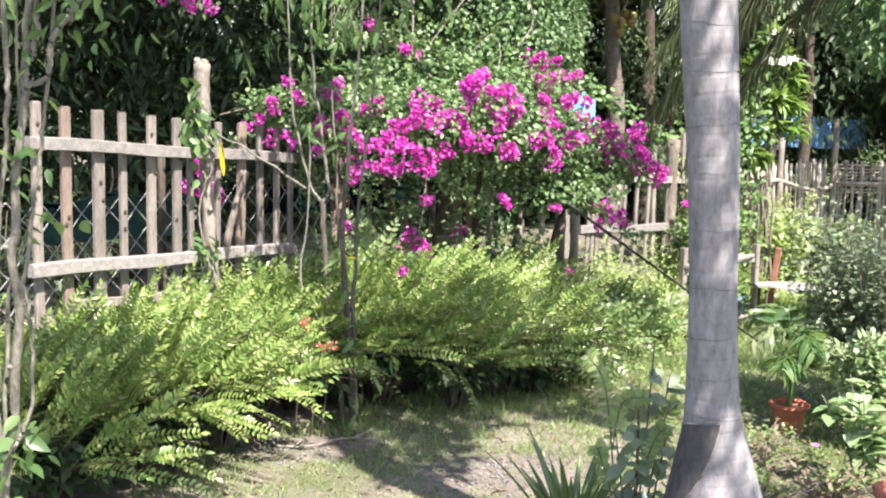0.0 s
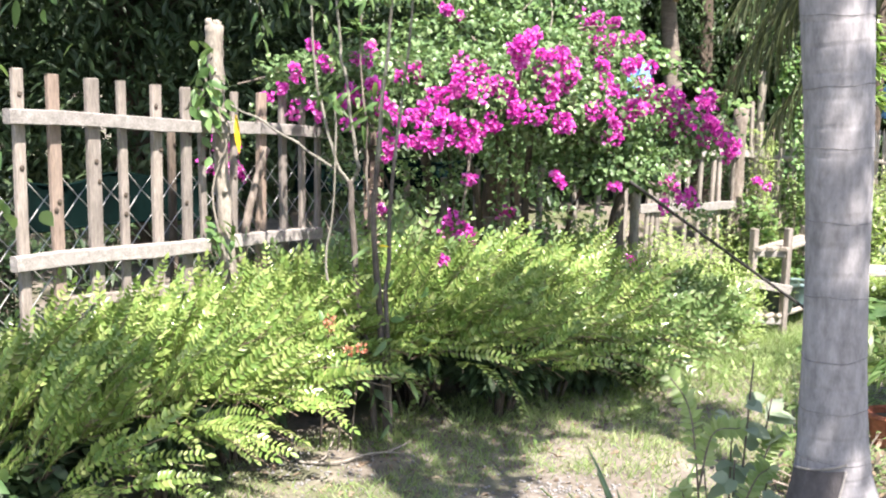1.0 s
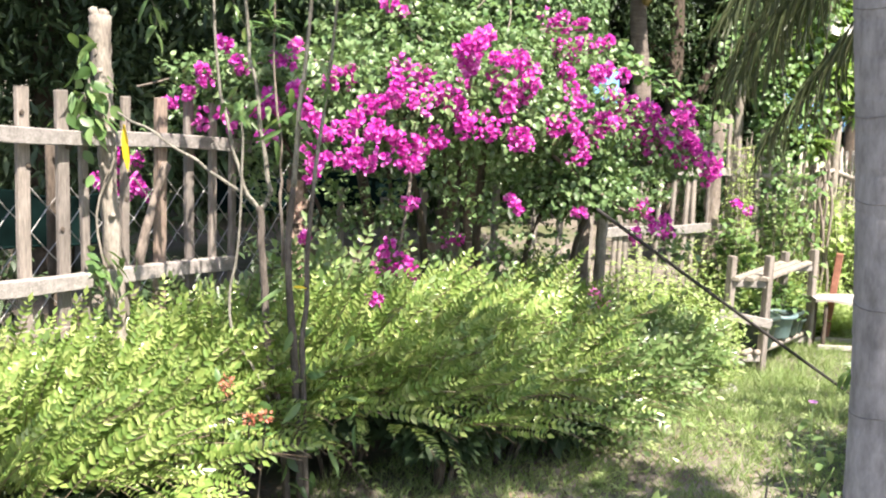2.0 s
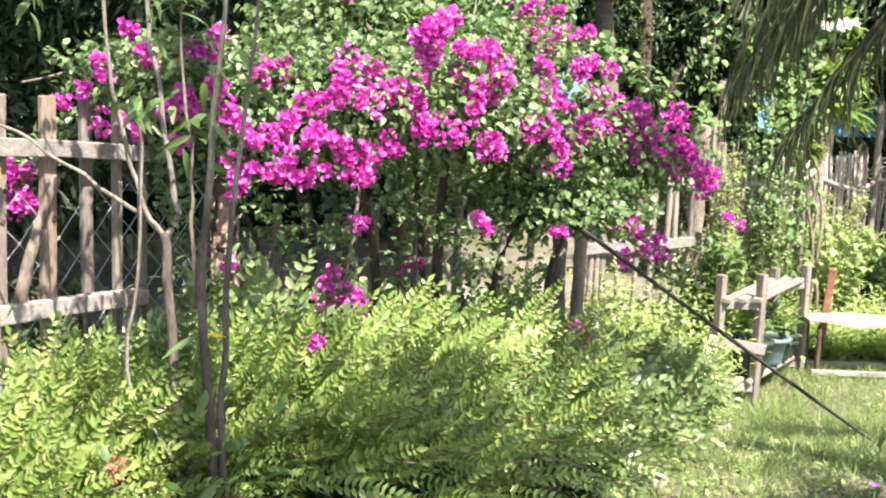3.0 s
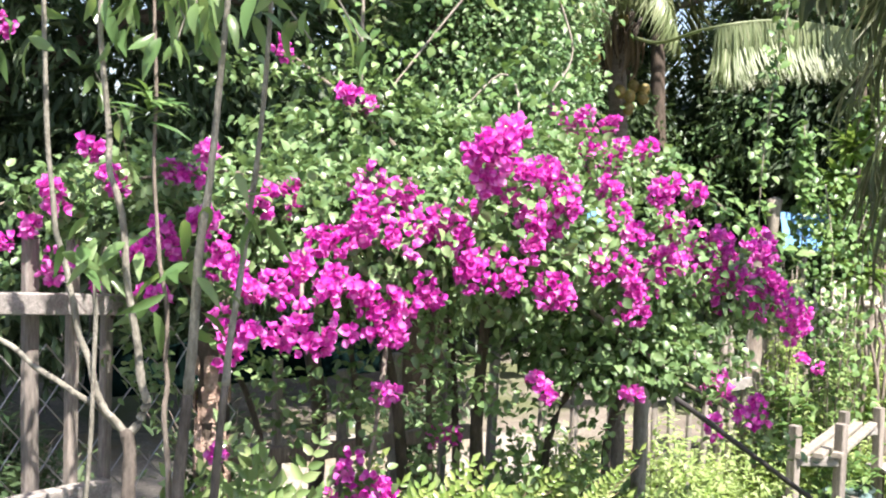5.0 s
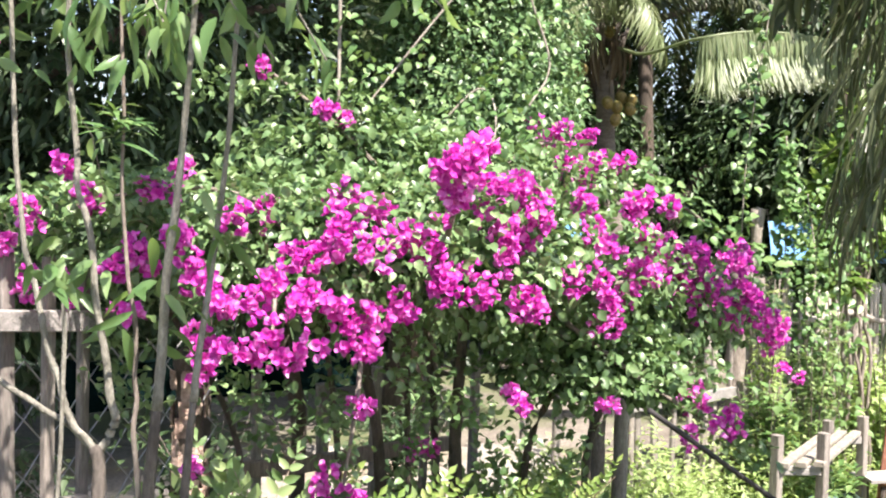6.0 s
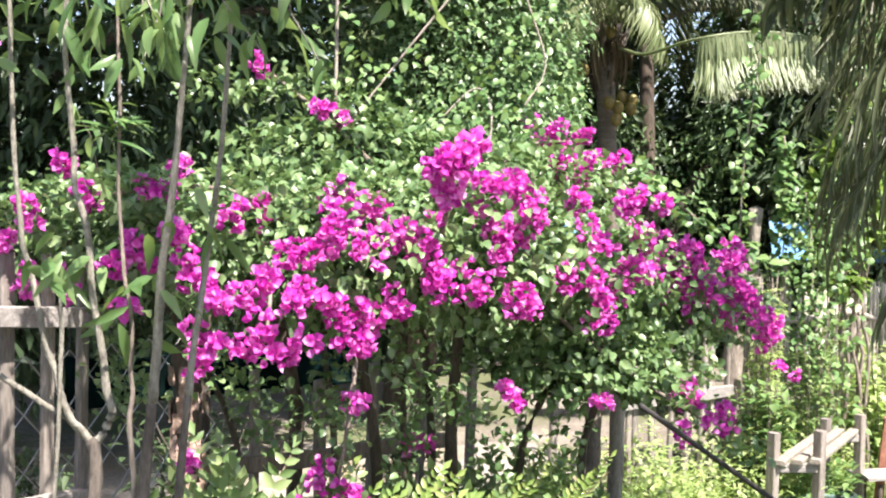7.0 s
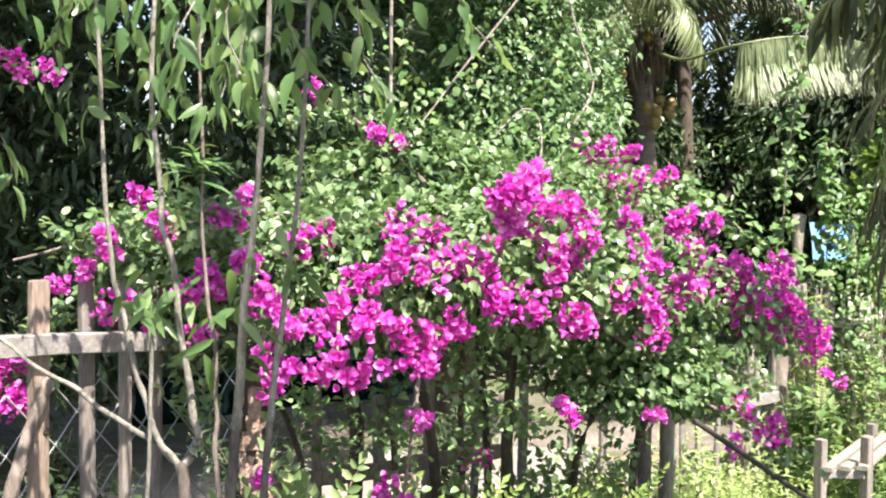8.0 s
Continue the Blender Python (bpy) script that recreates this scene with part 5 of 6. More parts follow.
def build_coconut_palm():
    x, y = 2.42, 13.05
    z = gz(x, y)
    palm = thing("coconut_palm", "coconut palm with ringed trunk and hanging nuts", "palm tree", at=(x, y, z))
    palm_trunk(palm, [(0, 0, -0.1), (-0.02, 0, 1.5), (-0.1, 0, 2.2), (-0.16, 0, 3.3)], [0.15, 0.105, 0.09, 0.085, 0.095], COCO_BARK, 34, 160, 18, 0.07)
    top = np.array([-0.16, 0, 3.2])
    for cx, cy, cz in ((0.0, -0.27, -0.61), (0.09, -0.27, -0.65), (0.21, -0.27, -0.66), (0.23, -0.24, -0.58), (0.08, -0.27, -0.76), (-0.24, -0.27, -0.32), (-0.34, -0.25, -0.34), (0.0, -0.27, 0.04), (0.14, -0.2, -0.55)):
        nut = Shape()
        lathe(nut, [(0.0, -0.066), (0.028, -0.06), (0.048, -0.03), (0.054, 0.0), (0.048, 0.031), (0.028, 0.055), (0.0, 0.064)], (0, 0, 0), 14)
        o = part("coconut", nut, COCONUT, palm, "yellow-brown coconut", True)
        o.matrix_local = Matrix.Translation(top + [cx, cy, cz]) @ pose(0, 0, 0, rng.uniform(-25, 25), rng.uniform(-25, 25), 0)
    husk = Shape()
    for _ in range(90):
        a = rng.uniform(0, 6.28)
        o = np.array([math.cos(a), math.sin(a), 0])
        w = rng.uniform(0.10, 0.24)
        z1 = rng.uniform(-0.40, 0.12)
        tube(husk, [top + o * 0.06 + [0, 0, z1 - 0.15], top + o * w * 0.8 + [0, 0, z1], top + o * w + [0, 0, z1 + rng.uniform(-0.22, 0.10)]], 0.016, 0.005, 6, 5, 0.1)
    part("dry_sheath", husk, DARK_BARK, palm, "dry brown fibre sheath")
    for k in range(9):
        a = k * 0.7 + 0.2
        o = np.array([math.cos(a), math.sin(a), 0])
        stub = Shape()
        tube(stub, [top + o * 0.08 + [0, 0, -0.25 + 0.03 * k], top + o * 0.17 + [0, 0, -0.08 + 0.03 * k], top + o * 0.25 + [0, 0, 0.12 + 0.03 * k]], 0.032, 0.020, 8, 7, 0.06)
        part("leaf_stub", stub, COCO_BARK, palm, "cut frond base", True)
    for k in range(4):
        a = -2.9 + k * 0.85
        strip = Shape()
        n = 9
        c = top + np.array([math.cos(a) * 0.2, math.sin(a) * 0.2, -0.05])
        P = c + np.c_[rng.normal(0, 0.03, (n, 2)), rng.uniform(-0.1, 0.05, n)]
        blades(strip, P, np.c_[rng.normal(0, 0.15, (n, 2)), -np.ones(n)], np.repeat([[math.cos(a), math.sin(a), 0.1]], n, 0), rng.uniform(0.25, 0.5, n), 0.03, 0.05, 0.15, "long")
        part("dead_leaf", strip, LITTER, palm, "withered brown leaf strips")
    for k, a in enumerate((1.0, 1.7, 2.4, 2.9, 3.5, 3.9, 0.5, 5.6)):
        L = rng.uniform(2.2, 2.8)
        o = np.array([math.cos(a), math.sin(a), 0])
        up = rng.uniform(0.9, 1.6)
        frond(palm, [top, top + o * L * 0.35 + [0, 0, up], top + o * L * 0.75 + [0, 0, up * 0.8], top + o * L + [0, 0, up * 0.1 - 0.3]], 0.65, PALE_FROND if k % 3 else PALM_LEAF, 60, 0.04, 0.6)
    frond(palm, [top + [0.1, -0.2, -0.1], np.array([2.2, 11.2, 2.62 - z]) - [x, y, 0], np.array([2.24, 10.1, 2.575 - z]) - [x, y, 0], np.array([2.60, 10.0, 2.63 - z]) - [x, y, 0], np.array([3.0, 10.0, 2.615 - z]) - [x, y, 0], np.array([3.40, 10.05, 2.56 - z]) - [x, y, 0]], 0.37, PALE_FROND, 460, 0.015, 2.4, 0.16, 0.43, 0.015, along=0.22)
    for q in (((-0.5, -0.3, 0.35), (-1.0, -0.5, 0.3), (-1.5, -0.6, 0.0)), ((0.1, -0.3, 0.4), (0.25, -0.6, 0.25), (0.4, -0.7, -0.15))):
        frond(palm, [top] + [top + np.array(p) for p in q], 0.34, PALE_FROND, 70, 0.024, 0.8)
    frond(palm, [top, top + [-0.5, -0.6, 0.2], top + [-0.9, -0.9, 0.1], top + [-1.2, -1.0, -0.2]], 0.42, PALE_FROND, 70, 0.028, 0.8)
    for q in (((-0.25, -0.4, 0.35), (-0.42, -0.6, 0.25), (-0.55, -0.7, -0.05)), ((0.5, -0.2, 0.5), (0.95, -0.3, 0.55), (1.4, -0.4, 0.3)), ((0.0, -0.5, 0.5), (-0.05, -0.9, 0.55), (-0.1, -1.2, 0.3))):
        frond(palm, [top] + [top + np.array(p) for p in q], 0.36, PALM_LEAF if q[0][0] == 0.5 else PALE_FROND, 60, 0.024, 0.8)


build_coconut_palm()


# ---------------------------------------------------------------- trees behind the fence
def big_tree(name, label, foot, fork, limbs, blobs, density, L, W, material, bark, kind="leaflet", hang=0.5, shell=0.5, girth=0.2):
    tree = thing(name, label, "tree", at=foot)
    f = np.array(foot, float)
    sh = Shape()
    tube(sh, [(0, 0, -0.1), (np.array(fork) - f) * 0.5 + [0.05, 0, 0], np.array(fork) - f], girth, girth * 0.7, 14, 12, 0.05)
    part("trunk", sh, bark, tree, smooth=True)
    for tip in limbs:
        sh = Shape()
        a, b = np.array(fork) - f, np.array(tip) - f
        tube(sh, [a, (a + b) / 2 + [0, 0, 0.25], b], girth * 0.4, girth * 0.13, 12, 8, 0.05)
        part("limb", sh, bark, tree, smooth=True)
    lv = Shape()
    crown_leaves(lv, [(a - f[0], b - f[1], c - f[2], e, g, h) for a, b, c, e, g, h in blobs], density, L, W, hang, kind, shell)
    part("crown", lv, material, tree)
    return tree


big_tree("mango_tree", "dense dark-green mango tree beyond the fence", (-2.8, 9.8, gz(-2.8, 9.8)), (-2.7, 9.7, 1.6),
         ((-4.2, 9.4, 3.0), (-1.2, 9.6, 3.2), (-2.5, 8.3, 3.4), (-2.9, 11, 3.5), (-0.4, 9.4, 2.6)),
         ((-3.4, 9.6, 2.6, 1.8, 1.4, 1.7), (-1.5, 9.7, 2.8, 1.6, 1.3, 1.6), (-5.2, 9.0, 2.4, 1.8, 1.6, 1.8), (-2.4, 8.4, 4.2, 2.6, 2.2, 0.9), (-0.4, 9.0, 4.4, 1.6, 1.6, 0.9), (-2.4, 9.2, 1.0, 1.6, 0.7, 0.8), (-0.8, 9.4, 1.1, 1.0, 0.7, 0.8), (-4.4, 8.6, 1.0, 1.4, 0.8, 0.9),
          (-4.6, 7.2, 3.6, 1.6, 1.6, 1.0)), 340, 0.14, 0.038, DARK_LEAF, DARK_BARK, "leaflet", 0.25)
big_tree("leafy_tree", "bright green leafy tree behind the bougainvillea", (0.4, 11.0, gz(0.4, 11.0)), (0.4, 10.9, 1.6),
         ((-0.6, 10.6, 3.2), (1.3, 10.8, 3.0), (0.5, 10.2, 3.6)),
         ((0.62, 10.4, 2.5, 0.72, 0.8, 1.0), (1.15, 10.7, 2.2, 0.5, 0.7, 1.0), (0.45, 10.3, 3.5, 0.75, 0.9, 0.8), (1.1, 10.5, 3.6, 0.7, 0.9, 0.8), (0.7, 10.6, 1.2, 0.8, 0.7, 0.7)), 1500, 0.052, 0.027, TREE_LEAF, DARK_BARK, "ovate", 0.4)
big_tree("leafy_tree", "dark shady tree beyond the low fence", (2.90, 13.9, gz(2.90, 13.9)), (2.86, 13.9, 3.3),
         ((2.6, 14.2, 3.0), (4.6, 14.0, 3.2), (3.4, 13.5, 3.6)),
         ((2.3, 14.8, 2.2, 1.0, 1.0, 1.8), (4.6, 14.8, 2.2, 1.1, 1.0, 1.9), (3.4, 15.2, 1.8, 0.8, 0.6, 0.8), (5.2, 14.0, 2.6, 1.8, 1.2, 2.0), (7.4, 13.0, 2.6, 2.0, 1.6, 2.2), (1.6, 14.6, 3.8, 1.8, 1.2, 1.3), (3.9, 14.4, 0.6, 2.4, 0.8, 0.9), (1.4, 14.6, 0.8, 1.4, 0.8, 0.9), (1.8, 15.9, 2.4, 1.5, 0.8, 2.8), (5.4, 15.9, 2.4, 1.6, 0.8, 2.8)), 380, 0.15, 0.05, DARK_LEAF, DARK_BARK, girth=0.10)
big_tree("leafy_tree", "far dark-green tree closing the view", (-1.5, 15.5, gz(-1.5, 15.5)), (-1.5, 15.4, 2.2),
         ((-3.0, 15.0, 4.0), (0.5, 15.0, 4.0)),
         ((-3.2, 15.5, 3.2, 2.6, 1.4, 3.0), (0.0, 15.5, 3.4, 2.4, 1.4, 3.0), (-6.5, 14.0, 3.2, 2.6, 1.6, 3.0), (-4.5, 12.6, 0.9, 3.0, 0.7, 1.3), (-0.8, 13.2, 0.9, 2.6, 0.7, 1.3), (3.6, 16.8, 1.2, 3.5, 0.8, 1.4), (7.6, 15.5, 1.4, 2.6, 0.8, 2.0), (-1.5, 14.5, 5.6, 3.5, 2.0, 1.5), (9.5, 14.0, 3.0, 2.5, 2.0, 2.6)), 200, 0.2, 0.075, DARK_LEAF, DARK_BARK)
big_tree("leafy_tree", "leafy tree overgrown with creepers by the bamboo fence", (5.0, 9.6, gz(5.0, 9.6)), (5.0, 9.6, 1.4),
         ((4.4, 9.5, 2.4), (5.8, 9.6, 2.6)),
         ((4.6, 9.8, 2.5, 1.0, 0.8, 0.9), (5.8, 9.4, 2.3, 1.0, 0.9, 1.0), (4.0, 9.9, 3.3, 0.9, 0.8, 0.7)), 330, 0.10, 0.045, TREE_LEAF, DARK_BARK)


big_tree("leafy_tree", "small light-green tree behind the coconut palm", (3.1, 13.9, gz(3.1, 13.9)), (3.1, 13.9, 0.9),
         ((2.6, 13.8, 1.8), (3.6, 13.7, 1.9)),
         ((3.2, 13.7, 1.7, 0.6, 0.3, 0.45), (2.6, 13.9, 2.0, 0.35, 0.3, 0.5), (3.7, 13.6, 2.1, 0.4, 0.3, 0.4)), 200, 0.08, 0.035, TREE_LEAF, DARK_BARK)
big_tree("leafy_tree", "slim dark-trunked tree before the blue tarpaulin", (4.62, 13.0, gz(4.62, 13.0)), (4.60, 13.0, 2.7),
         ((4.2, 13.2, 3.2), (5.1, 13.2, 3.3)), ((4.4, 13.2, 3.3, 0.7, 0.4, 0.4), (5.1, 13.2, 3.3, 0.6, 0.4, 0.4)), 260, 0.12, 0.045, DARK_LEAF, DARK_BARK, girth=0.075)
shade = big_tree("shade_tree", "broad leafy tree whose crown shades the palm and the bare soil", (3.2, 1.1, gz(3.2, 1.1)), (3.1, 1.2, 2.6),
                 ((2.1, 1.1, 4.0), (0.6, 1.3, 4.15), (3.5, 0.9, 4.4), (2.2, 2.6, 4.1)),
                 ((-0.15, 1.76, 4.2, 0.60, 0.27, 0.2), (1.38, 2.10, 4.2, 0.26, 0.34, 0.25), (0.49, 1.21, 4.2, 0.42, 0.28, 0.3), (1.14, 1.03, 4.3, 0.30, 0.3, 0.3), (1.42, 2.70, 4.1, 0.38, 0.30, 0.25), (2.24, 2.78, 4.2, 0.38, 0.20, 0.25)),
                 420, 0.11, 0.05, TREE_LEAF, BARK)
thin = Shape()
crown_leaves(thin, [(a - 3.2, b - 1.1, c - gz(3.2, 1.1), e, g, h) for a, b, c, e, g, h in ((1.69, 1.11, 4.2, 0.28, 0.26, 0.3), (2.09, 0.63, 4.3, 0.45, 0.4, 0.3), (1.60, 3.06, 4.1, 0.3, 0.24, 0.25), (2.78, 1.25, 4.2, 0.28, 0.25, 0.25))],
             250, 0.15, 0.04, 0.5, "leaflet", 0.5)
part("thin_outer_crown", thin, TREE_LEAF, shade, "sparse narrow leaves at the crown's edge")


# ---------------------------------------------------------------- creepers on strings and posts
def string_vine(label, pts, n, spread, leaf=0.037, twine=0.004):
    n = int(n * 1.35)
    v = thing("string_vine", label, "vine", "vines climbing strings")
    sh, lv = Shape(), Shape()
    tube(sh, pts, twine, twine, 16, 5)
    part("string", sh, PALE_BARK, v, smooth=True)
    p = glide(pts, n) + rng.normal(0, spread, (n, 3))
    d = scatter(n)
    blades(lv, p, unit(d * [1, 1, 0.4] + [[0, 0, -0.5]]), unit(d * 0.5 + [[0.2, -0.6, 0.7]]), leaf * rng.uniform(0.7, 1.2, n), leaf * 0.85 * rng.uniform(0.8, 1.1, n), 0.15, 0.15, "broad")
    part("foliage", lv, VINE_LEAF, v)


string_vine("vine with round pale leaves climbing a string", [(2.12, 8.6, 1.0), (2.10, 8.55, 1.6), (2.13, 8.5, 2.1), (2.2, 8.5, 2.6)], 110, 0.035, 0.055)
string_vine("dense leafy vine column climbing a string", [(2.36, 8.62, 0.9), (2.36, 8.6, 1.5), (2.34, 8.6, 1.86)], 190, 0.03, 0.05)
string_vine("vine with round pale leaves climbing a string", [(2.75, 8.7, 0.2), (2.68, 8.6, 0.7), (2.66, 8.6, 1.2), (2.72, 8.6, 1.5), (2.75, 8.6, 2.0), (2.8, 8.6, 2.6)], 260, 0.07, 0.052)
string_vine("thick leafy vine hanging over the corner of the fence", [(2.50, 8.45, 0.25), (2.44, 8.45, 0.7), (2.47, 8.45, 1.15), (2.43, 8.5, 1.55)], 420, 0.07)
string_vine("sparse vine with round leaves on a hanging string", [(0.0, 6.2, 2.6), (0.0, 6.2, 2.0), (0.0, 6.2, 1.75)], 60, 0.06, 0.034, 0.006)
string_vine("sparse vine with round leaves on a slanting string", [(0.05, 6.2, 1.72), (0.22, 6.25, 1.95), (0.55, 6.3, 2.4), (0.7, 6.3, 2.8)], 110, 0.07, 0.031)
string_vine("trailing vine with round leaves above the bougainvillea", [(0.55, 6.5, 2.5), (0.62, 6.5, 2.2), (0.7, 6.5, 1.95), (0.62, 6.4, 1.8)], 130, 0.10, 0.031)
string_vine("trailing vine with round leaves above the bougainvillea", [(0.3, 6.4, 1.7), (0.45, 6.4, 1.85), (0.5, 6.3, 1.75), (0.45, 6.2, 1.5)], 150, 0.08, 0.031)

climber = thing("bare_climber", "thin twisted bare brown climber stems hanging by the bamboo fence", "vine")
for k in range(5):
    sh = Shape()
    x0 = 2.80 + 0.025 * k
    q = glide([(x0 + 0.03, 8.75, gz(2.9, 8.75)), (x0 + 0.02, 8.75, 0.6), (x0 - 0.01, 8.75, 1.0), (x0 + 0.03, 8.75, 1.2 + 0.06 * k), (x0 + 0.06, 8.8, 1.35 + 0.06 * k)], 22)
    q[1:] += rng.normal(0, 0.012, (21, 3))
    tube(sh, q, 0.011, 0.006, 44, 6, 0.06)
    part("stem", sh, BARK, climber, smooth=True)


# ---------------------------------------------------------------- plant stand, bench and rope
def build_plant_stand():
    z = gz(2.3, 7.8)
    stand = thing("plant_stand", "low weathered wooden plant stand with slatted top", "bench", at=(2.25, 7.81, z))
    o = Vector((2.25, 7.81, z))
    L1, L2, L3, L4 = (1.900, 7.42), (2.125, 7.46), (2.655, 8.198), (2.45, 8.16)
    for (x, y), top in ((L1, 0.49), (L2, 0.492), (L3, 0.42), (L4, 0.405)):
        sh = Shape()
        beam(sh, Vector((x, y, z - 0.03)) - o, Vector((x + rng.normal(0, 0.006), y, top)) - o, 0.042, 0.045, 0.004, 0.6)
        part("leg", sh, FENCE_WOOD, stand)
    for k, (dx, dy) in enumerate(((0.0, 0.0), (0.085, 0.012), (0.17, 0.022))):
        sh = Shape()
        beam(sh, Vector((L1[0] + dx + 0.01, L1[1] + dy - 0.04, 0.365)) - o, Vector((L4[0] + dx + 0.01, L4[1] + dy + 0.04, 0.335)) - o, 0.046, 0.02)
        part("slat", sh, PALE_BARK, stand)
    for a, b, h, w in (((L1[0] - 0.06, L1[1] - 0.03, 0.16), (L2[0] + 0.03, L2[1] - 0.03, 0.10), 0.055, 0.02), ((L1[0], L1[1], 0.335), (L2[0], L2[1], 0.325), 0.04, 0.03), ((L4[0], L4[1], 0.305), (L3[0], L3[1], 0.30), 0.04, 0.03),
                       ((L1[0], L1[1], -0.10), (L2[0], L2[1], -0.11), 0.04, 0.03), ((L4[0], L4[1], -0.16), (L3[0], L3[1], -0.17), 0.04, 0.03)):
        sh = Shape()
        beam(sh, Vector(a) - o, Vector(b) - o, w, h)
        part("crosspiece", sh, RAIL_WOOD, stand)
    for dx, dy in ((0.02, 0.0), (0.10, 0.012), (0.18, 0.03)):
        sh = Shape()
        tube(sh, [np.array([L1[0] + dx, L1[1] + dy - 0.03, -0.07]) - np.array(o), np.array([L4[0] + dx, L4[1] + dy + 0.03, -0.13]) - np.array(o)], 0.018, 0.018, 8, 8, 0.05)
        part("lower_slat", sh, PALE_BARK, stand, smooth=True)


build_plant_stand()


def planter(x, y, z, r, h, material, label, rim=0.012, name="flower_pot"):
    pot = thing(name, label, "pot", at=(x, y, z))
    sh = Shape()
    lathe(sh, [(0.0, 0.004), (r * 0.72, 0.0), (r * 0.76, 0.01), (r * 0.97, h * 0.86), (r * 0.99, h * 0.87), (r * 0.9, h * 0.93), (r * 0.68, 0.03), (0.0, 0.028)], (0, 0, 0), 28)
    part("body", sh, material, pot, smooth=True)
    sh = Shape()
    lathe(sh, [(r * 0.96, h * 0.84), (r + rim, h * 0.85), (r + rim * 1.2, h * 0.97), (r + rim * 0.6, h), (r * 0.95, h), (r * 0.92, h * 0.9)], (0, 0, 0), 28)
    part("rim", sh, material, pot, smooth=True)
    sh = Shape()
    lathe(sh, [(r * 0.93, h * 0.80), (r * 0.5, h * 0.83), (0.0, h * 0.84)], (0, 0, 0), 20)
    part("soil", sh, SOIL, pot, "dark potting soil")
    return pot


planter(2.13, 7.60, -0.075, 0.115, 0.20, POT_GREEN, "dark green plastic pot on the stand")
planter(2.42, 7.98, -0.085, 0.10, 0.16, POT_GREEN, "dark green plastic pot on the stand")
planter(2.53, 8.12, -0.11, 0.06, 0.10, POT_GREEN, "small dark plastic pot on the stand")
basin = planter(2.33, 7.84, -0.07, 0.095, 0.15, BASIN_BLUE, "pale blue plastic basin on the stand", 0.02, "basin")
for x, y, z, r, n in ((2.13, 7.60, 0.08, 0.09, 90), (2.42, 7.98, 0.04, 0.10, 120)):
    pl = thing("potted_plant", "leafy yellow-green plant growing in a pot", "plant")
    sh = Shape()
    P = np.array([x, y, z + 0.08]) + rng.normal(0, 1, (n, 3)) * [r * 0.6, r * 0.6, 0.07]
    d = scatter(n)
    blades(sh, P, d * [1, 1, 0.5], d * 0.3 + [[0, 0, 1]], 0.06, 0.035)
    part("foliage", sh, VINE_LEAF, pl)
    sh = Shape()
    for _ in range(6):
        a = rng.normal(0, 0.04, 2)
        tube(sh, [(x, y, z - 0.03), (x + a[0] * 0.5, y + a[1] * 0.5, z + 0.06), (x + a[0], y + a[1], z + 0.14)], 0.004, 0.002, 6, 5)
    part("stem", sh, VINE_LEAF, pl)


def build_low_bench():
    z = gz(3.0, 8.2)
    bench = thing("low_bench", "low bench with a warped pale board on a thin frame", "bench", at=(3.0, 8.15, z))
    o = np.array([3.0, 8.15, z])
    sh = Shape()
    nx, ny = 14, 4
    v, f = [], []
    for side in (0, 1):
        for i in range(nx):
            for j in range(ny):
                u, w = i / (nx - 1), j / (ny - 1)
                v.append((2.62 + 0.95 * u, 8.02 + 0.26 * w + 0.05 * u, 0.115 - 0.02 * u + 0.02 * math.sin(u * 11 + 1) * (1 - w) + 0.012 * math.sin(w * 6 + u * 5) - 0.016 * side))
    v = np.array(v) - o
    q = [[i * ny + j, (i + 1) * ny + j, (i + 1) * ny + j + 1, i * ny + j + 1] for i in range(nx - 1) for j in range(ny - 1)]
    k = nx * ny
    edge = [i * ny for i in range(nx)] + [(nx - 1) * ny + j for j in range(1, ny)] + [i * ny + ny - 1 for i in range(nx - 2, -1, -1)] + [j for j in range(ny - 2, 0, -1)]
    sh.add(v, q + [[c + k for c in r[::-1]] for r in q] + [[edge[i], edge[i] + k, edge[(i + 1) % len(edge)] + k, edge[(i + 1) % len(edge)]] for i in range(len(edge))])
    part("board", sh, RAIL_WOOD, bench, "warped sun-bleached board")
    for x, y in ((2.70, 8.06), (3.50, 8.08), (2.70, 8.24), (3.50, 8.28)):
        sh = Shape()
        tube(sh, [np.array([x, y, z - 0.02]) - o, np.array([x, y, 0.09]) - o], 0.014, 0.013, 6, 7)
        part("leg", sh, DARK_BARK, bench, smooth=True)
    for a, b in (((2.66, 8.04, z + 0.04), (3.55, 8.06, z + 0.02)), ((2.66, 8.25, z + 0.04), (3.55, 8.28, z + 0.02))):
        sh = Shape()
        beam(sh, Vector(a) - Vector(o), Vector(b) - Vector(o), 0.025, 0.03)
        part("stretcher", sh, RAIL_WOOD, bench)


build_low_bench()
st = thing("painted_stake", "short red-brown painted wooden stake behind the bench", "stake")
sh = Shape()
beam(sh, (2.82, 8.36, gz(2.8, 8.36) - 0.03), (2.865, 8.34, 0.375), 0.045, 0.06, 0.004)
part("stake", sh, RUST, st)

st = thing("flat_stone", "flat grey stone lying in the grass", "stone")
sh = Shape()
lathe(sh, [(0.0, -0.02), (0.085, -0.015), (0.095, 0.01), (0.08, 0.025), (0.0, 0.028)], (1.735, 6.88, gz(1.735, 6.88) + 0.02), 12)
part("body", sh, STONE, st)

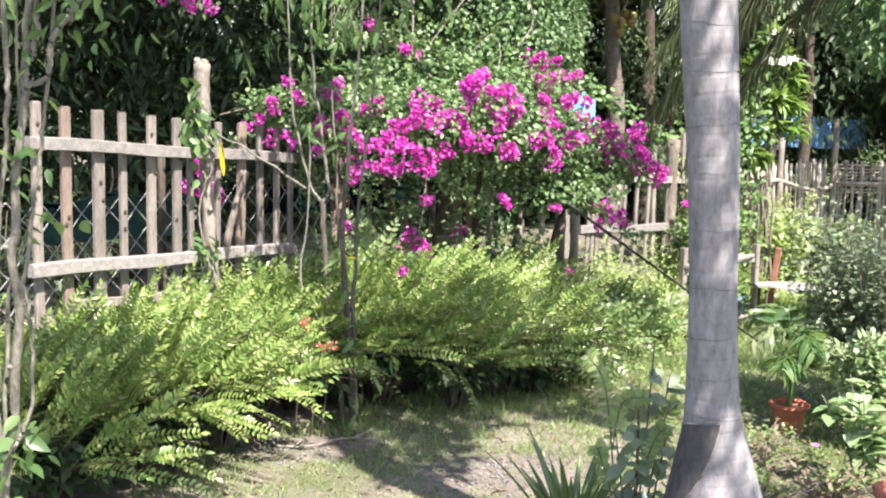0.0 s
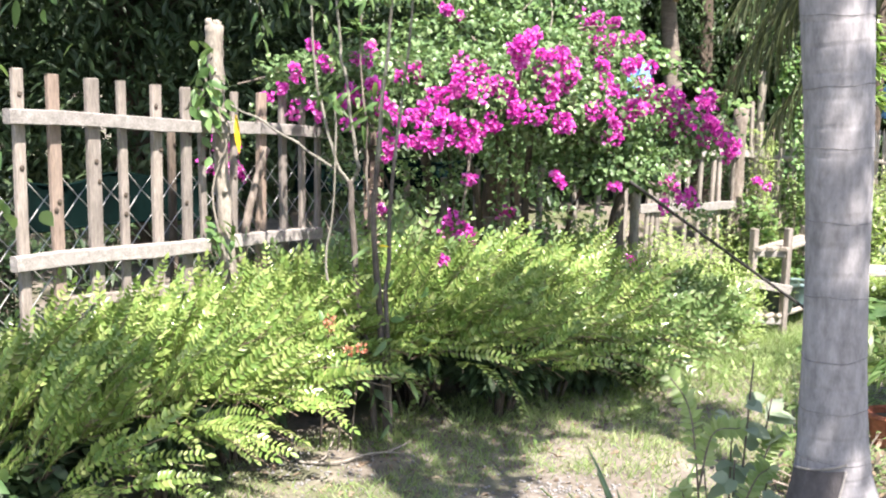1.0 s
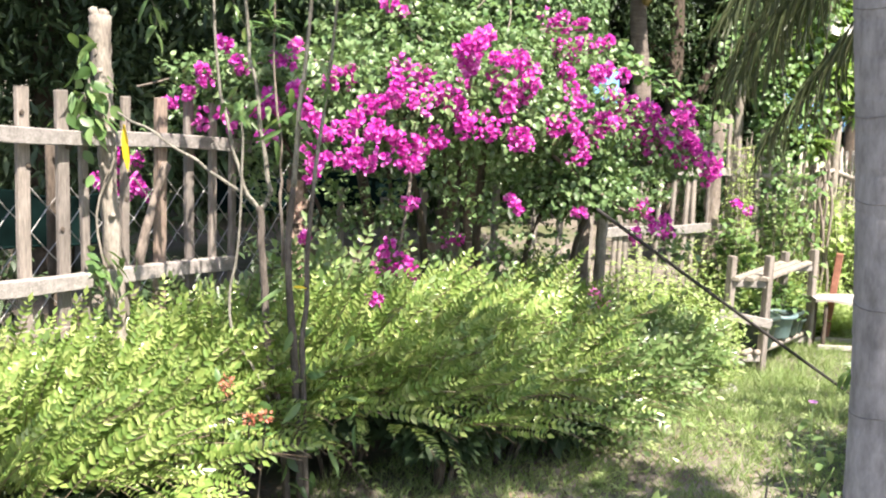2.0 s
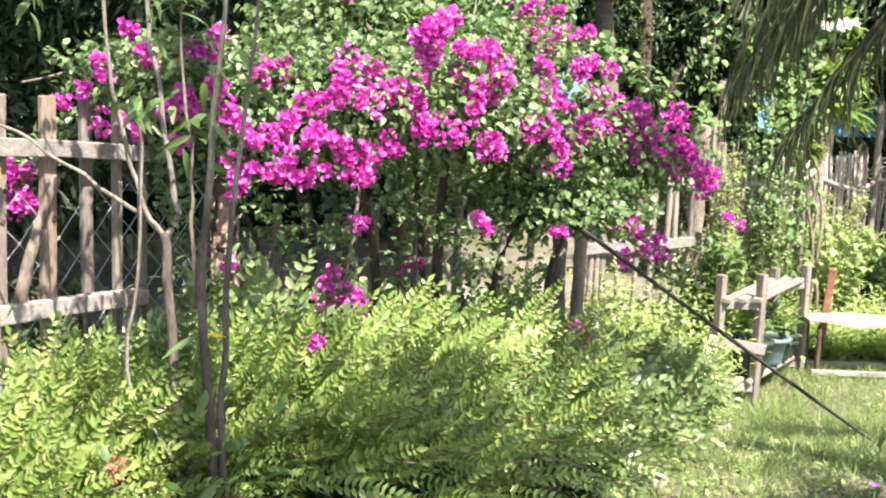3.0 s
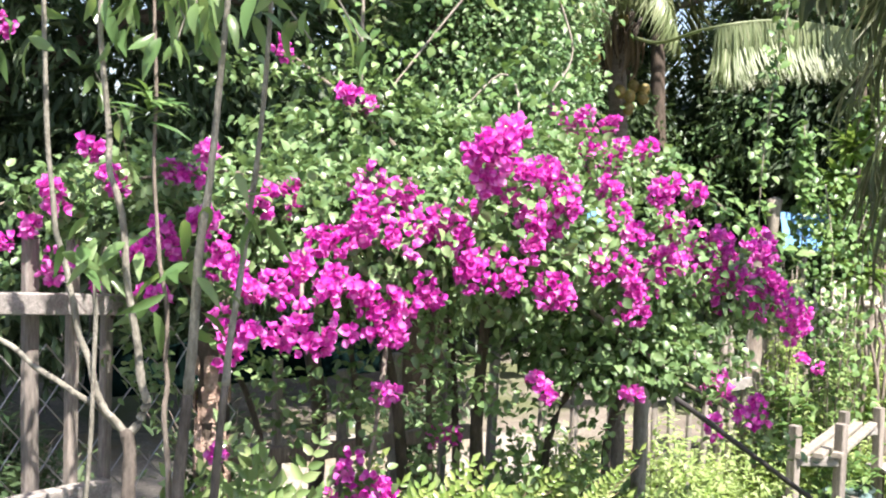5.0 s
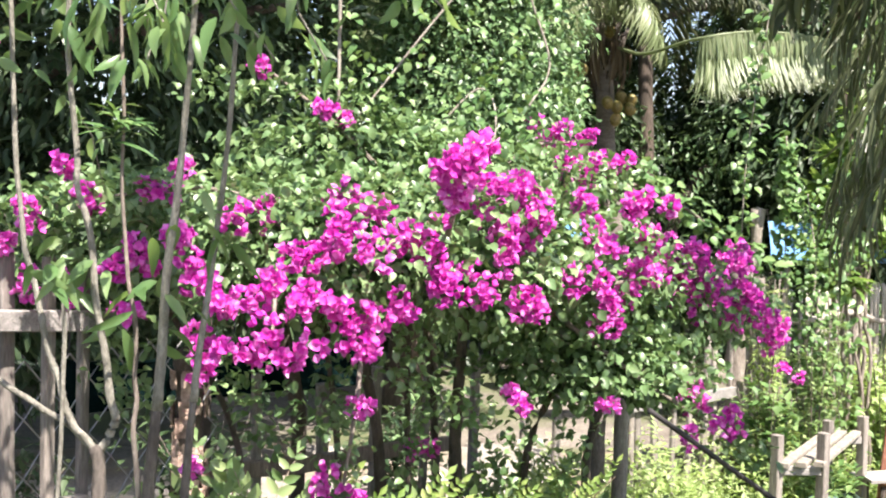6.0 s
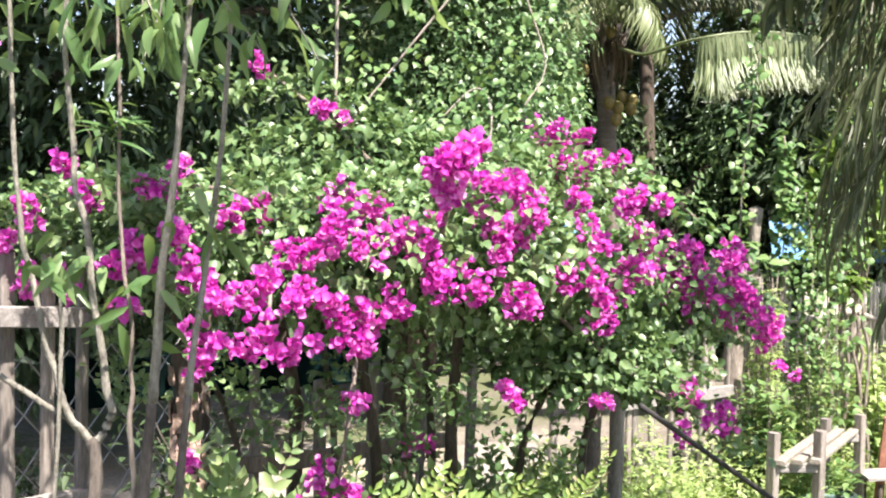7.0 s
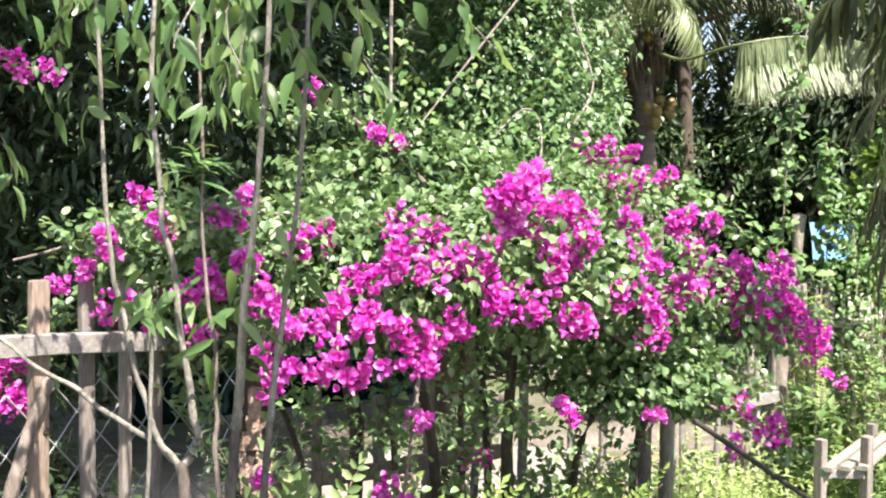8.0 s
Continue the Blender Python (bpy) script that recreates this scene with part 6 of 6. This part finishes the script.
rp = thing("guy_rope", "taut dark rope running down from the bougainvillea", "rope")
sh = Shape()
a, b = np.array([0.80, 5.43, 0.985]), np.array([2.34, 6.47, gz(2.34, 6.47) + 0.005])
pts = [a + (b - a) * k + np.array([0, 0, -0.006 * math.sin(math.pi * k)]) for k in np.linspace(0, 1, 7)]
tube(sh, pts, 0.0075, 0.0075, 40, 8, 0.05)
part("line", sh, ROPE, rp, smooth=True)
sh = Shape()
tube(sh, [b + [0.0, 0.0, -0.08], b + [0.02, 0.01, 0.05]], 0.014, 0.011, 5, 8)
part("peg", sh, BARK, rp, smooth=True)

# ---------------------------------------------------------------- plants by the palm
def strap_plant(name, label, x, y, n, length, width, material, spread=0.6, droop=0.35, category="plant"):
    t = thing(name, label, category, at=(x, y, gz(x, y)))
    for k in range(n):
        sh = Shape()
        a = k * 2.4 + rng.normal(0, 0.2)
        s = spread * rng.uniform(0.5, 1.1)
        d = np.array([math.cos(a) * s, math.sin(a) * s, 1.0])
        L = length * rng.uniform(0.7, 1.1)
        u = np.linspace(0, 1, 9)
        mid = np.outer(u, unit(d)) * L + np.outer(u ** 2.4, [math.cos(a), math.sin(a), -0.9]) * L * droop
        side = np.array([-math.sin(a), math.cos(a), 0])
        w = width * np.sin(np.pi * np.clip(u * 0.72 + 0.28, 0, 1)) ** 0.8
        nor = unit(np.cross(np.gradient(mid, axis=0), side[None]))
        v = np.vstack([mid - side * w[:, None] / 2 + nor * (w[:, None] * 0.16), mid, mid + side * w[:, None] / 2 + nor * (w[:, None] * 0.16), mid - nor * 0.004])
        f = [[i, i + 9, i + 10, i + 1] for i in range(8)] + [[i + 9, i + 18, i + 19, i + 10] for i in range(8)] + [[i + 27, i, i + 1, i + 28] for i in range(8)] + [[i + 18, i + 27, i + 28, i + 19] for i in range(8)]
        sh.add(v, f)
        part("leaf", sh, material, t, smooth=True)
    return t


strap_plant("strap_leaved_plant", "clump of green tapering aloe-like leaves in the ground", 0.56, 3.28, 30, 0.47, 0.032, ALOE_LEAF, 0.55, 0.10)
strap_plant("agave", "pale blue-green agave with broad pointed leaves", 0.68, 2.50, 13, 0.61, 0.10, AGAVE_LEAF, 0.30, 0.04, "succulent")



def leafy_bush(label, x, y, rx, ry, h, n, L, W, material, stems=9, name="garden_bush", kind="ovate", low=0.1, loose=0.02):
    z = gz(x, y)
    t = thing(name, label, "bush", at=(x, y, z))
    st, lv = Shape(), Shape()
    for k in range(stems):
        a = rng.uniform(0, 6.28)
        q = np.array([math.cos(a) * rx * rng.uniform(0.2, 0.8), math.sin(a) * ry * rng.uniform(0.2, 0.8), h * rng.uniform(0.65, 1.0)])
        line = glide([q * [0.1, 0.1, 0] - [0, 0, 0.02], q * [0.45, 0.45, 0.55], q], 12)
        tube(st, line, 0.0045, 0.0018, 12, 6, 0.05)
        m = n // stems
        u = rng.uniform(low, 1, m)
        P = line[(u * 11).astype(int)] + rng.normal(0, loose, (m, 3))
        d = scatter(m)
        blades(lv, P, unit(d * [1, 1, 0.5] + [[0, 0, 0.1]]), unit(d * 0.3 + [[0, 0, 1]]), L * rng.uniform(0.6, 1.2, m), W * rng.uniform(0.7, 1.1, m), 0.2, 0.2, kind)
    part("branchwork", st, BARK, t, smooth=True, kind="stuff")
    part("foliage", lv, material, t)
    return t


def build_trunk_side_plant():
    """Dark thin stems with broad bluish leaves, and arching sprays of small pale leaves."""
    x, y = 0.69, 3.08
    z = gz(x, y)
    o = np.array([x, y, z])
    t = thing("garden_bush", "grey-green plant with dark thin stems beside the palm trunk", "bush", at=o)
    broad, pale = Shape(), Shape()
    for tip in ((0.745, 3.08, 0.82), (0.805, 3.12, 0.72), (0.70, 3.02, 0.60), (0.64, 3.06, 0.56), (0.78, 3.02, 0.56), (0.72, 3.14, 0.68)):
        q = np.array(tip) - o
        line = glide([q * [0.1, 0.1, 0], q * [0.5, 0.6, 0.5] + [0.012, 0, 0], q], 16)
        sh = Shape()
        tube(sh, line, 0.0042, 0.002, 20, 6, 0.06)
        part("stem", sh, STEM_BARK, t, smooth=True)
        n = 17
        u = np.sort(rng.uniform(0.35, 1.0, n))
        P = line[(u * 15).astype(int)] + rng.normal(0, 0.008, (n, 3))
        d = scatter(n) * [1, 1, 0.5] + [0, -0.1, 0.15]
        blades(broad, P, d, scatter(n) * 0.35 + [[0.1, -0.5, 0.8]], 0.062 * rng.uniform(0.6, 1.15, n), 0.040 * rng.uniform(0.7, 1.1, n), 0.12, 0.2, "broad")
    for pts in ([(0.66, 3.1, 0.30), (0.625, 3.1, 0.60), (0.60, 3.1, 0.71), (0.555, 3.09, 0.775)], [(0.64, 3.1, 0.50), (0.66, 3.08, 0.64), (0.72, 3.06, 0.665)], [(0.74, 3.08, 0.40), (0.79, 3.08, 0.60), (0.82, 3.08, 0.64)],
                [(0.66, 3.08, 0.30), (0.60, 3.06, 0.48), (0.58, 3.04, 0.52)], [(0.70, 3.06, 0.35), (0.74, 3.0, 0.55), (0.77, 2.98, 0.60)]):
        line = glide(np.array(pts) - o, 26)
        sh = Shape()
        tube(sh, line, 0.003, 0.0015, 18, 6)
        part("spray_stem", sh, BARK, t, smooth=True)
        k = np.repeat(np.arange(5, 26), 2)
        side = np.tile([-1.0, 1.0], 21)[:, None]
        tan = np.gradient(line, axis=0)[k]
        d = unit(unit(np.cross(tan, [[0, -1, 0.3]])) * side + unit(tan) * 0.4 + rng.normal(0, 0.2, (42, 3)))
        blades(pale, line[k], d, scatter(42) * 0.3 + [[0.1, -0.6, 0.7]], 0.034 * rng.uniform(0.7, 1.1, 42), 0.015, 0.12, 0.2, "broad")
    part("broad_foliage", broad, GREY_LEAF, t, "broad bluish-green leaves")
    part("pale_foliage", pale, WEED, t, "small pale leaves in two rows")


build_trunk_side_plant()
leafy_bush("grey-green shrub with small rounded leaves", 2.14, 4.92, 0.56, 0.40, 1.00, 7000, 0.040, 0.026, GREY_LEAF, 60, low=0.35, loose=0.075)
leafy_bush("low bush with pale creamy-green leaf heads", 1.98, 4.50, 0.26, 0.18, 0.56, 900, 0.046, 0.030, BROAD_LEAF, 22, low=0.55, loose=0.03)
leafy_bush("small bush with broad pale-green leaves", 1.82, 4.06, 0.26, 0.20, 0.46, 170, 0.088, 0.058, BROAD_LEAF, 12, kind="broad", low=0.35)
for x, y in ((1.35, 4.1), (1.6, 3.85), (1.25, 3.7), (1.42, 4.3)):
    leafy_bush("low tangle of dry brown weeds by the palm", x, y, 0.36, 0.28, 0.14, 300, 0.045, 0.018, LITTER, 18, "dry_weed", loose=0.04)
    leafy_bush("small green weeds sprouting by the palm", x + 0.08, y + 0.1, 0.30, 0.25, 0.17, 330, 0.035, 0.018, BUSH_LEAF, 16, "garden_weed", loose=0.03)
for x, y in ((-1.9, 6.4), (-1.3, 7.0), (-2.6, 6.9), (-0.6, 7.8), (-1.7, 8.0), (0.3, 8.6)):
    leafy_bush("dark leafy undergrowth beyond the fence", x, y, 0.45, 0.35, rng.uniform(0.6, 0.95), 900, 0.09, 0.035, DARK_LEAF, 18, "undergrowth_bush", loose=0.06)
for x, y, h in ((3.5, 11.6, 1.2), (4.4, 11.9, 1.1), (5.3, 12.1, 1.4), (2.7, 11.4, 1.1)):
    leafy_bush("sunlit leafy bush beyond the bamboo fence", x, y, 0.5, 0.4, h, 1300, 0.08, 0.04, TREE_LEAF, 22, "undergrowth_bush", loose=0.06)
leafy_bush("leafy green bush by the bamboo fence", 3.1, 8.9, 0.5, 0.4, 0.95, 1500, 0.07, 0.045, WEED, 30, low=0.1)
leafy_bush("leafy green bush by the bamboo fence", 3.6, 9.3, 0.6, 0.5, 0.8, 1500, 0.08, 0.05, VINE_LEAF, 30, low=0.1)
leafy_bush("tall weedy bush at the corner of the fence", 2.45, 8.35, 0.28, 0.25, 1.25, 900, 0.06, 0.03, BUSH_LEAF, 16, low=0.1)
leafy_bush("tall pale willowy weeds at the corner of the fence", 2.12, 8.15, 0.16, 0.18, 1.40, 1500, 0.05, 0.016, WEED, 18, low=0.1, kind="leaflet")
leafy_bush("bright weedy bush before the bamboo fence", 2.75, 8.95, 0.25, 0.2, 1.1, 1500, 0.05, 0.018, WEED, 20, low=0.1, kind="leaflet")
leafy_bush("bright weedy bush before the bamboo fence", 3.35, 9.6, 0.4, 0.3, 1.0, 1800, 0.055, 0.022, WEED, 26, low=0.1, kind="leaflet")
leafy_bush("dark creeper bush below the corner post", 2.05, 7.95, 0.22, 0.2, 0.95, 700, 0.07, 0.045, VINE_LEAF, 14, low=0.1)

planter(1.75, 4.75, gz(1.75, 4.75), 0.078, 0.14, TERRACOTTA, "terracotta pot holding a small palm", 0.012)
pp = thing("potted_palm", "small potted palm with arching yellow-green fronds", "plant", at=(1.75, 4.75, gz(1.75, 4.75) + 0.11))
for k in range(9):
    a, r, top = k * 2.4, rng.uniform(0.10, 0.24), rng.uniform(0.28, 0.50)
    o = np.array([math.cos(a), math.sin(a), 0])
    frond(pp, [(0, 0, 0), o * r * 0.2 + [0, 0, top * 0.55], o * r * 0.6 + [0, 0, top], o * r * 1.25 + [0, 0, top * 0.86]], 0.12, LONG_LEAF if k % 4 else PALE_FROND, 14, 0.019, 0.35, 0.8, 0.40, 0.005)
planter(1.76, 3.55, gz(1.76, 3.55), 0.10, 0.20, TERRACOTTA, "round terracotta pot among the plants", 0.015)


def build_frangipani():
    x, y = 2.82, 8.85
    z = gz(x, y)
    t = thing("frangipani", "slender tree with long glossy leaves and white flowers", "tree", at=(x, y, z))
    for pts in ([(0, 0, 0), (0.01, 0, 0.6), (-0.03, 0, 1.4), (-0.02, 0, 1.9)], [(0.03, 0.02, 0), (0.05, 0, 0.8), (0.10, 0, 1.6), (0.16, 0, 2.0)], [(-0.03, 0, 0), (-0.05, 0.02, 0.9), (-0.10, 0, 1.6)], [(0.06, 0, 0.9), (0.13, 0.03, 1.3), (0.2, 0.02, 1.65)]):
        sh = Shape()
        tube(sh, pts, 0.016, 0.011, 14, 8, 0.05)
        part("stem", sh, PALE_BARK, t, smooth=True)
    lv = Shape()
    for c in ((0.16, 0, 2.05), (-0.02, 0, 2.0), (0.2, 0.02, 1.72), (-0.10, 0, 1.65), (0.05, 0, 2.25), (0.08, -0.05, 1.55), (0.0, 0, 1.45), (0.22, 0, 1.9), (-0.2, -0.05, 1.8), (-0.15, 0, 1.5), (0.26, -0.05, 1.5), (0.1, -0.08, 1.75), (-0.05, -0.1, 1.3), (0.24, 0, 1.72), (0.0, -0.05, 2.2), (-0.12, -0.05, 2.0)):
        n = 60
        d = scatter(n) * [1, 1, 0.5] + [0, 0, 0.1]
        blades(lv, np.array(c) + rng.normal(0, 0.02, (n, 3)), d, scatter(n) * 0.3 + [[0, 0, 1]], rng.uniform(0.11, 0.19, n), rng.uniform(0.035, 0.05, n), 0.04, 0.3, "slim")
    part("foliage", lv, FRANGIPANI_LEAF, t)
    for c, m in (((0.12, -0.14, 2.04), 11), ((0.03, -0.12, 2.13), 5), ((0.05, -0.1, 2.26), 5)):
        for k in range(m):
            sh = Shape()
            a = np.arange(5) * 1.257
            cc = np.array(c) + rng.normal(0, 0.03, 3) * [1.7, 1, 0.5]
            blades(sh, np.repeat(cc[None], 5, 0), np.stack([np.cos(a), 0.4 * np.sin(a) - 0.3, np.sin(a) * 0.5 + 0.3], -1), np.repeat([[0, -0.5, 1.0]], 5, 0), 0.05, 0.034, 0.1, 0.1, "round")
            part("flower", sh, WHITE_PETAL, t, "white frangipani blossom")


build_frangipani()

# red blossoms in the hedge
for x, y, z in ((-0.401, 4.36, 0.590), (-0.335, 4.36, 0.475), (-0.288, 4.36, 0.488), (-0.405, 4.37, 0.565)):
    t = thing("ixora_flower", "small red-orange blossom among the hedge leaves", "flower", "red hedge blossoms")
    sh = Shape()
    d = scatter(26)
    blades(sh, np.array([x, y, z]) + d * 0.012, d, scatter(26), 0.015, 0.010)
    part("flower_head", sh, IXORA, t)
    sh = Shape()
    tube(sh, [(x, y, z), (x - 0.02, y + 0.08, z - 0.12), (x - 0.06, y + 0.18, gz(x - 0.06, y + 0.18) - 0.01)], 0.0025, 0.004, 10, 5)
    part("stalk", sh, STEM_BARK, t, smooth=True)
    sh = Shape()
    n = 12
    p = np.c_[rng.normal(x - 0.02, 0.02, n), rng.normal(y + 0.07, 0.02, n), rng.uniform(z - 0.16, z - 0.01, n)]
    blades(sh, p, scatter(n) * [1, 1, 0.4], scatter(n) * 0.3 + [[0, -0.3, 1]], 0.042, 0.020, 0.15, 0.2, "broad")
    part("foliage", sh, VINE_LEAF, t)

# a dead twig on the soil under the hedge
twig = thing("fallen_twig", "crooked pale dead twig lying on the soil", "twig")
for pts in ([(-0.57, 4.54, 0.10), (-0.54, 4.43, 0.052), (-0.49, 4.39, 0.045), (-0.43, 4.42, 0.052), (-0.40, 4.50, 0.11)], [(-0.49, 4.39, 0.046), (-0.38, 4.38, 0.05), (-0.28, 4.45, 0.058), (-0.20, 4.48, 0.058), (-0.14, 4.47, 0.055)], [(-0.20, 4.48, 0.058), (-0.15, 4.52, 0.07), (-0.12, 4.53, 0.085)]):
    sh = Shape()
    tube(sh, pts, 0.006, 0.003, 24, 7, 0.15)
    part("branchlet", sh, PALE_BARK, twig, smooth=True)


# a single pink periwinkle and a fallen bract near the palm
def build_periwinkle(x, y, top):
    z = gz(x, y)
    t = thing("periwinkle", "small pink periwinkle with one open flower in the grass", "flower", at=(x, y, z))
    h = top - z
    for k in range(4):
        sh = Shape()
        a = k * 1.7
        tip = (0.0, 0.0, h - 0.01) if k == 0 else (0.10 * math.cos(a), 0.10 * math.sin(a), h * 0.75)
        tube(sh, [(0, 0, -0.01), (tip[0] * 0.4, tip[1] * 0.4, h * 0.5), tip], 0.003, 0.002, 10, 6)
        part("stem", sh, BUSH_LEAF, t, smooth=True)
    lv = Shape()
    n = 46
    d = scatter(n)
    P = np.c_[rng.normal(0, 0.05, (n, 2)), rng.uniform(0.25, 0.92, n) * h]
    blades(lv, P, d * [1, 1, 0.3], d * 0.3 + [[0, 0, 1]], 0.05, 0.022, 0.1, 0.2, "broad")
    part("foliage", lv, BUSH_LEAF, t)
    fl = Shape()
    a = np.arange(5) * 1.257
    blades(fl, np.repeat([[0, 0, h]], 5, 0), np.stack([np.cos(a), np.sin(a) * 0.8 - 0.1, 0.25 + 0 * a], -1), np.repeat([[0, -0.5, 1.0]], 5, 0), 0.014, 0.012, 0.05, 0.05, "broad")
    part("flower", fl, PERIWINKLE, t, "pink five-petalled flower")


build_periwinkle(1.23, 4.20, 0.63)
fb = thing("fallen_bract", "fallen magenta bract lying among dry leaves", "petal")
sh = Shape()
blades(sh, [(1.76, 4.43, gz(1.76, 4.43) + 0.05)] * 3, [(1, 0.2, 0.3), (-0.5, 0.8, 0.3), (-0.4, -0.9, 0.3)], [(0, -0.4, 1)] * 3, 0.024, 0.022, 0.2, 0.1, "broad")
part("bract", sh, BRACT, fb)


# ---------------------------------------------------------------- grass, weeds and litter
def keep_lawn(p):
    """Where grass grows: thick beyond the bare trodden patch, thin before it."""
    x, y = p[:, 0], p[:, 1]
    n = np.array([noise.noise(Vector((a * 1.6, b * 1.6, 3.3))) for a, b in p])
    line = 4.98 + 1.0 * (x - 0.0)
    front = y < line + 0.25
    dens = np.clip(0.85 + 1.0 * n + (y - 4.2) * 0.5, 0.12, 1.0)
    for cx, cy, rx, ry in ((-0.44, 4.36, 0.30, 0.17), (0.40, 4.10, 0.36, 0.28)):
        bare = ((x - cx) / rx) ** 2 + ((y - cy) / ry) ** 2 + 0.5 * n
        dens = np.where(bare < 1.0, 0.05, dens)
    return front & (rng.random(len(p)) < dens)


def build_grass():
    lawn = Shape()
    p = np.stack([rng.uniform(-1.0, 4.2, 170000), rng.uniform(2.9, 9.5, 170000)], -1)
    p = p[keep_lawn(p) | (p[:, 0] > 1.5)]
    n = len(p)
    P = np.c_[p, ground_z(p[:, 0], p[:, 1]) - 0.003]
    d = unit(rng.normal(0, 0.75, (n, 3)) * [1, 1, 0] + [[0, 0, 1.0]])
    tuft = np.clip(0.9 + 1.1 * np.array([noise.noise(Vector((a * 5.5, b * 5.5, 1.7))) for a, b in p]), 0.35, 1.7)
    blades(lawn, P, d, scatter(n) * [1, 1, 0.1], rng.uniform(0.025, 0.075, n) * tuft * np.clip(0.7 + (p[:, 1] - 4.2) * 0.35, 0.7, 1.4), rng.uniform(0.0025, 0.0055, n), 0, 0.25, "grass")
    p = np.stack([rng.uniform(-3.5, 5.0, 60000), rng.uniform(-2.0, 3.0, 60000)], -1)
    p = p[np.array([noise.noise(Vector((a * 0.9, b * 0.9, 2.2))) for a, b in p]) > -0.1]
    n = len(p)
    blades(lawn, np.c_[p, ground_z(p[:, 0], p[:, 1]) - 0.003], unit(rng.normal(0, 0.75, (n, 3)) * [1, 1, 0] + [[0, 0, 1.0]]), scatter(n) * [1, 1, 0.1], rng.uniform(0.025, 0.07, n), rng.uniform(0.003, 0.006, n), 0, 0.25, "grass")
    ob = new("grass", lawn.mesh("grass", GRASS))
    tagged(ob, "short uneven sunlit grass with bare patches", "grass", kind="stuff")
    weeds = Shape()
    m = 22000
    p = np.stack([rng.uniform(0.7, 3.4, m), rng.uniform(6.2, 10.2, m)], -1)
    u = (p[:, 1] - 5.75) - (p[:, 0] + 0.5) * 0.98
    keep = (u < 0.1) & (u > -1.2) & ~((p[:, 0] > 1.8) & (p[:, 1] < 8.4) & (u < -0.42))
    p = p[keep]
    k = 10
    tall = np.array([noise.noise(Vector((a * 2.4, b * 2.4, 8.1))) for a, b in p])
    h = rng.uniform(0.12, 0.34, len(p)) * np.clip(1.0 + 1.3 * tall + np.clip(u[keep] + 0.45, 0, 0.5) * 2.0, 0.35, 2.4)
    base = np.c_[p, ground_z(p[:, 0], p[:, 1])]
    top = np.c_[rng.normal(0, 0.05, (len(p), 2)), h]
    P = (base[:, None] + np.linspace(0.15, 1, k)[None, :, None] * top[:, None]).reshape(-1, 3)
    n = len(P)
    blades(weeds, P, scatter(n) * [1, 1, 0.4] + [0, 0, 0.35], scatter(n) * 0.3 + [[0, 0, 1]], rng.uniform(0.03, 0.06, n), rng.uniform(0.012, 0.022, n), 0.15, 0.2, "leaflet")
    ob = new("weeds", weeds.mesh("weeds", WEED))
    tagged(ob, "knee-high pale green weeds along the low fence", "weeds", kind="stuff")
    low = Shape()
    m = 2600
    p = np.stack([rng.uniform(-0.6, 4.0, m), rng.uniform(4.9, 8.6, m)], -1)
    p = p[(p[:, 1] < 5.1 + p[:, 0]) & np.array([noise.noise(Vector((a * 1.3, b * 1.3, 5.0))) > -0.05 for a, b in p])]
    P = np.repeat(np.c_[p, ground_z(p[:, 0], p[:, 1]) + 0.012], 5, 0)
    n = len(P)
    blades(low, P + rng.normal(0, 0.012, (n, 3)) * [1, 1, 0.4], scatter(n) * [1, 1, 0.3] + [0, 0, 0.25], scatter(n) * 0.25 + [[0, 0, 1]], rng.uniform(0.02, 0.045, n), rng.uniform(0.010, 0.02, n), 0.15, 0.2)
    ob = new("lawn_weeds", low.mesh("lawn_weeds", WEED))
    tagged(ob, "small broad-leaved weeds scattered in the grass", "weeds", kind="stuff")
    peb = Shape()
    for cx, cy, rx, ry, m in ((-0.44, 4.36, 0.34, 0.2, 240), (0.40, 4.10, 0.42, 0.34, 520)):
        for _ in range(m):
            px, py = cx + rng.normal(0, 0.55) * rx, cy + rng.normal(0, 0.55) * ry
            r = rng.uniform(0.003, 0.010)
            d = np.array([[1, 0, 0], [0, 1, 0], [-1, 0, 0], [0, -1, 0], [0, 0, 0.7], [0, 0, -0.7]]) * rng.uniform(0.7, 1.3, (6, 1)) * r
            peb.add(d + [px, py, gz(px, py) + r * 0.3], [[0, 1, 4], [1, 2, 4], [2, 3, 4], [3, 0, 4], [1, 0, 5], [2, 1, 5], [3, 2, 5], [0, 3, 5]])
    ob = new("pebbles", peb.mesh("pebbles", STONE, True))
    tagged(ob, "small pale pebbles on the bare soil", "pebbles", kind="stuff")
    dry = Shape()
    n = 2600
    p = np.stack([rng.uniform(-1.6, 2.4, n), rng.uniform(2.6, 6.6, n)], -1)
    P = np.c_[p, ground_z(p[:, 0], p[:, 1]) + 0.004]
    d = scatter(n) * [1, 1, 0.12]
    blades(dry, P, d, scatter(n) * 0.35 + [[0, 0, 1]], rng.uniform(0.02, 0.06, n), rng.uniform(0.01, 0.022, n), 0.25, 0.2)
    ob = new("leaf_litter", dry.mesh("leaf_litter", LITTER))
    tagged(ob, "scattered dry brown leaves on the soil", "dry leaves", kind="stuff")


build_grass()
